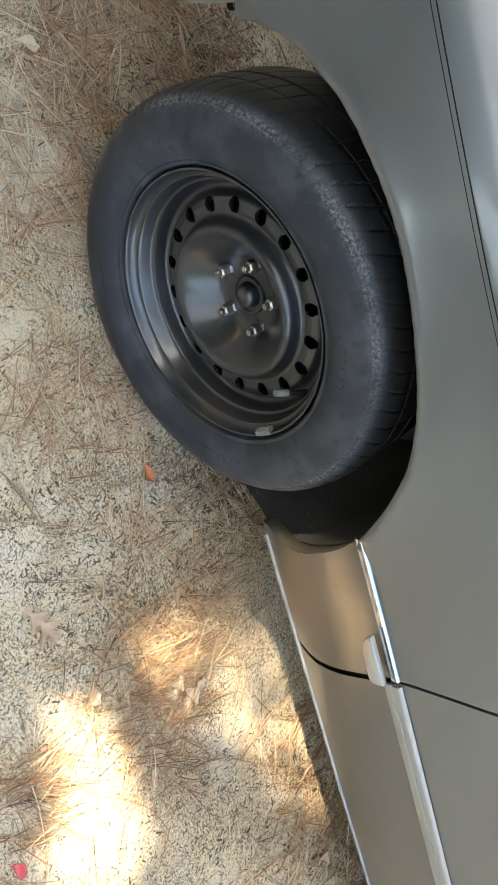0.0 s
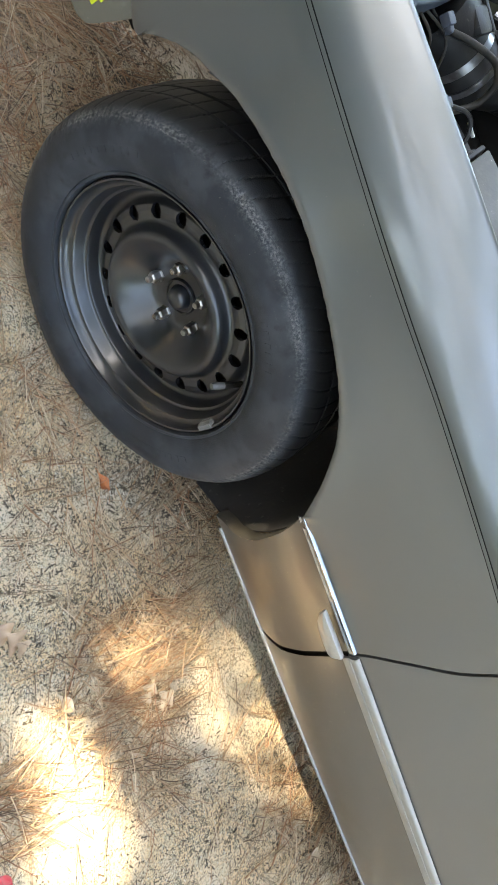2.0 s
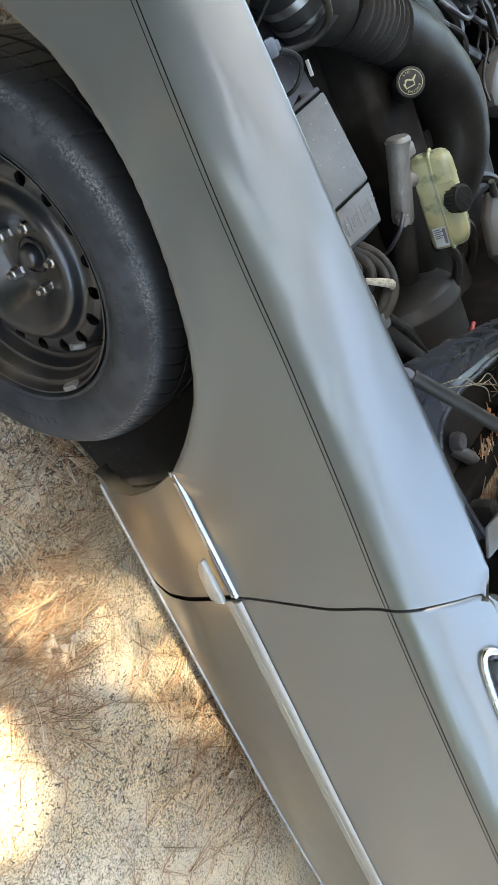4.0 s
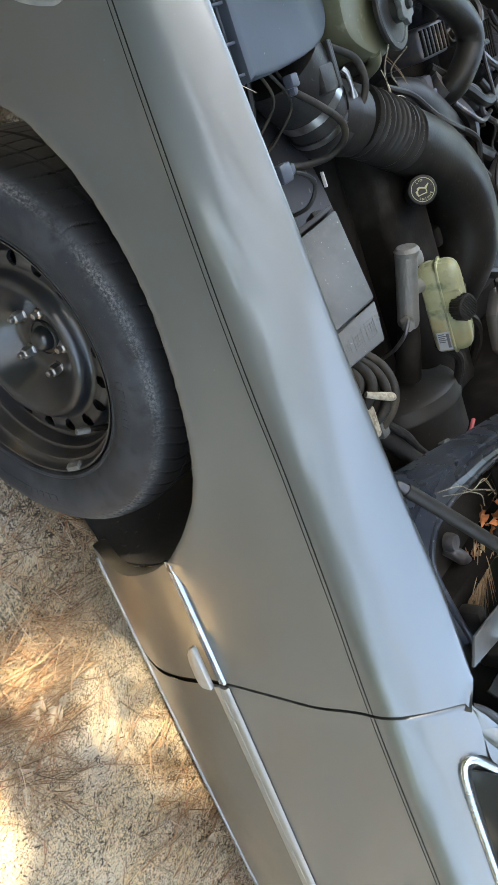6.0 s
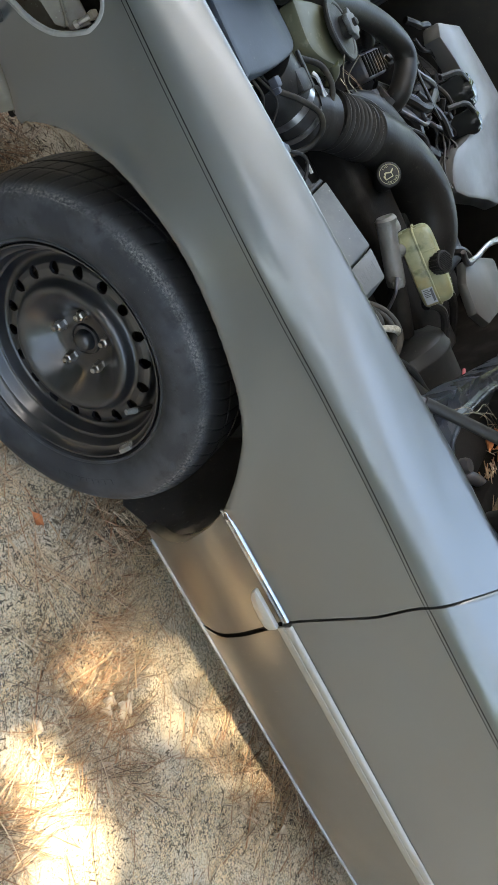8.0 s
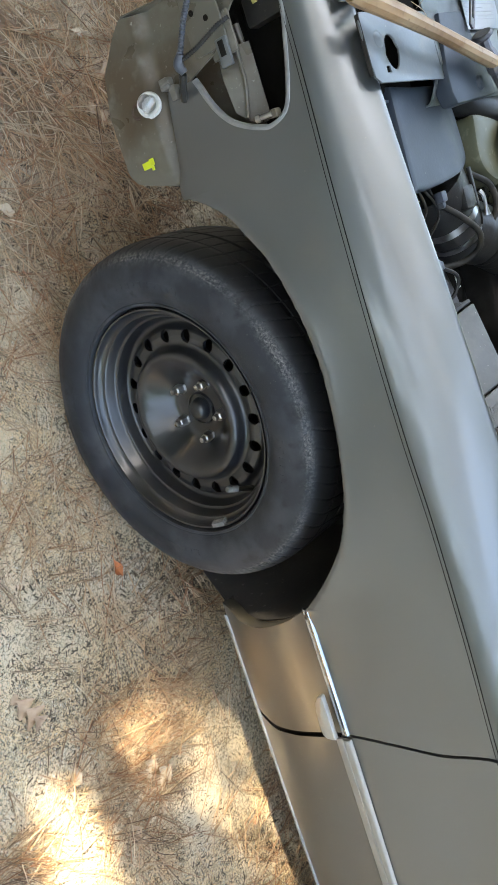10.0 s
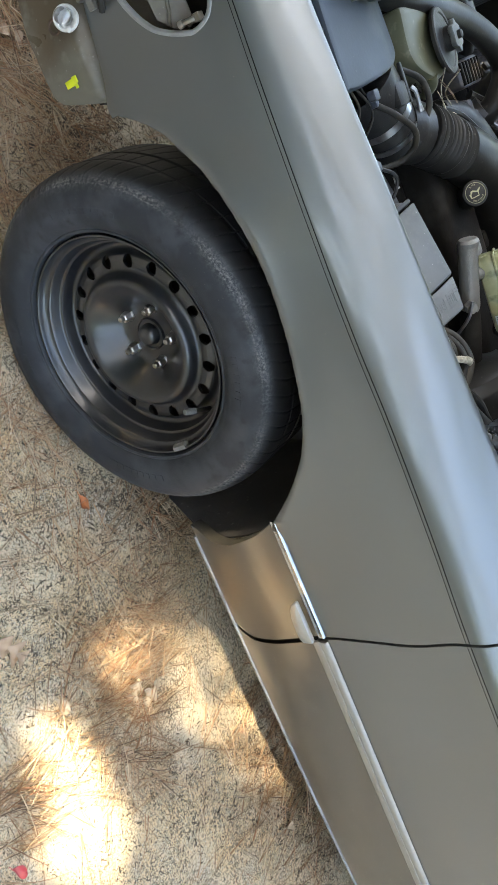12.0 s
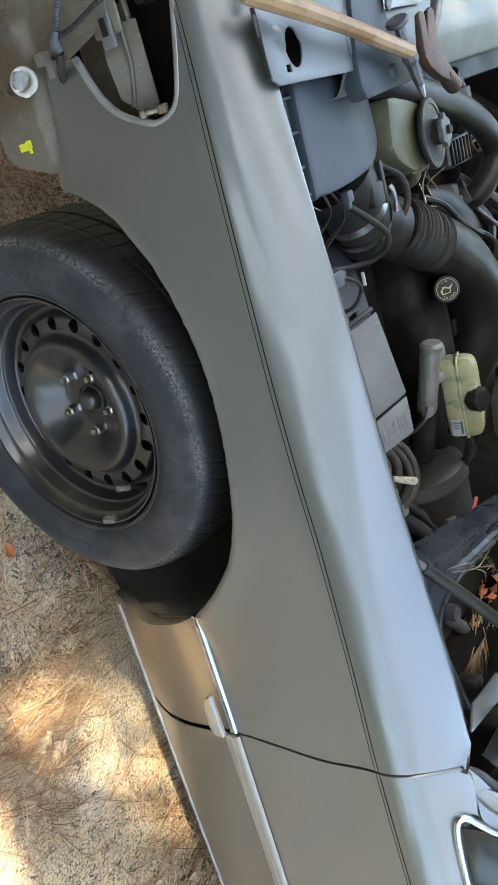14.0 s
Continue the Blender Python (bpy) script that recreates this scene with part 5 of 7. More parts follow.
def build_fuse_box():
    fb = new("fuse_box")
    fb.parent = car
    tagged(fb, "grey plastic fuse box with embossed lid")
    along, up = Vector((0.880, -0.324, 0.352)).normalized(), Vector((-0.454, -0.353, 0.818))
    across = up.cross(along).normalized()
    up = along.cross(across).normalized()
    tilt = Matrix.Translation((0.064, 0.155, 0.883)) @ Matrix((along, across, up)).transposed().to_4x4()
    part("lid", moved(slab([(-0.142, 0.0), (-0.002, 0.0), (0.041, -0.115), (-0.098, -0.115)], 0.060, 0.004), tilt), FUSE, fb)
    part("lid_end", moved(slab([(0.001, -0.001), (0.0588, -0.0113), (0.092, -0.115), (0.045, -0.115)], 0.058, 0.003), tilt @ pose(0, 0, -0.001)), FUSE, fb)
    part("front_hood", moved(joined(slab([(-0.152, -0.004), (-0.145, -0.002), (-0.102, -0.114), (-0.112, -0.114)], 0.045, 0.002), box((-0.150, -0.034, -0.030), (-0.138, -0.016, -0.004), 0.002)), tilt @ pose(0, 0, -0.003)), BLACK, fb, "dark front edge of the box")
    # embossed marks: three small outlines with strokes in them, and two short bars by the hinge line
    skew = tilt @ Matrix(((1, -0.40, 0, 0.0), (-0.10, 1, 0, 0.0), (0, 0, 1, 0), (0, 0, 0, 1)))
    for y in (-0.032, -0.056, -0.080):
        for x0, x1, y0, y1 in ((0.016, 0.0175, y, y + 0.018), (0.040, 0.0415, y, y + 0.018), (0.016, 0.0415, y, y + 0.0015), (0.016, 0.0415, y + 0.0165, y + 0.018), (0.021, 0.036, y + 0.005, y + 0.0065), (0.021, 0.036, y + 0.009, y + 0.0105), (0.021, 0.036, y + 0.013, y + 0.0145)):
            part("embossed_line", moved(box((x0, y0, -0.004), (x1, y1, -0.0004), 0), skew), FUSE, fb, smooth=False)
    for x in (0.012, 0.018, 0.024):
        part("embossed_line", moved(box((x, -0.010, -0.004), (x + 0.0025, -0.004, -0.0004), 0), skew), FUSE, fb, smooth=False)
    part("base", box((-0.07, 0.055, 0.62), (0.14, 0.225, 0.75), 0.008), BLACK, fb)
    # wiring behind it
    wl = new("wiring_loom")
    wl.parent = car
    tagged(wl, "black wiring loom bound with cream tape")
    for pts, r in (([(0.150, 0.165, 0.79), (0.178, 0.176, 0.825), (0.210, 0.160, 0.850), (0.240, 0.130, 0.845), (0.26, 0.10, 0.80)], 0.0085),
                   ([(0.152, 0.195, 0.79), (0.190, 0.202, 0.828), (0.228, 0.178, 0.850), (0.258, 0.140, 0.840), (0.27, 0.11, 0.80)], 0.0085),
                   ([(0.140, 0.130, 0.80), (0.165, 0.140, 0.835), (0.192, 0.126, 0.850), (0.225, 0.095, 0.83)], 0.009),
                   ([(0.130, 0.105, 0.80), (0.158, 0.110, 0.840), (0.180, 0.098, 0.845), (0.21, 0.07, 0.81)], 0.0075)):
        part("cable", tube(pts, r, 10, 12), LOOM, wl)
    part("tape_band", tube([(0.186, 0.100, 0.856), (0.198, 0.118, 0.866), (0.212, 0.142, 0.868), (0.226, 0.166, 0.854)], [0.0045, 0.0060, 0.0068, 0.0050], 6, 10), TAPE, wl, "frayed cream cloth tape")
    part("white_plug", joined(box((0.212, 0.080, 0.825), (0.262, 0.122, 0.850), 0.006), box((0.235, 0.100, 0.81), (0.270, 0.135, 0.842), 0.006)), TAPE, wl, "pale taped wire plug")
    part("grey_plug", box((0.250, 0.128, 0.815), (0.278, 0.150, 0.845), 0.005), FUSE, wl)
    part("thick_cable", tube([(0.262, 0.14, 0.81), (0.305, 0.180, 0.810), (0.37, 0.235, 0.805), (0.435, 0.30, 0.79), (0.50, 0.37, 0.74)], [0.016, 0.016, 0.015, 0.014, 0.013], 8, 14), HOSE, wl)
    part("thin_cable", tube([(0.27, 0.165, 0.83), (0.32, 0.215, 0.825), (0.38, 0.275, 0.80), (0.43, 0.33, 0.78)], 0.007, 8, 10), HOSE, wl)
    part("connector", joined(box((0.415, 0.350, 0.785), (0.455, 0.410, 0.803), 0.004), box((0.425, 0.335, 0.792), (0.442, 0.425, 0.800), 0.003)), FUSE, wl, "grey connector clip")
    part("red_wire", tube([(0.45, 0.420, 0.795), (0.455, 0.45, 0.80), (0.45, 0.50, 0.79)], 0.004, 6, 8), PINK, wl)
    # sensor plug ahead of the fuse box
    part("sensor_plug", joined(box((-0.150, 0.108, 0.815), (-0.124, 0.134, 0.832), 0.004), box((-0.145, 0.131, 0.818), (-0.130, 0.146, 0.829), 0.003)), WIRE_BLUE, wl, "pale blue plug")
    part("sensor_wire", tube([(-0.134, 0.142, 0.824), (-0.117, 0.166, 0.832), (-0.099, 0.175, 0.828), (-0.077, 0.165, 0.810), (-0.07, 0.155, 0.76)], 0.0032, 8, 8), BLACK, wl)
    for a, b, r in (((-0.27, 0.14, 0.78), (-0.14, 0.11, 0.74), 0.006), ((-0.26, 0.17, 0.78), (-0.15, 0.15, 0.72), 0.005), ((-0.25, 0.11, 0.77), (-0.12, 0.09, 0.74), 0.005)):
        part("thin_pipe", tube([a, (Vector(a) + Vector(b)) / 2 + Vector((0, 0.012, 0.012)), b], r, 6, 8), HOSE, wl)
    part("white_tab", box((-0.100, 0.300, 0.758), (-0.076, 0.303, 0.764), 0.001), WHITE, wl, "small white tab")


build_fuse_box()


def build_brakes():
    br = new("brake_master")
    br.parent = car
    tagged(br, "brake master cylinder with its reservoir and booster")
    part("cylinder", joined(tube([(0.052, 0.378, 0.824), (0.060, 0.378, 0.822), (0.100, 0.378, 0.811), (0.172, 0.380, 0.791), (0.182, 0.380, 0.788)], [0.0175, 0.0195, 0.0185, 0.0190, 0.0150], 6, 20),
                            tube([(0.046, 0.378, 0.826), (0.052, 0.378, 0.825), (0.060, 0.378, 0.823)], [0.017, 0.0215, 0.0195], 3, 20),
                            box((0.062, 0.385, 0.815), (0.086, 0.412, 0.835), 0.006),
                            tube([(0.118, 0.385, 0.806), (0.120, 0.400, 0.815), (0.122, 0.415, 0.820)], [0.015, 0.014, 0.016], 4, 14),
                            tube([(0.168, 0.362, 0.797), (0.170, 0.350, 0.806), (0.171, 0.345, 0.810)], [0.011, 0.013, 0.011], 4, 6)), ALLOY, br, "dusty cast brake cylinder").location = (0.014, 0.0, -0.004)
    part("neck", tube([(0.175, 0.380, 0.789), (0.22, 0.385, 0.775), (0.30, 0.395, 0.745)], [0.016, 0.020, 0.024], 5, 18), DARK, br, "greasy rear of the cylinder")
    part("brake_pipe", tube([(0.171, 0.345, 0.810), (0.195, 0.335, 0.800), (0.225, 0.345, 0.765), (0.25, 0.37, 0.72)], 0.0035, 8, 8), GUNMETAL, br)
    rs = new("reservoir")
    rs.parent = car
    tagged(rs, "yellowed brake fluid reservoir with black cap")
    tilt = Matrix.Translation((0.184, 0.424, 0.809)) @ pose(0, 0, 0, -14, 3, 4) @ Matrix.Diagonal((1.0, 0.68, 0.80, 1))
    outline = [(-0.082, -0.022), (-0.070, -0.036), (-0.035, -0.040), (0.055, -0.038), (0.082, -0.030), (0.090, -0.008), (0.088, 0.022), (0.070, 0.036), (-0.030, 0.040), (-0.066, 0.036), (-0.082, 0.020)]
    outline = [(p.x, p.y) for p in spline([(x, y, 0) for x, y in outline + outline[:1]], 5)[:-1]]
    inner = [(x * 0.95, y * 0.92) for x, y in outline]
    part("lower_half", moved(slab(inner, 0.042, 0.010), tilt @ pose(0, 0, 0.038)), RESERVOIR, rs)
    shell, rows = bmesh.new(), []
    for f, h in ((1.0, 0.036), (1.0, 0.052), (0.985, 0.060), (0.95, 0.067), (0.88, 0.0725), (0.78, 0.0755), (0.55, 0.0765), (0.2, 0.0770)):
        rows.append([shell.verts.new((x * f, y * f, h)) for x, y in inner])
    for p, q in zip(rows, rows[1:]):
        for k in range(len(p)):
            shell.faces.new((p[k], p[(k + 1) % len(p)], q[(k + 1) % len(p)], q[k]))
    shell.faces.new(rows[-1])
    part("upper_half", moved(shell, tilt), RESERVOIR, rs)
    part("seam", moved(slab(outline, 0.006, 0.002), tilt @ pose(0, 0, 0.040)), RESERVOIR, rs)
    for x in (-0.03,):
        part("moulded_rib", moved(box((x - 0.002, -0.0372, 0.042), (x + 0.002, 0.0375, 0.0752), 0.001), tilt), RESERVOIR, rs)
    seat = Matrix.Translation((0.190, 0.416, 0.882)) @ pose(0, 0, 0, 18, 0, 0) @ Matrix.Scale(0.94, 4) @ pose(0, 0, -0.104)
    cap = turned([(0.0185, 0.070), (0.0185, 0.078), (0.0225, 0.079), (0.0235, 0.100), (0.0225, 0.1035), (0.019, 0.1045), (0.0001, 0.1048)], "Z", 40)
    part("cap", moved(cap, seat), BLACK, rs, "ribbed black screw cap")
    for k in range(20):
        a = 2 * math.pi * k / 20
        part("grip", moved(box((-0.0012, 0.0225, 0.080), (0.0012, 0.0248, 0.101), 0), seat @ Matrix.Rotation(a, 4, "Z")), BLACK, rs, smooth=False)
    for k in range(-4, 5):
        w = math.sqrt(max(0, 0.0185 ** 2 - (k * 0.0042) ** 2))
        part("ridge", moved(box((-w, k * 0.0042 - 0.0009, 0.104), (w, k * 0.0042 + 0.0009, 0.1062), 0), seat @ pose(0, 0, 0, 0, 0, 35)), BLACK, rs, smooth=False)
    lab = moved(box((0.040, -0.0395, 0.006), (0.074, -0.0388, 0.034), 0), tilt)
    part("label", lab, LABEL, rs, "small white printed label", smooth=False)
    for k in range(5):
        part("print_bar", moved(box((0.043 + 0.0036 * k, -0.0402, 0.009), (0.0447 + 0.0036 * k, -0.0396, 0.022 + 0.004 * (k % 2)), 0), tilt), INK, rs, smooth=False)
    part("print_block", moved(box((0.043, -0.0402, 0.026), (0.070, -0.0396, 0.032), 0), tilt), INK, rs, smooth=False)
    booster = turned([(0.0001, 0.0), (0.035, 0.002), (0.050, 0.010), (0.105, 0.022), (0.118, 0.034), (0.121, 0.05), (0.124, 0.056), (0.124, 0.062), (0.120, 0.068), (0.120, 0.13), (0.10, 0.15), (0.0001, 0.15)], "X", 56)
    part("booster", shifted(booster, (0.305, 0.415, 0.690)), BLACK, br, "round black brake booster")
    part("booster_label", box((0.375, 0.510, 0.765), (0.402, 0.520, 0.770), 0.001), LABEL, br, "small pale label")
    part("vacuum_hose", tube([(0.272, 0.455, 0.79), (0.276, 0.50, 0.80), (0.262, 0.56, 0.79), (0.22, 0.62, 0.77)], 0.012, 10, 12), HOSE, br, "black vacuum hose")
    part("side_hose", tube([(0.255, 0.425, 0.805), (0.30, 0.462, 0.815), (0.36, 0.468, 0.79), (0.42, 0.455, 0.74)], 0.009, 10, 10), HOSE, br)


build_brakes()


def build_cowl():
    cw = new("cowl")
    cw.parent = car
    tagged(cw, "dark blue-grey cowl with pine needles caught in it")
    # raised rim that sweeps from the bay to the fender corner, with a deep pocket behind it
    outer = spline([(0.49, 0.62, 0.882), (0.424, 0.382, 0.885), (0.400, 0.301, 0.886), (0.379, 0.219, 0.886), (0.360, 0.143, 0.885), (0.352, 0.095, 0.884), (0.368, 0.064, 0.882), (0.42, 0.050, 0.880), (0.50, 0.052, 0.882), (0.58, 0.064, 0.886), (0.66, 0.085, 0.890)], 6)
    inner = spline([(0.53, 0.62, 0.876), (0.461, 0.380, 0.880), (0.443, 0.281, 0.881), (0.431, 0.208, 0.881), (0.432, 0.169, 0.881), (0.438, 0.131, 0.880), (0.452, 0.109, 0.880), (0.474, 0.094, 0.880), (0.51, 0.094, 0.881), (0.58, 0.106, 0.884), (0.66, 0.124, 0.888)], 6)
    bm = bmesh.new()
    rows = []
    for a, b in zip(outer, inner):
        d = b - a
        rows.append([bm.verts.new(p) for p in (a - d * 0.12 - Vector((0, 0, 0.07)), a - d * 0.08 - Vector((0, 0, 0.012)), a, a + d * 0.15 - Vector((0, 0, 0.002)), a + d * 0.45 - Vector((0, 0, 0.010)), a + d * 0.75 - Vector((0, 0, 0.008)), a + d * 0.92, b + Vector((0, 0, 0.003)), b + d * 0.06, b + d * 0.12 - Vector((0, 0, 0.06)))])
    for p, q in zip(rows, rows[1:]):
        for i in range(len(p) - 1):
            bm.faces.new((p[i], q[i], q[i + 1], p[i + 1]))
    thicken(bm, 0.003)
    part("rim_channel", bm, COWL, cw, "glossy dark blue-grey channel")
    part("rim_bead", tube([p + Vector((0, 0, 0.002)) for p in inner[::3]], 0.0055, 4, 10), COWL, cw, "rolled bead of the channel")
    part("pocket_floor", shifted(slab([(0.385, 0.09), (0.50, 0.54), (0.50, 1.56), (1.0, 1.56), (1.0, 0.09)], 0.015, 0.004), (0, 0, 0.815)), BLACK, cw)
    part("ledge", joined(box((0.29, 0.06, 0.78), (0.40, 0.14, 0.835), 0.014, 3)), BLACK, cw)
    part("corner_closure", box((0.50, 0.035, 0.76), (0.86, 0.13, 0.80), 0.006), BLACK, cw)
    for k in range(12):
        part("slat", box((0.515 + 0.012 * k, 0.44, 0.868 + 0.002 * k), (0.521 + 0.012 * k, 0.75, 0.876 + 0.002 * k), 0.001), BLACK, cw)
    part("grille_frame", joined(box((0.495, 0.40, 0.855), (0.51, 1.50, 0.878), 0.004), box((0.66, 0.36, 0.868), (0.70, 1.50, 0.897), 0.006), box((0.50, 0.40, 0.85), (0.68, 0.435, 0.885), 0.006)), BLACK, cw)
    part("hinge", joined(tube([(0.56, 0.235, 0.815), (0.585, 0.25, 0.832), (0.61, 0.262, 0.838)], [0.011, 0.013, 0.011], 5, 16)), GUNMETAL, cw, "grey drain elbow")
    part("hinge_bolt", shifted(turned([(0.0001, 0.020), (0.014, 0.018), (0.017, 0.010), (0.017, 0.0)], "Z", 20), (0.545, 0.235, 0.825)), GUNMETAL, cw)
    for pts in ([(0.392, 0.160, 0.884), (0.415, 0.215, 0.892), (0.445, 0.250, 0.889), (0.480, 0.305, 0.892), (0.505, 0.33, 0.888)], [(0.405, 0.170, 0.886), (0.44, 0.24, 0.896), (0.455, 0.30, 0.890), (0.49, 0.32, 0.890)], [(0.43, 0.225, 0.890), (0.462, 0.262, 0.898), (0.50, 0.285, 0.886)]):
        part("pale_fibre", tube(pts, 0.0009, 8, 5), TAPE, cw, "loose pale fibre")
    # gas strut holding the hood
    st = new("hood_strut")
    st.parent = car
    tagged(st, "black gas strut holding the hood up")
    part("tube", tube([(0.322, 0.061, 0.900), (0.39, 0.097, 0.935), (0.46, 0.132, 0.971), (0.62, 0.213, 1.053)], 0.0105, 6, 18), BLACK, st)
    part("ball_end", tube([(0.306, 0.052, 0.892), (0.314, 0.057, 0.896), (0.324, 0.062, 0.901)], [0.0065, 0.0075, 0.0080], 3, 14), GUNMETAL, st, "steel ball end of the strut")
    # the raised hood
    hood = new("hood")
    hood.parent = car
    tagged(hood, "raised grey metallic hood")
    n = Vector((-math.cos(radians(45)), 0, math.sin(radians(45))))
    root = Vector((0.70, 0.0, 0.99))
    bm = bmesh.new()
    rows = []
    for k in range(21):
        f = k / 20
        rows.append([bm.verts.new(root + n * (1.25 * f) + Vector((0.03 * math.sin(math.pi * f) + 0.06 * (1 - (2 * j / 12 - 1) ** 2), 0.07 + 1.48 * j / 12 + (0.06 * f ** 3) * (1 if j < 6 else -1), 0))) for j in range(13)])
    for p, q in zip(rows, rows[1:]):
        for j in range(12):
            bm.faces.new((p[j], q[j], q[j + 1], p[j + 1]))
    thicken(bm, 0.02)
    part("hood_panel", bm, PAINT, hood)
    part("hinge_plate", shifted(slab([(0.600, 0.074), (0.618, 0.180), (0.668, 0.166), (0.640, 0.048)], 0.006, 0.002), (0, 0, 0.930)), PANEL, hood, "pale grey hinge plate")
    part("hinge_arm", joined(box((0.60, 0.125, 0.875), (0.70, 0.150, 0.915), 0.006), box((0.665, 0.125, 0.89), (0.715, 0.150, 1.03), 0.006)), BLACK, hood, "black hinge arm")


build_cowl()


def build_far_side():
    """Plain body beyond the bay and behind the door, to close the car."""
    bm = bmesh.new()
    rows = []
    for x in np.linspace(-0.88, 1.95, 40):
        zh, yh = smooth_table(HOOD_Z, x), smooth_table(HOOD_Y, x)
        rows.append([bm.verts.new((x, 1.59 - y, z)) for y, z in ((yh + 0.012, zh - 0.03), (yh, zh), (body_y(x, zh - 0.05), zh - 0.05), (body_y(x, 0.7), 0.7), (body_y(x, 0.45), 0.45), (body_y(x, 0.30), 0.30))])
    for p, q in zip(rows, rows[1:]):
        for i in range(5):
            bm.faces.new((p[i], q[i], q[i + 1], p[i + 1]))
    thicken(bm, 0.01)
    part("far_side", bm, PAINT, car, "grey metallic far side of the body")
    # windscreen, pillar and the front corner of the door glass
    pil = [(0.715, 0.010, 0.918), (0.765, 0.030, 0.952), (0.86, 0.070, 1.035), (0.98, 0.115, 1.13), (1.18, 0.18, 1.28), (1.36, 0.23, 1.36)]
    part("pillar", tube(pil, [0.010, 0.018, 0.022, 0.026, 0.028, 0.028], 8, 14), PAINT, car, "grey windscreen pillar")
    # painted corner of the door frame, from the door's top to the windscreen seal
    low = spline([(0.668, -0.002, 0.934), (0.70, 0.006, 0.936), (0.745, 0.006, 0.937), (0.80, 0.004, 0.946), (0.86, 0.036, 0.994)], 5)
    high = spline([(0.668, 0.001, 0.936), (0.70, 0.019, 0.943), (0.759, 0.046, 0.961), (0.83, 0.080, 1.02), (0.89, 0.106, 1.07)], 5)
    bm = sheet([[a, a.lerp(b, 0.4) + Vector((0, -0.002, 0.002)), a.lerp(b, 0.75) + Vector((0, -0.002, 0.002)), b] for a, b in zip(low, high)])
    part("door_frame_corner", bm, PAINT, car, "painted front corner of the door frame")
    ws = bmesh.new()
    ws.faces.new([ws.verts.new(p) for p in ((0.70, 0.06, 0.93), (1.36, 0.25, 1.36), (1.36, 1.41, 1.36), (0.66, 1.60, 0.93))])
    thicken(ws, 0.005)
    part("windscreen", ws, TINTED, car, "dark glass windscreen")
    part("windscreen_seal", tube([(0.672, 0.004, 0.936), (0.70, 0.022, 0.944), (0.759, 0.050, 0.962), (0.86, 0.096, 1.045), (0.98, 0.150, 1.135), (1.30, 0.24, 1.33)], [0.003, 0.006, 0.009, 0.009, 0.009, 0.009], 8, 10), BLACK, car, "black rubber windscreen seal")
    gl = bmesh.new()
    gl.faces.new([gl.verts.new(p) for p in ((0.772, -0.034, 0.921), (0.81, 0.000, 0.952), (0.98, 0.080, 1.09), (1.36, 0.205, 1.345), (1.95, 0.21, 1.36), (1.95, -0.055, 0.930), (1.2, -0.046, 0.920))])
    thicken(gl, 0.004)
    part("door_glass", gl, TINTED, car, "dark door window")
    frame_path = [(1.95, -0.066, 0.930), (1.4, -0.060, 0.923), (1.0, -0.050, 0.916), (0.86, -0.048, 0.914), (0.79, -0.046, 0.915), (0.763, -0.041, 0.917), (0.757, -0.033, 0.921), (0.765, -0.021, 0.929), (0.80, -0.002, 0.945), (0.86, 0.030, 0.99), (0.98, 0.080, 1.09), (1.36, 0.205, 1.355)]
    part("window_bead", tube(frame_path, 0.0070, 10, 14), CHROME, car, "bright window bead")
    inner = [(p[0] + 0.012, p[1] + 0.012, p[2] + 0.001) for p in frame_path]
    part("window_rubber", tube(inner, 0.0075, 10, 10), BLACK, car, "black window rubber")
    # roof, rear window, boot and rear quarters, lofted from cross-sections: x, side foot z, belt z, top z, half width at the top
    shell = bmesh.new()
    rows = []
    for x, foot, belt, top, half in ((1.34, 0.95, 0.955, 1.37, 0.56), (1.95, 0.95, 0.955, 1.41, 0.58), (1.96, 0.27, 0.955, 1.41, 0.58), (2.30, 0.27, 0.95, 1.40, 0.58), (2.40, 0.45, 0.95, 1.39, 0.57), (2.50, 0.62, 0.945, 1.37, 0.57), (2.62, 0.70, 0.94, 1.32, 0.56),
                                     (2.82, 0.70, 0.935, 1.20, 0.58), (3.00, 0.58, 0.93, 1.06, 0.62), (3.10, 0.36, 0.925, 1.00, 0.66), (3.30, 0.30, 0.915, 0.985, 0.68), (3.65, 0.34, 0.90, 0.965, 0.68), (3.85, 0.45, 0.86, 0.92, 0.62), (3.90, 0.50, 0.70, 0.72, 0.58)):
        mid, wide = 0.795, 0.885 if x < 3.6 else 0.85 - 0.3 * (x - 3.6)
        half_ring = [(wide - 0.03, foot), (wide, (foot + belt) / 2), (wide - 0.02, belt - 0.05), (wide - 0.07, belt), (half + 0.02, top - 0.03), (half - 0.10, top), (0.0, top + 0.015)]
        ring = [(x, mid - w, z) for w, z in half_ring] + [(x, mid + w, z) for w, z in reversed(half_ring[:-1])]
        rows.append([shell.verts.new(p) for p in ring])
    for p, q in zip(rows, rows[1:]):
        for i in range(len(p) - 1):
            shell.faces.new((p[i], q[i], q[i + 1], p[i + 1]))
    thicken(shell, 0.01)
    part("rear_body", shell, PAINT, car, "grey metallic roof and rear body", angle=50)
    part("floor_pan", box((0.62, 0.02, 0.26), (3.80, 1.57, 0.30), 0.01), DARK, car, "dark underside of the cabin")


build_far_side()


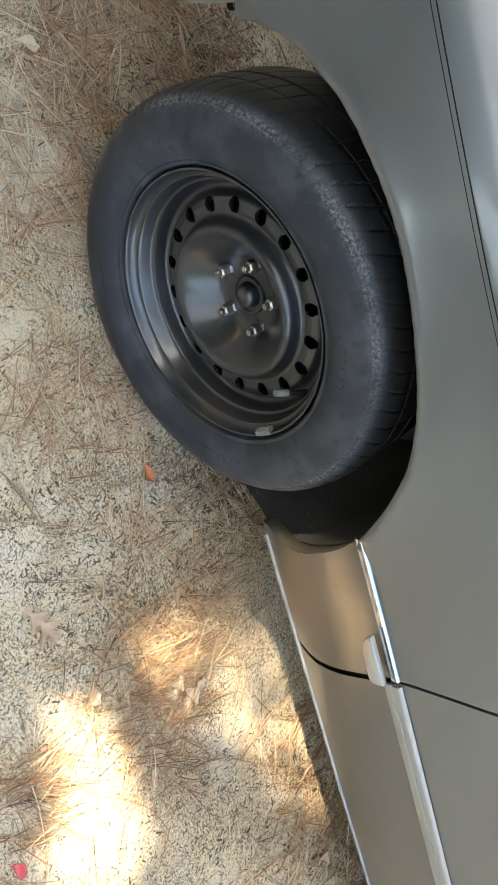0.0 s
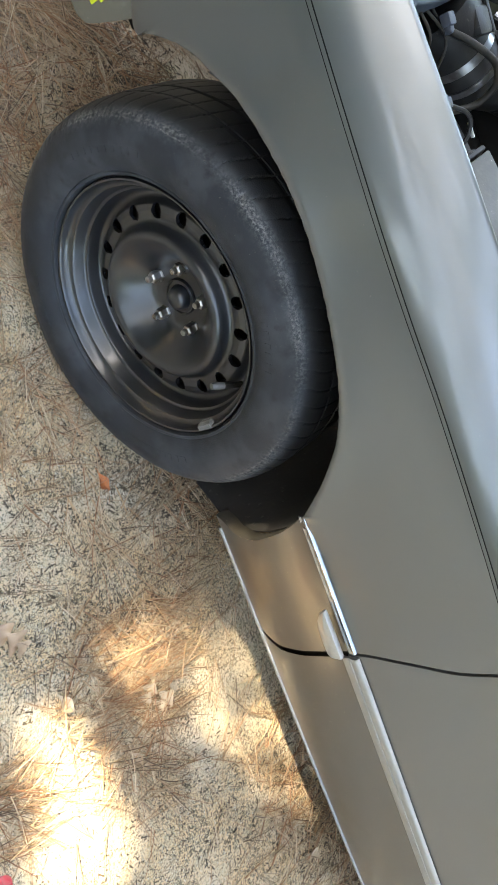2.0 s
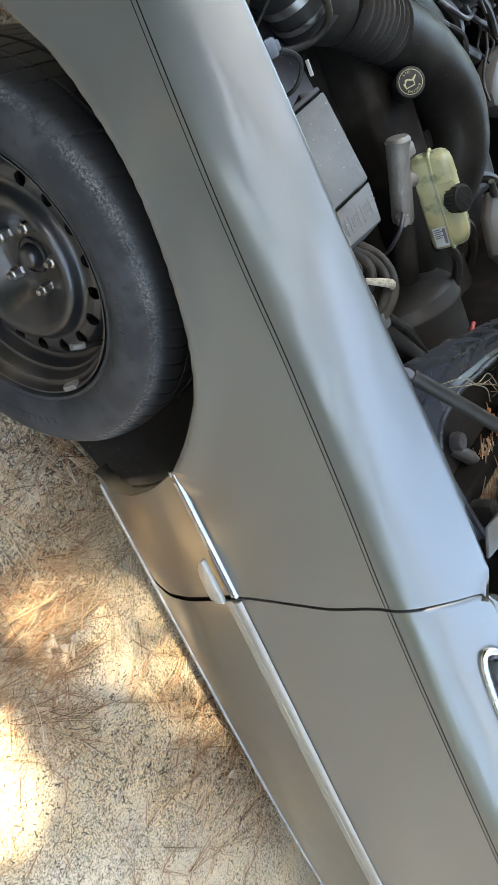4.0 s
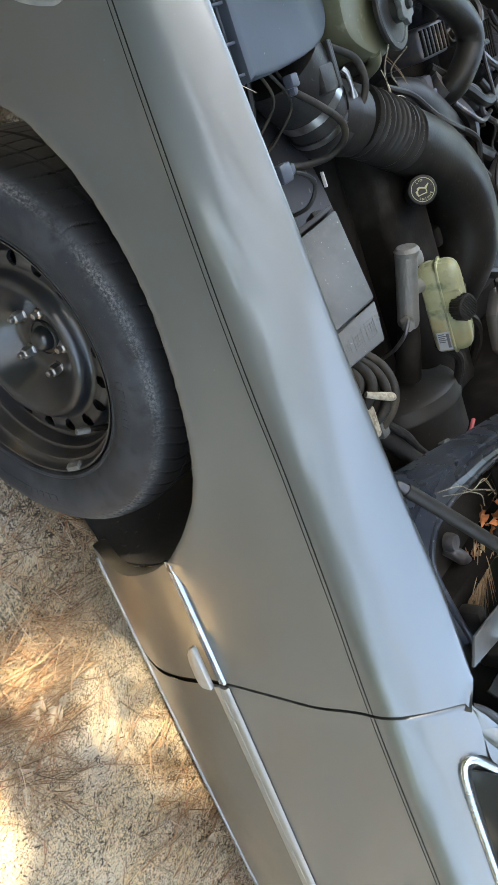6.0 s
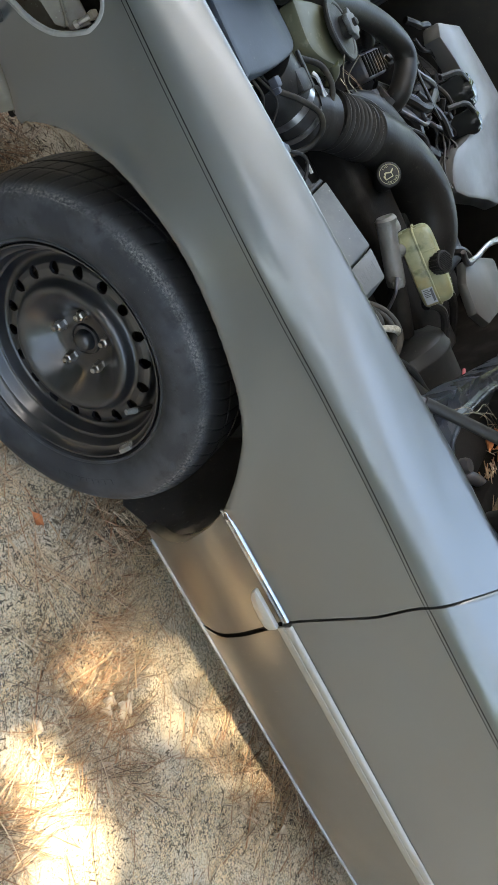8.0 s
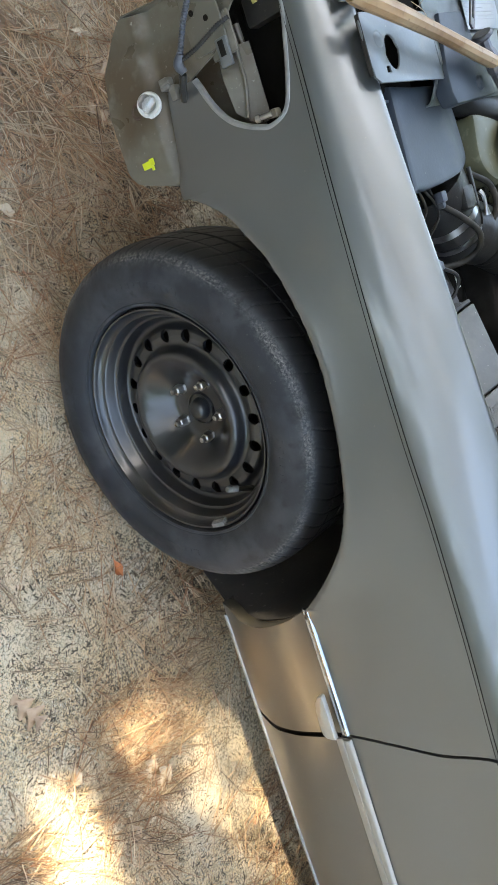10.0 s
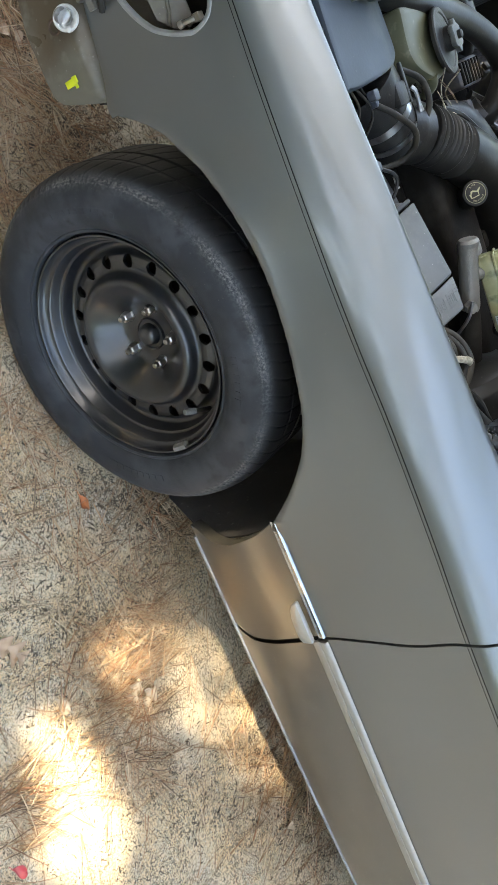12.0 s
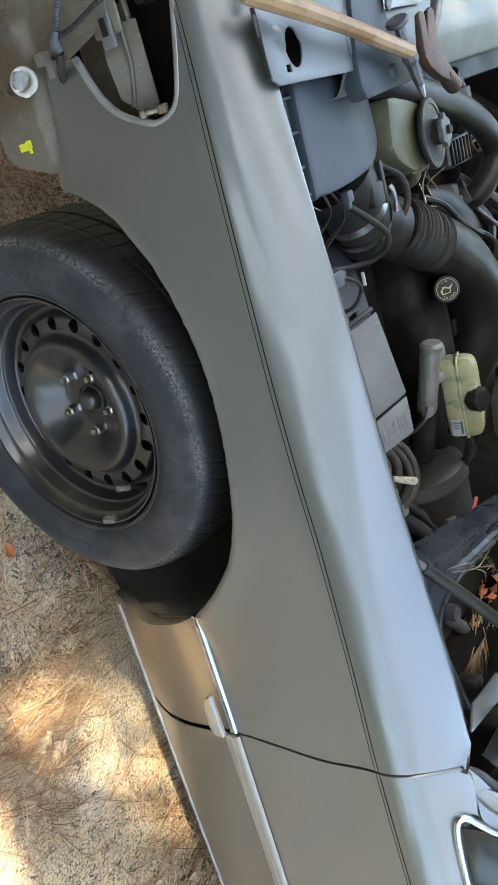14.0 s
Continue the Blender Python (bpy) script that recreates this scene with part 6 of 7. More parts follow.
# ---- the stripped front end ----
def build_front():
    sh = new("bumper_shield")
    sh.parent = car
    tagged(sh, "olive-grey plastic shield behind the missing bumper")
    foot = [(-0.655, 0.500), (-0.640, 0.478), (-0.605, 0.446), (-0.530, 0.428), (-0.430, 0.432), (-0.412, 0.446), (-0.384, 0.535)]
    head = [(-0.655, 0.510), (-0.650, 0.628), (-0.640, 0.690), (-0.600, 0.712), (-0.545, 0.668), (-0.520, 0.590), (-0.480, 0.562), (-0.400, 0.552), (-0.384, 0.545)]

    def shield_y(x, z):
        step = min(1.0, max(0.0, (z - 0.522) / 0.026))
        fold = min(1.0, max(0.0, (-0.590 - x) / 0.018))
        return -0.071 + 0.06 * max(0.0, -0.46 - x) + 0.075 * max(0.0, z - 0.60) + 0.020 * step * step * (3 - 2 * step) + 0.008 * fold
    bm, rows = bmesh.new(), []
    for x in np.linspace(-0.655, -0.384, 46):
        a, b = lerp_table(foot, x), lerp_table(head, x)
        rows.append([bm.verts.new((x, shield_y(x, z), z)) for z in np.linspace(a, b, 40)])
    for p, q in zip(rows, rows[1:]):
        for i in range(39):
            bm.faces.new((p[i], q[i], q[i + 1], p[i + 1]))
    thicken(bm, 0.003)
    part("shield", bm, SHIELD, sh, angle=40)
    # near-black sheet that stands for the shade behind the shield
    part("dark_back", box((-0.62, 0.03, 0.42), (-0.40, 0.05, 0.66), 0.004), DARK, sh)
    # side lamp bulb in its white holder
    bl = new("bulb_holder")
    bl.parent = car
    tagged(bl, "clear bulb in a white holder")
    face = Matrix.Translation((-0.514, -0.076, 0.531)) @ Vector((-0.05, -0.85, 0.52)).to_track_quat("Z", "Y").to_matrix().to_4x4()
    part("collar", moved(turned([(0.0001, -0.006), (0.018, -0.006), (0.0215, -0.003), (0.0225, 0.004), (0.0205, 0.0075), (0.0165, 0.006), (0.0155, -0.001), (0.0001, -0.001)], "Z", 40), face @ Matrix.Scale(0.88, 4)), WHITE, bl)
    part("bulb", moved(turned([(0.0085, 0.0), (0.0095, 0.006), (0.0105, 0.013), (0.0098, 0.020), (0.0072, 0.025), (0.003, 0.0275), (0.0001, 0.028)], "Z", 28), face @ Matrix.Scale(1.22, 4)), GLASS, bl, "clear glass bulb")
    part("bulb_base", moved(turned([(0.0001, 0.008), (0.004, 0.008), (0.0045, 0.0), (0.0075, 0.0)], "Z", 16), face), STEEL, bl)
    part("bayonet", moved(box((0.015, -0.004, 0.002), (0.021, 0.004, 0.009), 0.001), face), WHITE, bl)
    part("socket_tail", joined(box((-0.542, -0.066, 0.553), (-0.524, -0.050, 0.571), 0.002), box((-0.528, -0.062, 0.566), (-0.506, -0.048, 0.579), 0.002), box((-0.536, -0.069, 0.558), (-0.530, -0.064, 0.576), 0.001)), ALLOY, bl, "dusty socket clip")
    part("rust_ring", moved(turned([(0.0075, 0.0), (0.0100, 0.0012), (0.0125, 0.0), (0.0100, -0.0012)], "Z", 24, closed=True), Matrix.Translation((-0.514, -0.073, 0.497)) @ Vector((0, -1, 0.1)).to_track_quat("Z", "Y").to_matrix().to_4x4()), RUST, bl, "rust-brown ring")
    part("yellow_tab", joined(box((-0.440, -0.0735, 0.470), (-0.429, -0.0710, 0.488), 0.0005), box((-0.442, -0.0745, 0.488), (-0.431, -0.0725, 0.498), 0.0005), box((-0.431, -0.0740, 0.489), (-0.424, -0.0715, 0.494), 0.0005)), YELLOW, sh, "bright yellow paper tab")
    part("black_foot", tube([(-0.404, -0.02, 0.50), (-0.394, -0.022, 0.497), (-0.388, -0.022, 0.495)], 0.009, 3, 12), BLACK, sh)
    # headlight pocket
    hp = new("headlight_pocket")
    hp.parent = car
    tagged(hp, "empty headlight pocket with bare brackets")
    # near-black sheets put in for the pocket's deep shade
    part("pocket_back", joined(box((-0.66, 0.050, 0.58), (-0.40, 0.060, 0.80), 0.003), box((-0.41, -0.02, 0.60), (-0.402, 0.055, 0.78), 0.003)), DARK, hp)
    part("inner_panel", tube([(-0.60, -0.030, 0.690), (-0.56, -0.022, 0.683), (-0.50, -0.018, 0.680), (-0.46, -0.020, 0.672), (-0.44, -0.030, 0.672)], 0.003, 8, 12), SHIELD, hp)
    shelf = slab([(-0.545, 0.0), (-0.505, -0.004), (-0.455, 0.0), (-0.435, 0.02), (-0.43, 0.05), (-0.545, 0.05)], 0.004, 0.001)
    shelf.transform(Matrix.Translation((0, -0.028, 0.652)) @ pose(0, 0, 0, 55, 0, 0))
    part("lower_shelf", shelf, SHIELD, hp)
    part("upper_plate", box((-0.655, -0.022, 0.735), (-0.585, -0.016, 0.775), 0.003), SHIELD, hp, "bare grey bracket plate")
    part("slot_plate", box((-0.590, -0.040, 0.650), (-0.530, -0.034, 0.700), 0.003), SHIELD, hp, "bare grey bracket plate")
    part("front_plate", box((-0.640, -0.045, 0.620), (-0.545, -0.040, 0.690), 0.003), SHIELD, hp, "bare grey bracket plate")
    part("cross_panel", tube([(-0.655, -0.012, 0.700), (-0.640, -0.012, 0.735), (-0.632, -0.010, 0.775)], [0.016, 0.017, 0.016], 6, 14), SHIELD, hp, "dusty grey cross panel")
    # screw holes and slot: near-black pieces laid on for the shade inside
    for hx, hz in ((-0.606, 0.640), (-0.590, 0.664), (-0.626, 0.652)):
        part("screw_hole", shifted(turned([(0.0001, 0.0008), (0.0045, 0.0006), (0.0046, 0.0)], "Y", 14), (hx, -0.0452, hz)), DARK, hp)
    part("slot_tab", joined(box((-0.556, -0.048, 0.668), (-0.515, -0.042, 0.690), 0.002)), PANEL, hp)
    part("slot", box((-0.552, -0.0495, 0.674), (-0.530, -0.0475, 0.684), 0.0005), DARK, hp)
    part("yellow_strap", box((-0.602, -0.027, 0.737), (-0.578, -0.024, 0.746), 0.001), DULL_YELLOW, hp, "faded yellow tag")
    part("cross_arm", box((-0.600, -0.004, 0.700), (-0.556, 0.020, 0.775), 0.006), BLACK, hp)
    part("pocket_panel", joined(box((-0.57, 0.004, 0.57), (-0.405, 0.010, 0.676), 0.003), tube([(-0.575, 0.004, 0.676), (-0.50, 0.003, 0.680), (-0.43, 0.002, 0.682)], 0.005, 4, 8)), SHIELD, hp, "grey curved inner panel")
    part("bolt", joined(tube([(-0.428, -0.056, 0.716), (-0.428, -0.054, 0.722), (-0.428, -0.050, 0.732)], 0.0034, 3, 12), tube([(-0.428, -0.058, 0.709), (-0.428, -0.0575, 0.712), (-0.428, -0.0565, 0.716)], 0.0055, 2, 12)), STEEL, hp, "bright bolt")
    part("bolt_clip", box((-0.434, -0.050, 0.728), (-0.422, -0.036, 0.740), 0.002), SHIELD, hp)
    # split loom
    lm = new("front_loom")
    lm.parent = car
    tagged(lm, "blue-grey corrugated wire loom")
    part("loom", tube([(-0.630, -0.060, 0.748), (-0.634, -0.076, 0.715), (-0.618, -0.082, 0.680), (-0.594, -0.080, 0.653), (-0.565, -0.078, 0.631), (-0.546, -0.078, 0.618)], 0.0040, 8, 10, ribs=0.0010, rib_pitch=0.0042), WIRE_BLUE, lm)
    part("branch", tube([(-0.546, -0.078, 0.620), (-0.552, -0.074, 0.655), (-0.566, -0.066, 0.695), (-0.572, -0.055, 0.712)], 0.0030, 8, 10, ribs=0.0008, rib_pitch=0.004), BLACK, lm)
    part("wrap", tube([(-0.555, -0.079, 0.626), (-0.543, -0.079, 0.616), (-0.530, -0.074, 0.618)], [0.006, 0.0085, 0.006], 4, 12), WIRE_BLUE, lm)
    part("loom_end", tube([(-0.630, -0.058, 0.752), (-0.629, -0.052, 0.762), (-0.630, -0.046, 0.772)], [0.0055, 0.0060, 0.0045], 3, 10), TAPE, lm, "pale loom end")
    part("lamp_wire", tube([(-0.530, -0.074, 0.614), (-0.515, -0.066, 0.600), (-0.500, -0.055, 0.585)], 0.006, 5, 8), BLACK, lm)
    part("drain_hose", tube([(-0.80, -0.02, 0.60), (-0.72, -0.022, 0.608), (-0.665, -0.024, 0.598)], 0.014, 8, 14, ribs=0.004, rib_pitch=0.008), BLACK, car, "black corrugated hose")
    part("black_elbow", tube([(-0.80, -0.02, 0.66), (-0.73, -0.022, 0.655), (-0.69, -0.022, 0.64), (-0.66, -0.010, 0.645)], [0.024, 0.024, 0.022, 0.018], 8, 14), BLACK, car, "black moulded elbow")


build_front()


def build_corner_lamp():
    lamp = thing("corner_lamp", (-0.70, -0.055, 0.74), "orange corner lamp hanging loose at the front", "lamp")
    outline = [(-0.10, -0.062), (0.030, -0.058), (0.058, -0.004), (0.078, 0.044), (0.05, 0.062), (-0.10, 0.070)]
    inner = [(x * 0.965 - 0.001, y * 0.955) for x, y in outline]
    turn = Matrix(((1, 0, 0, 0), (0, 0, -1, 0), (0, 1, 0, 0), (0, 0, 0, 1)))
    part("housing", moved(slab(outline, 0.014, 0.004), turn), WHITE, lamp, "pale plastic housing")
    part("lens", moved(shifted(slab(inner, 0.012, 0.003), (0, 0, 0.005)), turn), ORANGE, lamp, "bright orange lens")


build_corner_lamp()


def build_radiator_support():
    rs = new("radiator_support")
    rs.parent = car
    tagged(rs, "grey painted radiator support panel")
    oval = [(-0.455 + 0.0 + 0.024 * math.cos(a) * (1 + 0.2 * math.cos(a)), 0.036 + 0.020 * math.sin(a) * (1.0 if math.cos(a) > 0 else 0.8)) for a in [2 * math.pi * k / 20 for k in range(20)]]
    square = [(-0.432, 0.010), (-0.423, 0.010), (-0.423, 0.021), (-0.432, 0.021)]
    plate = [(-0.505, -0.026), (-0.490, -0.034), (-0.418, -0.026), (-0.410, -0.012), (-0.404, 0.190), (-0.412, 0.205), (-0.505, 0.205)]
    part("end_plate", shifted(slab(plate, 0.004, 0.0015, [oval, square]), (-0.003, 0.031, 0.878)), PANEL, rs, "grey end plate with an oval hole")
    # near-black slab, the shade seen through the plate's holes
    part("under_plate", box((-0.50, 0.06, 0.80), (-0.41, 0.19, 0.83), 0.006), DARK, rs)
    part("dimple", shifted(turned([(0.0001, 0.003), (0.008, 0.0025), (0.012, 0.0)], "Z", 20), (-0.471, 0.037, 0.878)), PANEL, rs)
    part("plate_skirt", box((-0.505, -0.0005, 0.872), (-0.424, 0.0020, 0.8785), 0.0005), BLACK, rs, "dark folded edge of the plate")
    block = [(-0.503, 0.222), (-0.505, 0.300), (-0.405, 0.352), (-0.372, 0.362), (-0.366, 0.214), (-0.385, 0.204), (-0.420, 0.204)]
    part("latch_block", shifted(slab(block, 0.03, 0.004), (0, 0, 0.886)), AIRBOX, rs, "dark grey latch plate")
    part("block_stud", shifted(turned([(0.0001, 0.006), (0.010, 0.005), (0.013, 0.0)], "Z", 20), (-0.392, 0.305, 0.886)), AIRBOX, rs)
    # the long pressed panel, with a raised front ridge and a falling rear face
    bm = bmesh.new()
    rows = []
    for k in range(41):
        y = 0.20 + 1.30 * k / 40
        bow = 0.055 * (1 - ((y - 0.83) / 0.75) ** 2)
        rows.append([bm.verts.new(p) for p in ((-0.585 - bow * 0.6, y, 0.82), (-0.578 - bow * 0.6, y, 0.880), (-0.565 - bow * 0.5, y, 0.888), (-0.550 - bow * 0.5, y, 0.884), (-0.540 - bow * 0.4, y, 0.872), (-0.476, y, 0.872), (-0.468, y, 0.878),
                                               (-0.430, y, 0.880), (-0.424, y, 0.876), (-0.384, y, 0.852), (-0.378, y, 0.845), (-0.376, y, 0.80))])
    for p, q in zip(rows, rows[1:]):
        for i in range(len(p) - 1):
            bm.faces.new((p[i], q[i], q[i + 1], p[i + 1]))
    thicken(bm, 0.003)
    part("top_panel", bm, PANEL, rs, angle=40)
    part("ridge_bar", tube([(-0.522, -0.010, 0.884), (-0.538, 0.03, 0.888), (-0.556, 0.10, 0.892), (-0.575, 0.18, 0.892), (-0.592, 0.26, 0.892), (-0.606, 0.34, 0.892), (-0.622, 0.56, 0.892), (-0.628, 0.83, 0.892), (-0.618, 1.15, 0.890)], [0.006, 0.007, 0.008, 0.008, 0.008, 0.007, 0.006, 0.006, 0.006], 8, 12), PANEL, rs)
    part("bar_hook", tube([(-0.588, 0.165, 0.888), (-0.580, 0.170, 0.905), (-0.568, 0.178, 0.905), (-0.562, 0.180, 0.888)], 0.009, 6, 10), PANEL, rs)
    back = [(-0.640, 0.010), (-0.648, 0.40), (-0.560, 0.30), (-0.530, 0.06), (-0.530, 0.000), (-0.575, 0.000)]
    hole = [(-0.608, 0.118), (-0.608, 0.190), (-0.598, 0.198), (-0.580, 0.200), (-0.575, 0.190), (-0.575, 0.122), (-0.585, 0.114), (-0.600, 0.112)]
    part("front_panel", shifted(slab(back, 0.004, 0.0015, [hole]), (0, 0, 0.858)), PANEL, rs, "grey pressed front panel")
    part("stop_pad", joined(box((-0.596, 0.028, 0.858), (-0.566, 0.052, 0.866), 0.004), shifted(turned([(0.0001, 0.030), (0.010, 0.030), (0.018, 0.024), (0.019, 0.012), (0.012, 0.0)], "Z", 24), (-0.586, 0.058, 0.856))), FUSE, rs, "pale rubber hood stop")
    # near-black slab, the shade seen through the front panel's hole
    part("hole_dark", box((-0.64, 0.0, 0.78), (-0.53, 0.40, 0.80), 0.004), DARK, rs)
    part("release_cable", tube([(-0.560, 0.012, 0.865), (-0.600, 0.022, 0.872), (-0.628, 0.055, 0.875), (-0.630, 0.16, 0.878), (-0.634, 0.30, 0.880), (-0.650, 0.42, 0.880), (-0.63, 0.50, 0.876)], 0.0055, 10, 10), HOSE, rs, "black hood release cable")
    # printed stickers; the stepped cut-out and slot are near-black sheets standing for shade
    for x0, x1, y0, y1, z in ((-0.596, -0.478, 0.330, 0.460, 0.8765), (-0.615, -0.482, 0.720, 0.860, 0.8765)):
        part("sticker", box((x0, y0, z), (x1, y1, z + 0.001), 0), LABEL, rs, "pale printed sticker", smooth=False)
        for k in range(16):
            w = (y1 - y0) * (0.86 if k % 4 else 0.55)
            part("print_line", box((x0 + 0.008 + 0.0062 * k, y0 + 0.008, z + 0.001), (x0 + 0.0092 + 0.0062 * k, y0 + w, z + 0.0014), 0), FAINT, rs, smooth=False)
    part("stepped_hole", shifted(slab([(-0.545, 0.56), (-0.556, 0.59), (-0.556, 0.635), (-0.542, 0.635), (-0.542, 0.68), (-0.524, 0.68), (-0.524, 0.73), (-0.494, 0.73), (-0.494, 0.55)], 0.002, 0), (0, 0, 0.8755)), DARK, rs, "near-black sheet for a stepped cut-out", smooth=False)
    part("slot_hole", shifted(slab([(-0.535, 0.075), (-0.540, 0.12), (-0.522, 0.155), (-0.508, 0.15), (-0.506, 0.09), (-0.518, 0.07)], 0.002, 0), (0, 0, 0.8825)), DARK, rs, smooth=False)
    arm = slab([(-0.052, -0.009), (-0.046, -0.013), (-0.034, -0.012), (-0.030, -0.008), (0.050, -0.007), (0.055, 0.0), (0.050, 0.007), (-0.030, 0.008), (-0.034, 0.012), (-0.046, 0.013), (-0.052, 0.009)], 0.004, 0.001, [[(-0.006, -0.0025), (0.036, -0.0025), (0.036, 0.0025), (-0.006, 0.0025)]])
    part("latch_bar", moved(joined(arm, shifted(turned([(0.0001, 0.006), (0.005, 0.0055), (0.006, 0.0)], "Z", 12), (-0.040, 0, 0))), Matrix.Translation((-0.520, 0.334, 0.896)) @ pose(0, 0, 0, 0, 0, -31)), GUNMETAL, rs, "dark slotted hood latch arm")
    # dark grille parts ahead of the panel
    part("grille_shell", joined(box((-0.76, 0.10, 0.62), (-0.66, 1.45, 0.80), 0.02, 3), tube([(-0.70, 0.10, 0.82), (-0.72, 0.5, 0.85), (-0.72, 1.0, 0.85)], 0.03, 8, 10)), BLACK, car, "black plastic grille shell")
    part("radiator", box((-0.47, 0.22, 0.42), (-0.40, 1.45, 0.79), 0.01), DARK, car, "dark radiator behind the support")
    for pts in ([(-0.50, 0.50, 0.80), (-0.40, 0.55, 0.80), (-0.33, 0.62, 0.76)], [(-0.36, 0.70, 0.80), (-0.30, 0.76, 0.79), (-0.25, 0.84, 0.74)]):
        part("bay_hose", tube(pts, 0.016, 8, 12), HOSE, car, "black rubber hose")
    part("fan_shroud", joined(box((-0.40, 0.42, 0.55), (-0.34, 1.30, 0.80), 0.01), shifted(turned([(0.03, 0.0), (0.05, 0.0), (0.05, 0.05), (0.03, 0.05)], "X", 24), (-0.33, 0.70, 0.78))), BLACK, car, "black fan shroud")


build_radiator_support()


# ---- tools left on the radiator support ----
def build_hammer():
    h = thing("hammer", (-0.45, 0.12, 0.90), "wood-handled cross-peen hammer lying on the radiator support", "hammer")
    h.location = (0, 0, 0)
    bm = tube([(-0.517, -0.064, 0.914), (-0.511, -0.046, 0.915), (-0.488, 0.040, 0.917), (-0.460, 0.140, 0.918), (-0.430, 0.240, 0.918), (-0.412, 0.302, 0.918)], [0.0125, 0.0138, 0.0128, 0.0108, 0.0112, 0.0112], 8, 10)
    part("handle", bm, WOOD, h, "pale worn wooden handle")
    a, b = Vector((-0.457, 0.279, 0.918)), Vector((-0.346, 0.335, 0.912))
    part("head", joined(tube([a, a.lerp(b, 0.02), a.lerp(b, 0.05), a.lerp(b, 0.08)], [0.0150, 0.0172, 0.0172, 0.0120], 3, 20), tube([a.lerp(b, 0.07), a.lerp(b, 0.20), a.lerp(b, 0.28), a.lerp(b, 0.50), a.lerp(b, 0.56), a.lerp(b, 0.80), b], [0.0085, 0.0085, 0.0120, 0.0125, 0.0098, 0.0075, 0.0028], 4, 8)), GUNMETAL, h, "dark worn steel head with a chisel end")
    part("chisel_tip", tube([a.lerp(b, 0.84), a.lerp(b, 0.92), a.lerp(b, 1.01)], [0.0070, 0.0052, 0.0030], 3, 8), STEEL, h, "bare bright chisel tip")


build_hammer()


def build_claw_hammer():
    h = thing("claw_hammer", (0, 0, 0), "rusty claw hammer with a dark rubber grip", "hammer")
    part("grip", tube([(-0.620, 0.512, 0.926), (-0.600, 0.500, 0.926), (-0.545, 0.468, 0.924), (-0.494, 0.438, 0.922)], [0.0145, 0.0165, 0.0160, 0.0145], 8, 14), HOSE, h, "dark worn rubber grip")
    part("shaft", tube([(-0.498, 0.432, 0.922), (-0.455, 0.402, 0.922), (-0.400, 0.362, 0.920)], [0.0095, 0.0090, 0.0080], 6, 12), GUNMETAL, h, "bare grey steel shaft")
    # one forging: two flat claws with a narrow notch, a thick cheek curving down to the striking face
    outline = [(-0.457, 0.304), (-0.460, 0.317), (-0.456, 0.329), (-0.426, 0.334), (-0.459, 0.344), (-0.463, 0.357), (-0.459, 0.368), (-0.422, 0.374), (-0.393, 0.389), (-0.372, 0.410), (-0.358, 0.428), (-0.348, 0.420), (-0.356, 0.396), (-0.366, 0.367), (-0.382, 0.331), (-0.398, 0.313), (-0.425, 0.309)]
    outline = [(x, 0.362 + (y - 0.362) * 0.80 if y < 0.362 else y) for x, y in outline]
    head = slab(outline, 0.017, 0.0030)
    bmesh.ops.triangulate(head, faces=head.faces[:])
    for v in head.verts:
        f = min(1.0, max(0.0, (-0.395 - v.co.x) / 0.07))
        v.co.z = v.co.z * (1.0 - 0.6 * f) + 0.932 + 0.004 * f
    part("head", head, RUST, h, "rusty forged claw head", angle=30)
    part("striking_face", tube([(-0.366, 0.396, 0.923), (-0.357, 0.411, 0.922), (-0.348, 0.426, 0.921), (-0.346, 0.430, 0.921)], [0.0105, 0.0135, 0.0138, 0.0118], 3, 18), RUST, h, "round worn striking face")


build_claw_hammer()


def build_screwdriver():
    s = thing("screwdriver", (0, 0, 0), "stubby white and black handled screwdriver lying across the ridge", "screwdriver")
    a, b = Vector((-0.553, 0.108, 0.912)), Vector((-0.527, 0.292, 0.898))
    part("pommel", tube([a, a.lerp(b, 0.02), a.lerp(b, 0.09), a.lerp(b, 0.18), a.lerp(b, 0.22)], [0.005, 0.0105, 0.0135, 0.0122, 0.010], 5, 18), WHITE, s, "white rounded handle end")
    part("grip", tube([a.lerp(b, 0.20), a.lerp(b, 0.30), a.lerp(b, 0.46)], [0.0125, 0.0145, 0.013], 6, 16), BLACK, s, "black handle sleeve")
    part("print_bar", tube([a.lerp(b, 0.26) + Vector((0.010, 0, 0.0085)), a.lerp(b, 0.33) + Vector((0.010, 0, 0.0095)), a.lerp(b, 0.41) + Vector((0.010, 0, 0.009))], 0.0035, 4, 8), WHITE, s)
    part("collar", tube([a.lerp(b, 0.45), a.lerp(b, 0.50), a.lerp(b, 0.58), a.lerp(b, 0.62)], [0.012, 0.0148, 0.0138, 0.008], 5, 18), WHITE, s, "white collar")
    part("blade", tube([a.lerp(b, 0.60), a.lerp(b, 0.8), b], 0.0050, 4, 12), CHROME, s, "bright steel shaft")


build_screwdriver()


# ---- the tree that shades the car ----
TREE = (-7.2, -5.0, 0.0)


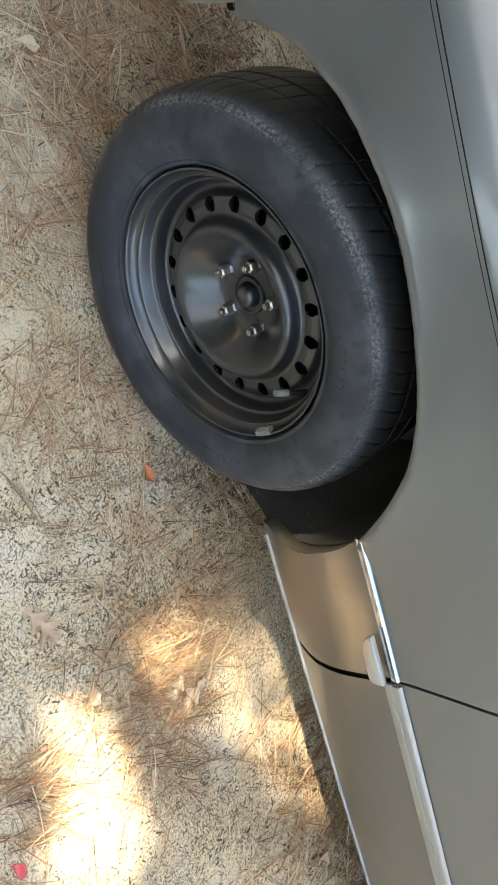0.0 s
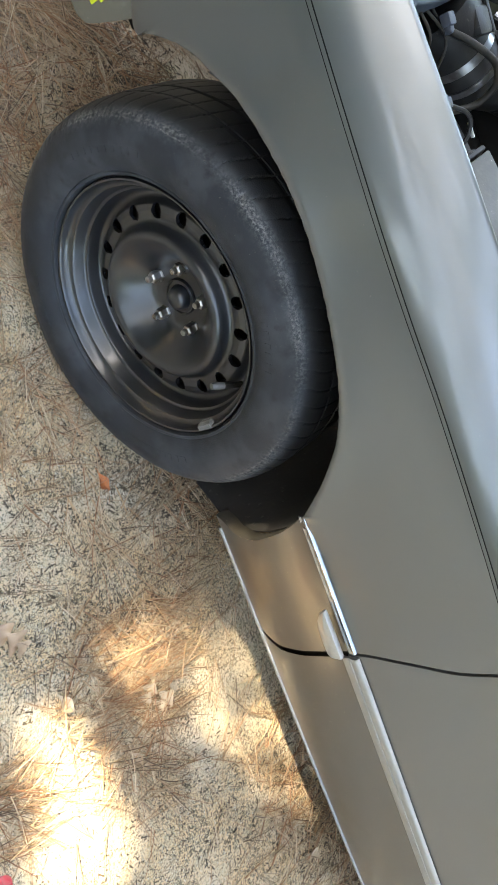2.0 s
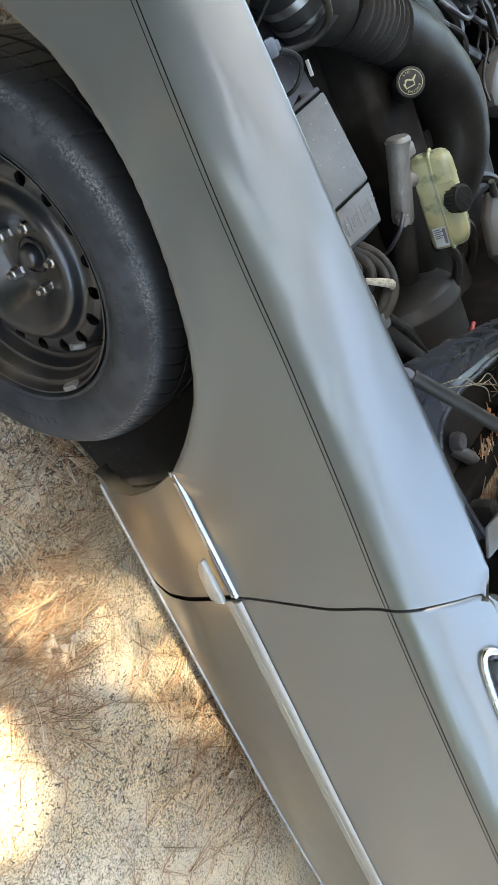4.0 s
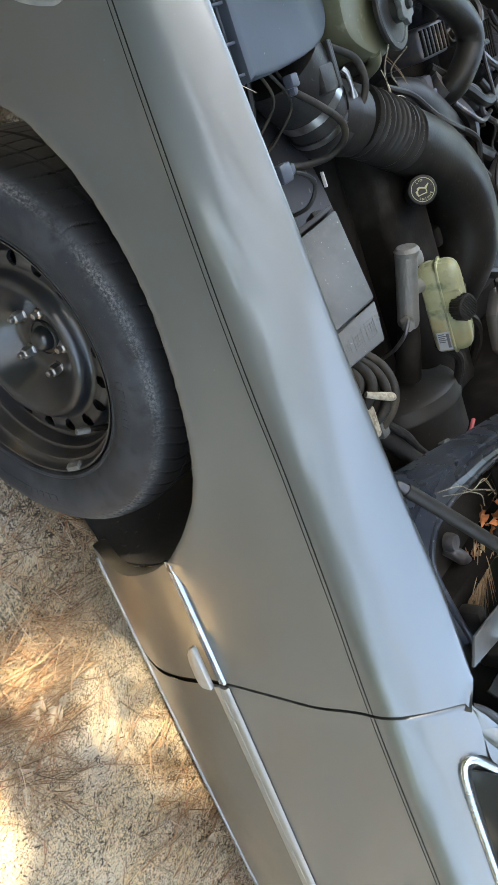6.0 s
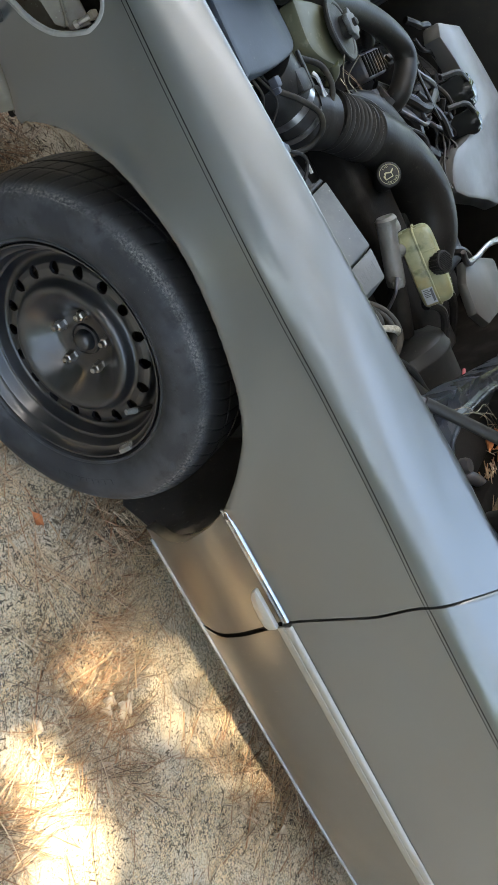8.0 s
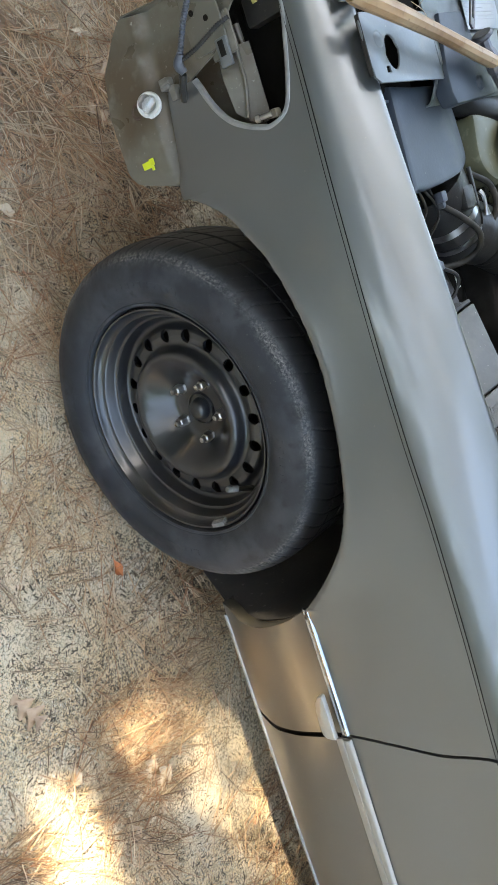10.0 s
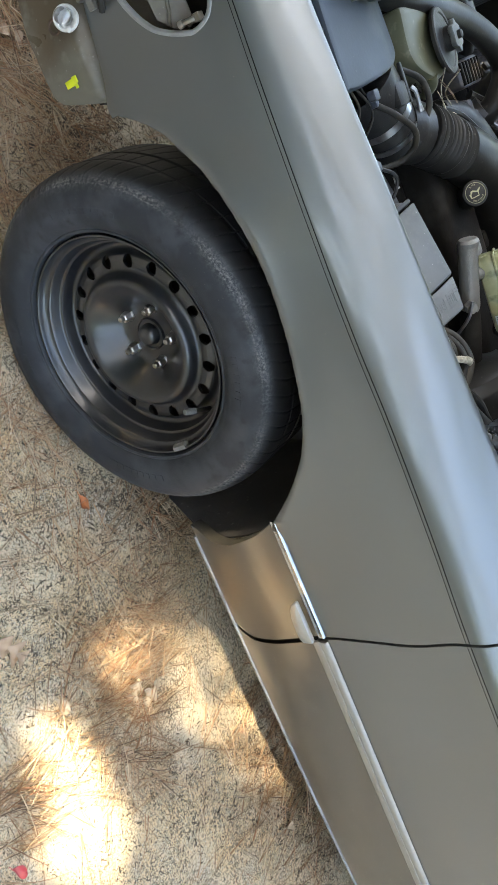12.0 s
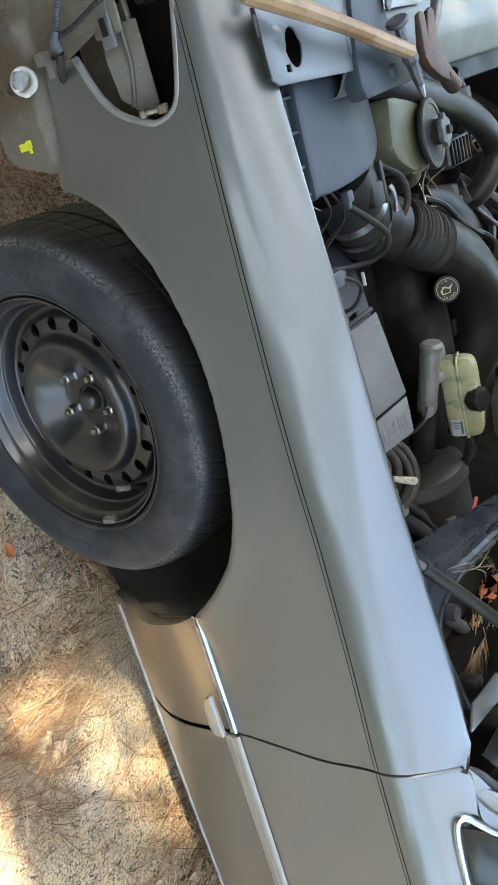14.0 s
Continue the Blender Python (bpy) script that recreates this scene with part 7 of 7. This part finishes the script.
def build_tree():
    tree = thing("shade_tree", TREE, "tall leafy tree beside the car", "tree")
    top = Vector((-0.1, 0.2, 6.2))
    part("trunk", tube([(0, 0, -0.1), (0.05, 0, 1.2), (-0.05, 0.05, 3.0), (0.0, 0.1, 4.8), top], [0.22, 0.17, 0.15, 0.12, 0.06], 8, 18), BARK, tree, "rough brown trunk")
    rnd = random.Random(11)
    for k in range(14):
        z = 3.2 + 0.22 * k
        a = k * 2.4
        tip = Vector((1.2 * math.cos(a), 1.2 * math.sin(a), z + 0.5))
        part("limb", tube([(0, 0.08, z), tip * 0.5 + Vector((0, 0, z * 0.5)), tip], [0.06, 0.04, 0.012], 6, 8), BARK, tree)
    rs = np.random.RandomState(5)
    axis = np.array(SUN_TO)
    foot = np.array((0.45, 0.05, 0.35))
    u = np.cross(axis, (0, 0, 1.0))
    u /= np.linalg.norm(u)
    v = np.cross(axis, u)
    # where sun comes through: ground or panel point, half width, share of leaf area missing
    gaps = [([(0.70, -0.390, 0), (0.765, -0.41, 0), (0.84, -0.44, 0), (0.93, -0.475, 0)], 0.040, 1.0), ([(0.78, -0.43, 0), (0.95, -0.49, 0)], 0.060, 0.50),
            ([(0.76, -0.11, 0), (0.84, -0.03, 0), (0.97, 0.05, 0), (1.12, 0.05, 0)], 0.105, 0.81),
            ([(-0.442, 0.55, 0.88), (-0.452, 0.90, 0.88)], 0.016, 0.86)]
    n, m_out = 125000, 52000
    ab = rs.uniform(-2.8, 2.8, (n + m_out, 2))
    ab[n:] *= 3.6
    d = rs.uniform(7.4, 9.0, n + m_out)
    size = np.r_[rs.uniform(0.045, 0.075, n), rs.uniform(0.20, 0.34, m_out)]
    n += m_out
    c = foot + d[:, None] * axis + ab[:, :1] * u + ab[:, 1:] * v
    keep = (c[:, 2] > np.where(size < 0.09, 1.8, 0.5)) & (c[:, 2] < np.where(size < 0.09, 20.0, 6.0)) & ((size < 0.09) | (np.abs(ab).max(axis=1) > 1.7))
    for line, r, share in gaps:
        off = np.full(n, 99.0)
        for p, q in zip(line, line[1:]):
            p, q = np.array(p), np.array(q)
            along = q - p - ((q - p) @ axis) * axis
            w = c - p
            w = w - (w @ axis)[:, None] * axis
            f = np.clip(w @ along / (along @ along), 0, 1)
            off = np.minimum(off, np.linalg.norm(w - f[:, None] * along, axis=1))
        size = np.where(off < r + 0.35 * size, size * math.sqrt(1.0 - share), size)
    keep &= size > 0.004
    c, size = c[keep] - np.array(TREE), size[keep]
    m = len(c)
    e1 = rs.normal(size=(m, 3))
    e1 /= np.linalg.norm(e1, axis=1)[:, None]
    e2 = np.cross(e1, rs.normal(size=(m, 3)))
    e2 /= np.linalg.norm(e2, axis=1)[:, None]
    s = size[:, None]
    quads = np.stack([c - e1 * s, c + e2 * s * 0.6, c + e1 * s, c - e2 * s * 0.6], 1).reshape(-1, 3)
    me = bpy.data.meshes.new("crown")
    me.from_pydata(quads.tolist(), [], np.arange(4 * m).reshape(-1, 4).tolist())
    me.materials.append(LEAFY)
    ob = new("crown", me)
    ob.parent = tree
    tagged(ob, "green leafy crown with gaps")


build_tree()


def build_pine():
    """An unseen pine, added so that its sparse boughs darken the car's reflections."""
    pine = thing("pine_tree", (4.5, 9.0, 0.0), "added unseen pine with sparse boughs over the car", "tree")
    part("trunk", tube([(0, 0, -0.1), (0, -0.1, 3.0), (-0.1, -0.3, 7.0), (-0.2, -0.4, 11.0)], [0.24, 0.19, 0.14, 0.05], 8, 16), BARK, pine, "rough brown trunk")
    rs = np.random.RandomState(29)
    clumps = []
    # a roof of boughs over the car, bright open sky all round below it
    for k in range(92):
        r, a = 4.7 * math.sqrt(rs.rand()), rs.uniform(0, 2 * math.pi)
        # no outer boughs in this sector, so the fender's rear reflects more sky
        if r > 3.1 and -1.3 < (a + math.pi) % (2 * math.pi) - math.pi < 0.5:
            continue
        clumps.append((0.2 + r * math.cos(a) - 4.5, -0.2 + r * math.sin(a) - 9.0, rs.uniform(7.4, 8.4)))
    for k in range(5):
        a = -2.5 + 0.45 * k
        tip = Vector((7.5 * math.cos(a), 7.5 * math.sin(a), 8.2))
        part("limb", tube([(-0.1, -0.3, 6.6), tip * 0.5 + Vector((0, 0, 3.4)), tip], [0.08, 0.05, 0.015], 6, 8), BARK, pine)
    cs = np.array(clumps)
    per = 150
    c = np.repeat(cs, per, axis=0) + rs.normal(size=(len(cs) * per, 3)) * np.array((0.36, 0.36, 0.16))
    m = len(c)
    e1, e2 = rs.normal(size=(m, 3)), rs.normal(size=(m, 3))
    e1 /= np.linalg.norm(e1, axis=1)[:, None]
    e2 /= np.linalg.norm(e2, axis=1)[:, None]
    w = rs.uniform(0.07, 0.14, (m, 1))
    me = bpy.data.meshes.new("crown")
    me.from_pydata(np.stack([c - e1 * w, c + e2 * w * 0.5, c + e1 * w, c - e2 * w * 0.5], 1).reshape(-1, 3).tolist(), [], np.arange(4 * m).reshape(-1, 4).tolist())
    me.materials.append(LEAFY)
    ob = new("crown", me)
    ob.parent = pine
    tagged(ob, "sparse green boughs with open sky between")


build_pine()


def build_woods():
    """The far edge of the clearing: many trees seen as one ragged green wall."""
    rs = np.random.RandomState(17)
    verts, faces = [], []
    for k in range(46):
        a = 2 * math.pi * k / 46 + rs.uniform(-0.05, 0.05)
        d = rs.uniform(18, 28)
        tall, wide = rs.uniform(6.0, 11.0), rs.uniform(1.6, 3.2)
        base = np.array((d * math.cos(a), d * math.sin(a), 0.0))
        n = 420
        z = rs.uniform(0.4, tall, n)
        rad = wide * np.sqrt(rs.rand(n)) * (0.35 + 0.65 * np.sin(math.pi * np.clip(z / tall, 0, 1) ** 0.8))
        b = rs.uniform(0, 2 * math.pi, n)
        c = base + np.stack([rad * np.cos(b), rad * np.sin(b), z], 1)
        e1, e2 = rs.normal(size=(n, 3)), rs.normal(size=(n, 3))
        e1 /= np.linalg.norm(e1, axis=1)[:, None]
        e2 /= np.linalg.norm(e2, axis=1)[:, None]
        s = rs.uniform(0.35, 0.75, (n, 1))
        i = len(verts)
        verts += np.stack([c - e1 * s, c + e2 * s * 0.7, c + e1 * s, c - e2 * s * 0.7], 1).reshape(-1, 3).tolist()
        faces += (i + np.arange(4 * n).reshape(-1, 4)).tolist()
    me = bpy.data.meshes.new("far_woods")
    me.from_pydata(verts, [], faces)
    me.materials.append(LEAFY)
    tagged(new("far_woods", me), "ragged green woods round the clearing", "woods", kind="stuff")
    # unseen thin, tall crowns and low brush nearer on the camera's side, added to shape reflections
    verts, faces = [], []
    for k in range(18):
        deg = -132 + 8.2 * k + rs.uniform(-2.5, 2.5)
        open_side = min(1.0, max(0.0, (deg + 85) / 30))
        d, n, low = rs.uniform(12.5, 16.0), int(500 - 340 * open_side), 80
        top = math.tan(radians(55 - 8 * open_side)) * d
        base = np.array((d * math.cos(radians(deg)), d * math.sin(radians(deg)), 0.0))
        z = np.r_[rs.uniform(4.5 - 3.0 * (1 - open_side), top, n), rs.uniform(0.0, 1.6, low)]
        n += low
        rad, b = 2.3 * np.sqrt(rs.rand(n)), rs.uniform(0, 2 * math.pi, n)
        c = base + np.stack([rad * np.cos(b), rad * np.sin(b), z], 1)
        e1, e2 = rs.normal(size=(n, 3)), rs.normal(size=(n, 3))
        e1 /= np.linalg.norm(e1, axis=1)[:, None]
        e2 /= np.linalg.norm(e2, axis=1)[:, None]
        s = rs.uniform(0.22, 0.45, (n, 1))
        i = len(verts)
        verts += np.stack([c - e1 * s, c + e2 * s * 0.7, c + e1 * s, c - e2 * s * 0.7], 1).reshape(-1, 3).tolist()
        faces += (i + np.arange(4 * n).reshape(-1, 4)).tolist()
    me = bpy.data.meshes.new("thin_woods")
    me.from_pydata(verts, [], faces)
    me.materials.append(DRY_LEAF)
    tagged(new("thin_woods", me), "added unseen grey-green crowns and low brush for reflections", "woods", kind="stuff")


build_woods()


# ---- what lies on the ground ----
def needles(name, specs, material, seed, label, share=1.0):
    """Many thin curved needles in one mesh; specs: x, y, spread, count, heading in degrees, scatter in degrees, lift."""
    rs = np.random.RandomState(seed)
    verts, faces = [], []
    for x, y, spread, count, heading, scatter, lift in specs:
        count = int(count * share)
        for _ in range(count):
            px, py = x + rs.normal(0, spread), y + rs.normal(0, spread)
            base = radians(heading + rs.normal(0, scatter))
            for twin in range(rs.randint(1, 4)):
                a = base + rs.normal(0, 0.12)
                length, bend = rs.uniform(0.07, 0.16), rs.normal(0, 0.35)
                r = rs.uniform(0.0007, 0.0014)
                z0 = ground_height(px, py) + rs.uniform(0.001, 0.004) + lift * rs.rand() ** 2
                dz = rs.normal(0, 0.004) + lift * 0.3 * rs.rand()
                p = np.array((px, py, z0))
                i0 = len(verts)
                for k in range(5):
                    f = k / 4
                    t = np.array((math.cos(a + bend * f), math.sin(a + bend * f), 0))
                    s = np.array((-t[1], t[0], 0))
                    w = r * (1 - 0.6 * f)
                    h = max(p[2], ground_height(p[0], p[1]) + 0.001)
                    q = np.array((p[0], p[1], h))
                    verts += [tuple(q + s * w), tuple(q - s * w), tuple(q + np.array((0, 0, 1.6 * w)))]
                    p = p + t * length / 4 + np.array((0, 0, dz / 4))
                for k in range(4):
                    j = i0 + 3 * k
                    faces += [(j, j + 3, j + 5, j + 2), (j + 2, j + 5, j + 4, j + 1), (j + 1, j + 4, j + 3, j)]
    me = bpy.data.meshes.new(name)
    me.from_pydata(verts, [], faces)
    me.materials.append(material)
    return tagged(new(name, me), label, "pine needles", kind="stuff")


needles("pine_needles", [(0.72, -0.25, 0.085, 230, 70, 45, 0.012), (0.62, -0.17, 0.09, 110, 60, 50, 0.010), (0.86, -0.26, 0.06, 60, 100, 40, 0.010),
                         (0.56, -0.06, 0.07, 70, 80, 40, 0.006), (1.10, 0.02, 0.07, 60, 75, 35, 0.006), (1.20, 0.04, 0.12, 140, 80, 40, 0.010), (0.70, -0.60, 0.05, 70, 60, 40, 0.010),
                         (-0.10, -0.04, 0.11, 70, 30, 60, 0.006), (-0.35, 0.04, 0.14, 90, 40, 60, 0.008), (-0.55, 0.10, 0.14, 260, 60, 70, 0.010), (-0.62, 0.22, 0.16, 700, 60, 70, 0.016), (-0.90, 0.42, 0.20, 900, 60, 70, 0.018), (-0.80, 0.15, 0.15, 400, 60, 70, 0.012), (-0.30, 0.18, 0.14, 300, 50, 70, 0.008),
                         (-0.75, 0.65, 0.25, 200, 60, 70, 0.010), (0.30, -0.12, 0.07, 70, 20, 50, 0.006), (0.42, -0.02, 0.09, 60, 60, 60, 0.006), (0.55, 0.18, 0.15, 110, 70, 60, 0.006),
                         (0.16, -0.25, 0.10, 45, 30, 60, 0.004), (1.5, 0.0, 0.2, 110, 80, 60, 0.006), (1.4, -0.35, 0.25, 60, 70, 70, 0.004), (0.2, 0.5, 0.4, 120, 60, 80, 0.004),
                         (0.58, -0.28, 0.05, 60, 55, 40, 0.010), (0.70, -0.31, 0.06, 110, 75, 35, 0.014), (0.86, -0.28, 0.06, 90, 30, 35, 0.012), (0.60, -0.16, 0.05, 90, 50, 30, 0.012), (0.74, -0.55, 0.05, 110, 55, 35, 0.012),
                         (0.09, -0.10, 0.05, 70, 20, 40, 0.010), (0.08, -0.19, 0.05, 60, 100, 40, 0.010), (0.13, -0.27, 0.06, 60, 60, 50, 0.008), (-0.22, -0.14, 0.06, 110, 60, 50, 0.012), (-0.36, -0.05, 0.07, 90, 60, 50, 0.012), (0.42, 0.10, 0.06, 90, 40, 50, 0.008), (1.30, 0.03, 0.09, 150, 75, 40, 0.012), (1.50, 0.10, 0.08, 120, 75, 40, 0.012)],
        NEEDLE, 21, "dry reddish-brown pine needles in loose drifts", 0.45)
needles("old_needles", [(0.5, -0.25, 0.36, 520, 50, 80, 0.003), (0.9, -0.2, 0.40, 460, 60, 80, 0.003), (-0.4, 0.2, 0.40, 420, 50, 80, 0.004), (1.4, 0.0, 0.4, 300, 60, 80, 0.003), (0.1, 0.0, 0.3, 260, 40, 80, 0.003), (-0.6, 0.15, 0.25, 500, 50, 80, 0.004)],
        GREY_NEEDLE, 22, "old greyed pine needles pressed into the dirt", 0.30)


def build_grit():
    """Crumbs of bark, stones and broken needle ends, thick in some places and thin in others."""
    rs = np.random.RandomState(31)
    verts, faces = [], []
    made = 0
    while made < 60000:
        x, y = rs.uniform(-1.0, 1.6), rs.uniform(-0.70, 0.45)
        if rs.rand() > 0.35 + 1.3 * noise.noise((x * 4.0, y * 4.0, 5.0)):
            continue
        made += 1
        s = 0.0006 + 0.0015 * rs.rand() ** 3
        long = 1.0 + 3.0 * rs.rand() ** 3
        z = ground_height(x, y) - 0.0002
        i = len(verts)
        a = rs.uniform(0, 6.28)
        ca, sa = math.cos(a), math.sin(a)
        for k in range(4):
            r = s * rs.uniform(0.6, 1.2)
            p, q = r * long * math.cos(k * 1.57), r * math.sin(k * 1.57)
            verts.append((x + p * ca - q * sa, y + p * sa + q * ca, z))
        verts.append((x, y, z + s * rs.uniform(0.5, 1.0)))
        faces += [(i + k, i + (k + 1) % 4, i + 4) for k in range(4)]
    me = bpy.data.meshes.new("grit")
    me.from_pydata(verts, [], faces)
    me.materials.append(GRIT)
    tagged(new("grit", me), "small stones and crumbs scattered on the dirt", "grit", kind="stuff")


build_grit()


def build_bark_crumbs():
    """Dark chips of bark and broken needle, matted by the car to deepen its shade."""
    rs = np.random.RandomState(37)
    spots = [(-0.42, 0.36, 0.10, 3600), (-0.30, 0.46, 0.10, 2600), (-0.33, 0.10, 0.09, 1200), (0.44, 0.10, 0.06, 2200), (0.34, 0.05, 0.05, 900), (1.20, 0.10, 0.07, 1500), (1.36, 0.08, 0.08, 2600), (1.55, 0.11, 0.10, 2200),
             (0.48, -0.08, 0.10, 1500), (0.56, -0.20, 0.08, 900), (0.20, -0.30, 0.10, 900), (0.42, -0.30, 0.12, 1100), (1.0, -0.25, 0.12, 1500), (1.15, -0.15, 0.10, 900), (-0.55, 0.25, 0.14, 2600), (0.4, -0.1, 0.55, 9000)]
    verts, faces = [], []
    for x0, y0, spread, count in spots:
        for x, y in rs.normal(0, spread, (count, 2)) + (x0, y0):
            s = 0.0008 + 0.0016 * rs.rand() ** 2
            long = 1.2 + 3.5 * rs.rand() ** 2
            a = rs.uniform(0, 6.28)
            ca, sa = math.cos(a), math.sin(a)
            z = ground_height(x, y) - 0.0003
            i = len(verts)
            for p, q in ((-long, -0.6), (long * 0.8, -0.9), (long, 0.5), (-long * 0.7, 0.9)):
                p, q = p * s * rs.uniform(0.8, 1.2), q * s * rs.uniform(0.7, 1.2)
                verts.append((x + p * ca - q * sa, y + p * sa + q * ca, z))
            h = s * rs.uniform(0.5, 1.1)
            verts += [(x - long * s * 0.4 * ca, y - long * s * 0.4 * sa, z + h), (x + long * s * 0.5 * ca, y + long * s * 0.5 * sa, z + h * rs.uniform(0.6, 1.5))]
            faces += [(i, i + 1, i + 5, i + 4), (i + 1, i + 2, i + 5), (i + 2, i + 3, i + 4, i + 5), (i + 3, i, i + 4)]
    me = bpy.data.meshes.new("bark_crumbs")
    me.from_pydata(verts, [], faces)
    me.materials.append(CRUMB)
    tagged(new("bark_crumbs", me), "dark brown bark crumbs matted on the dirt", "bark crumbs", kind="stuff")


build_bark_crumbs()


def leaf_mesh(lobes, length, wide, curl, seed):
    """A deeply lobed leaf with a raised midrib and a stalk, curled."""
    rs = random.Random(seed)
    bm = bmesh.new()
    n = 40
    rows = []
    lean = rs.uniform(-0.3, 0.3)
    for k in range(n + 1):
        f = k / n
        env = math.sin(math.pi * min(1, f * 0.96 + 0.03)) ** 0.8 * (0.55 + 0.75 * f)
        x = (f - 0.5) * length
        row = []
        for j in (-1, -0.5, 0, 0.5, 1):
            shift = 0.12 if j > 0 else 0.0
            w = wide * env * (0.22 + 0.78 * (0.5 - 0.5 * math.cos(2 * math.pi * (lobes * f + shift))) ** 0.9) + 0.0006
            z = curl * (abs(j) ** 1.6) * env * (1 + 0.5 * lean * j) + 0.45 * curl * math.sin(f * 5 + 1 + seed) + 0.001 * (1 if j == 0 else 0)
            row.append(bm.verts.new((x + 0.40 * w * abs(j), j * w + lean * 0.15 * length * f * f, z)))
        rows.append(row)
    for p, q in zip(rows, rows[1:]):
        for j in range(4):
            bm.faces.new((p[j], q[j], q[j + 1], p[j + 1]))
    foot = Vector((-0.5 * length, 0, 0.45 * curl * math.sin(1 + seed)))
    bm = joined(bm, tube([foot, foot + Vector((-0.10 * length, 0.003, -0.001)), foot + Vector((-0.22 * length, 0.002, -0.002))], 0.0009, 4, 5))
    return bm


def build_leaves():
    k = 0
    for x, y, turn, size, m, lobes, label in ((0.452, -0.402, 20, 0.105, OAK, 4, "brown lobed oak leaf lying on dirt"), (0.737, -0.186, -60, 0.075, PALE_LEAF, 3, "pale dry oak leaf on pine needles"),
                                               (0.781, -0.159, -80, 0.085, PALE_LEAF, 3, "pale dry oak leaf on pine needles"), (0.664, -0.158, 30, 0.065, OAK, 3, "small brown curled oak leaf"),
                                               (0.302, -0.088, 10, 0.045, RED_LEAF, 1, "small orange-red leaf on the dirt"), (1.405, 0.010, 75, 0.055, PALE_LEAF, 2, "pale dry leaf beside the sill"),
                                               (-0.739, 0.350, 100, 0.08, OAK, 2, "brown leaf among pine needles"), (-0.655, 0.297, 40, 0.08, OAK, 2, "brown leaf among pine needles"),
                                               (-0.824, 0.337, 60, 0.06, PALE_LEAF, 2, "pale leaf among pine needles"), (-0.486, -0.030, 70, 0.05, PALE_LEAF, 1, "pale dry leaf on the dirt"),
                                               (0.842, -0.285, 15, 0.05, OAK, 1, "small brown leaf on pine needles"), (0.64, -0.36, 15, 0.05, PALE_LEAF, 1, "pale dry leaf on the dirt")):
        bm = leaf_mesh(lobes, size, size * 0.30, 0.010, 60 + k)
        ob = obj("leaf", bm, m)
        ob.matrix_world = pose(x, y, ground_height(x, y) + 0.006, 0, 0, turn)
        tagged(ob, label, "leaf", "leaves on the ground")
        k += 1
    bm = leaf_mesh(1, 0.034, 0.013, 0.014, 90)
    ob = obj("red_scrap", bm, PINK)
    ob.matrix_world = pose(0.829, -0.612, 0.004, 15, 0, 40)
    tagged(ob, "crumpled pink-red scrap on the dirt", "scrap")


build_leaves()


def build_cowl_litter():
    rs = random.Random(8)
    bm = bmesh.new()
    bms = []
    for k in range(120):
        a = radians(rs.gauss(-34, 13))
        p = Vector((0.622 + rs.gauss(0, 0.012), 0.284 + rs.gauss(0, 0.014), 0.834 + rs.random() * 0.022))
        d = Vector((math.cos(a) * 0.085, math.sin(a) * 0.085, rs.gauss(-0.004, 0.008))) * rs.uniform(0.6, 1.25)
        bms.append(tube([p - d * 0.25, p + d * 0.3 + Vector((0, 0, 0.004)), p + d], [0.0010, 0.0009, 0.0003], 3, 4))
    tagged(obj("needle_bunch", joined(*bms), NEEDLE), "orange-brown pine needles caught in the cowl", "pine needles", kind="stuff")
    for x, y, z, turn in ((0.545, 0.318, 0.855, 20), (0.57, 0.345, 0.858, 80), (0.605, 0.335, 0.852, 140), (0.555, 0.380, 0.862, 60)):
        ob = obj("dead_leaf", leaf_mesh(2, 0.045, 0.015, 0.010, int(turn)), RED_LEAF)
        ob.matrix_world = pose(x, y, z, 10, 15, turn)
        tagged(ob, "curled orange-brown leaf on the cowl", "leaf", "leaves on the cowl")


build_cowl_litter()


def build_bay_litter():
    rs = random.Random(21)
    bms = []
    for cx, cy, cz, sx, sy, n, face in ((-0.555, 0.235, 0.886, 0.020, 0.045, 26, 60), (-0.600, 0.47, 0.886, 0.012, 0.05, 14, 80), (-0.27, 0.045, 0.835, 0.05, 0.008, 16, 15), (-0.20, 0.50, 0.80, 0.03, 0.03, 7, 40), (0.60, 0.42, 0.835, 0.05, 0.05, 18, 70)):
        for k in range(n):
            a = radians(rs.gauss(face, 35))
            p = Vector((cx + rs.gauss(0, sx), cy + rs.gauss(0, sy), cz + rs.random() * 0.006))
            d = Vector((math.cos(a), math.sin(a), rs.gauss(0, 0.10))) * rs.uniform(0.02, 0.045)
            bms.append(tube([p - d, p + Vector((0, 0, 0.004)), p + d], [0.0007, 0.0007, 0.0003], 3, 4))
    tagged(obj("stray_needles", joined(*bms), GREY_NEEDLE), "pale dry pine needles strewn in the engine bay", "pine needles", kind="stuff")


build_bay_litter()
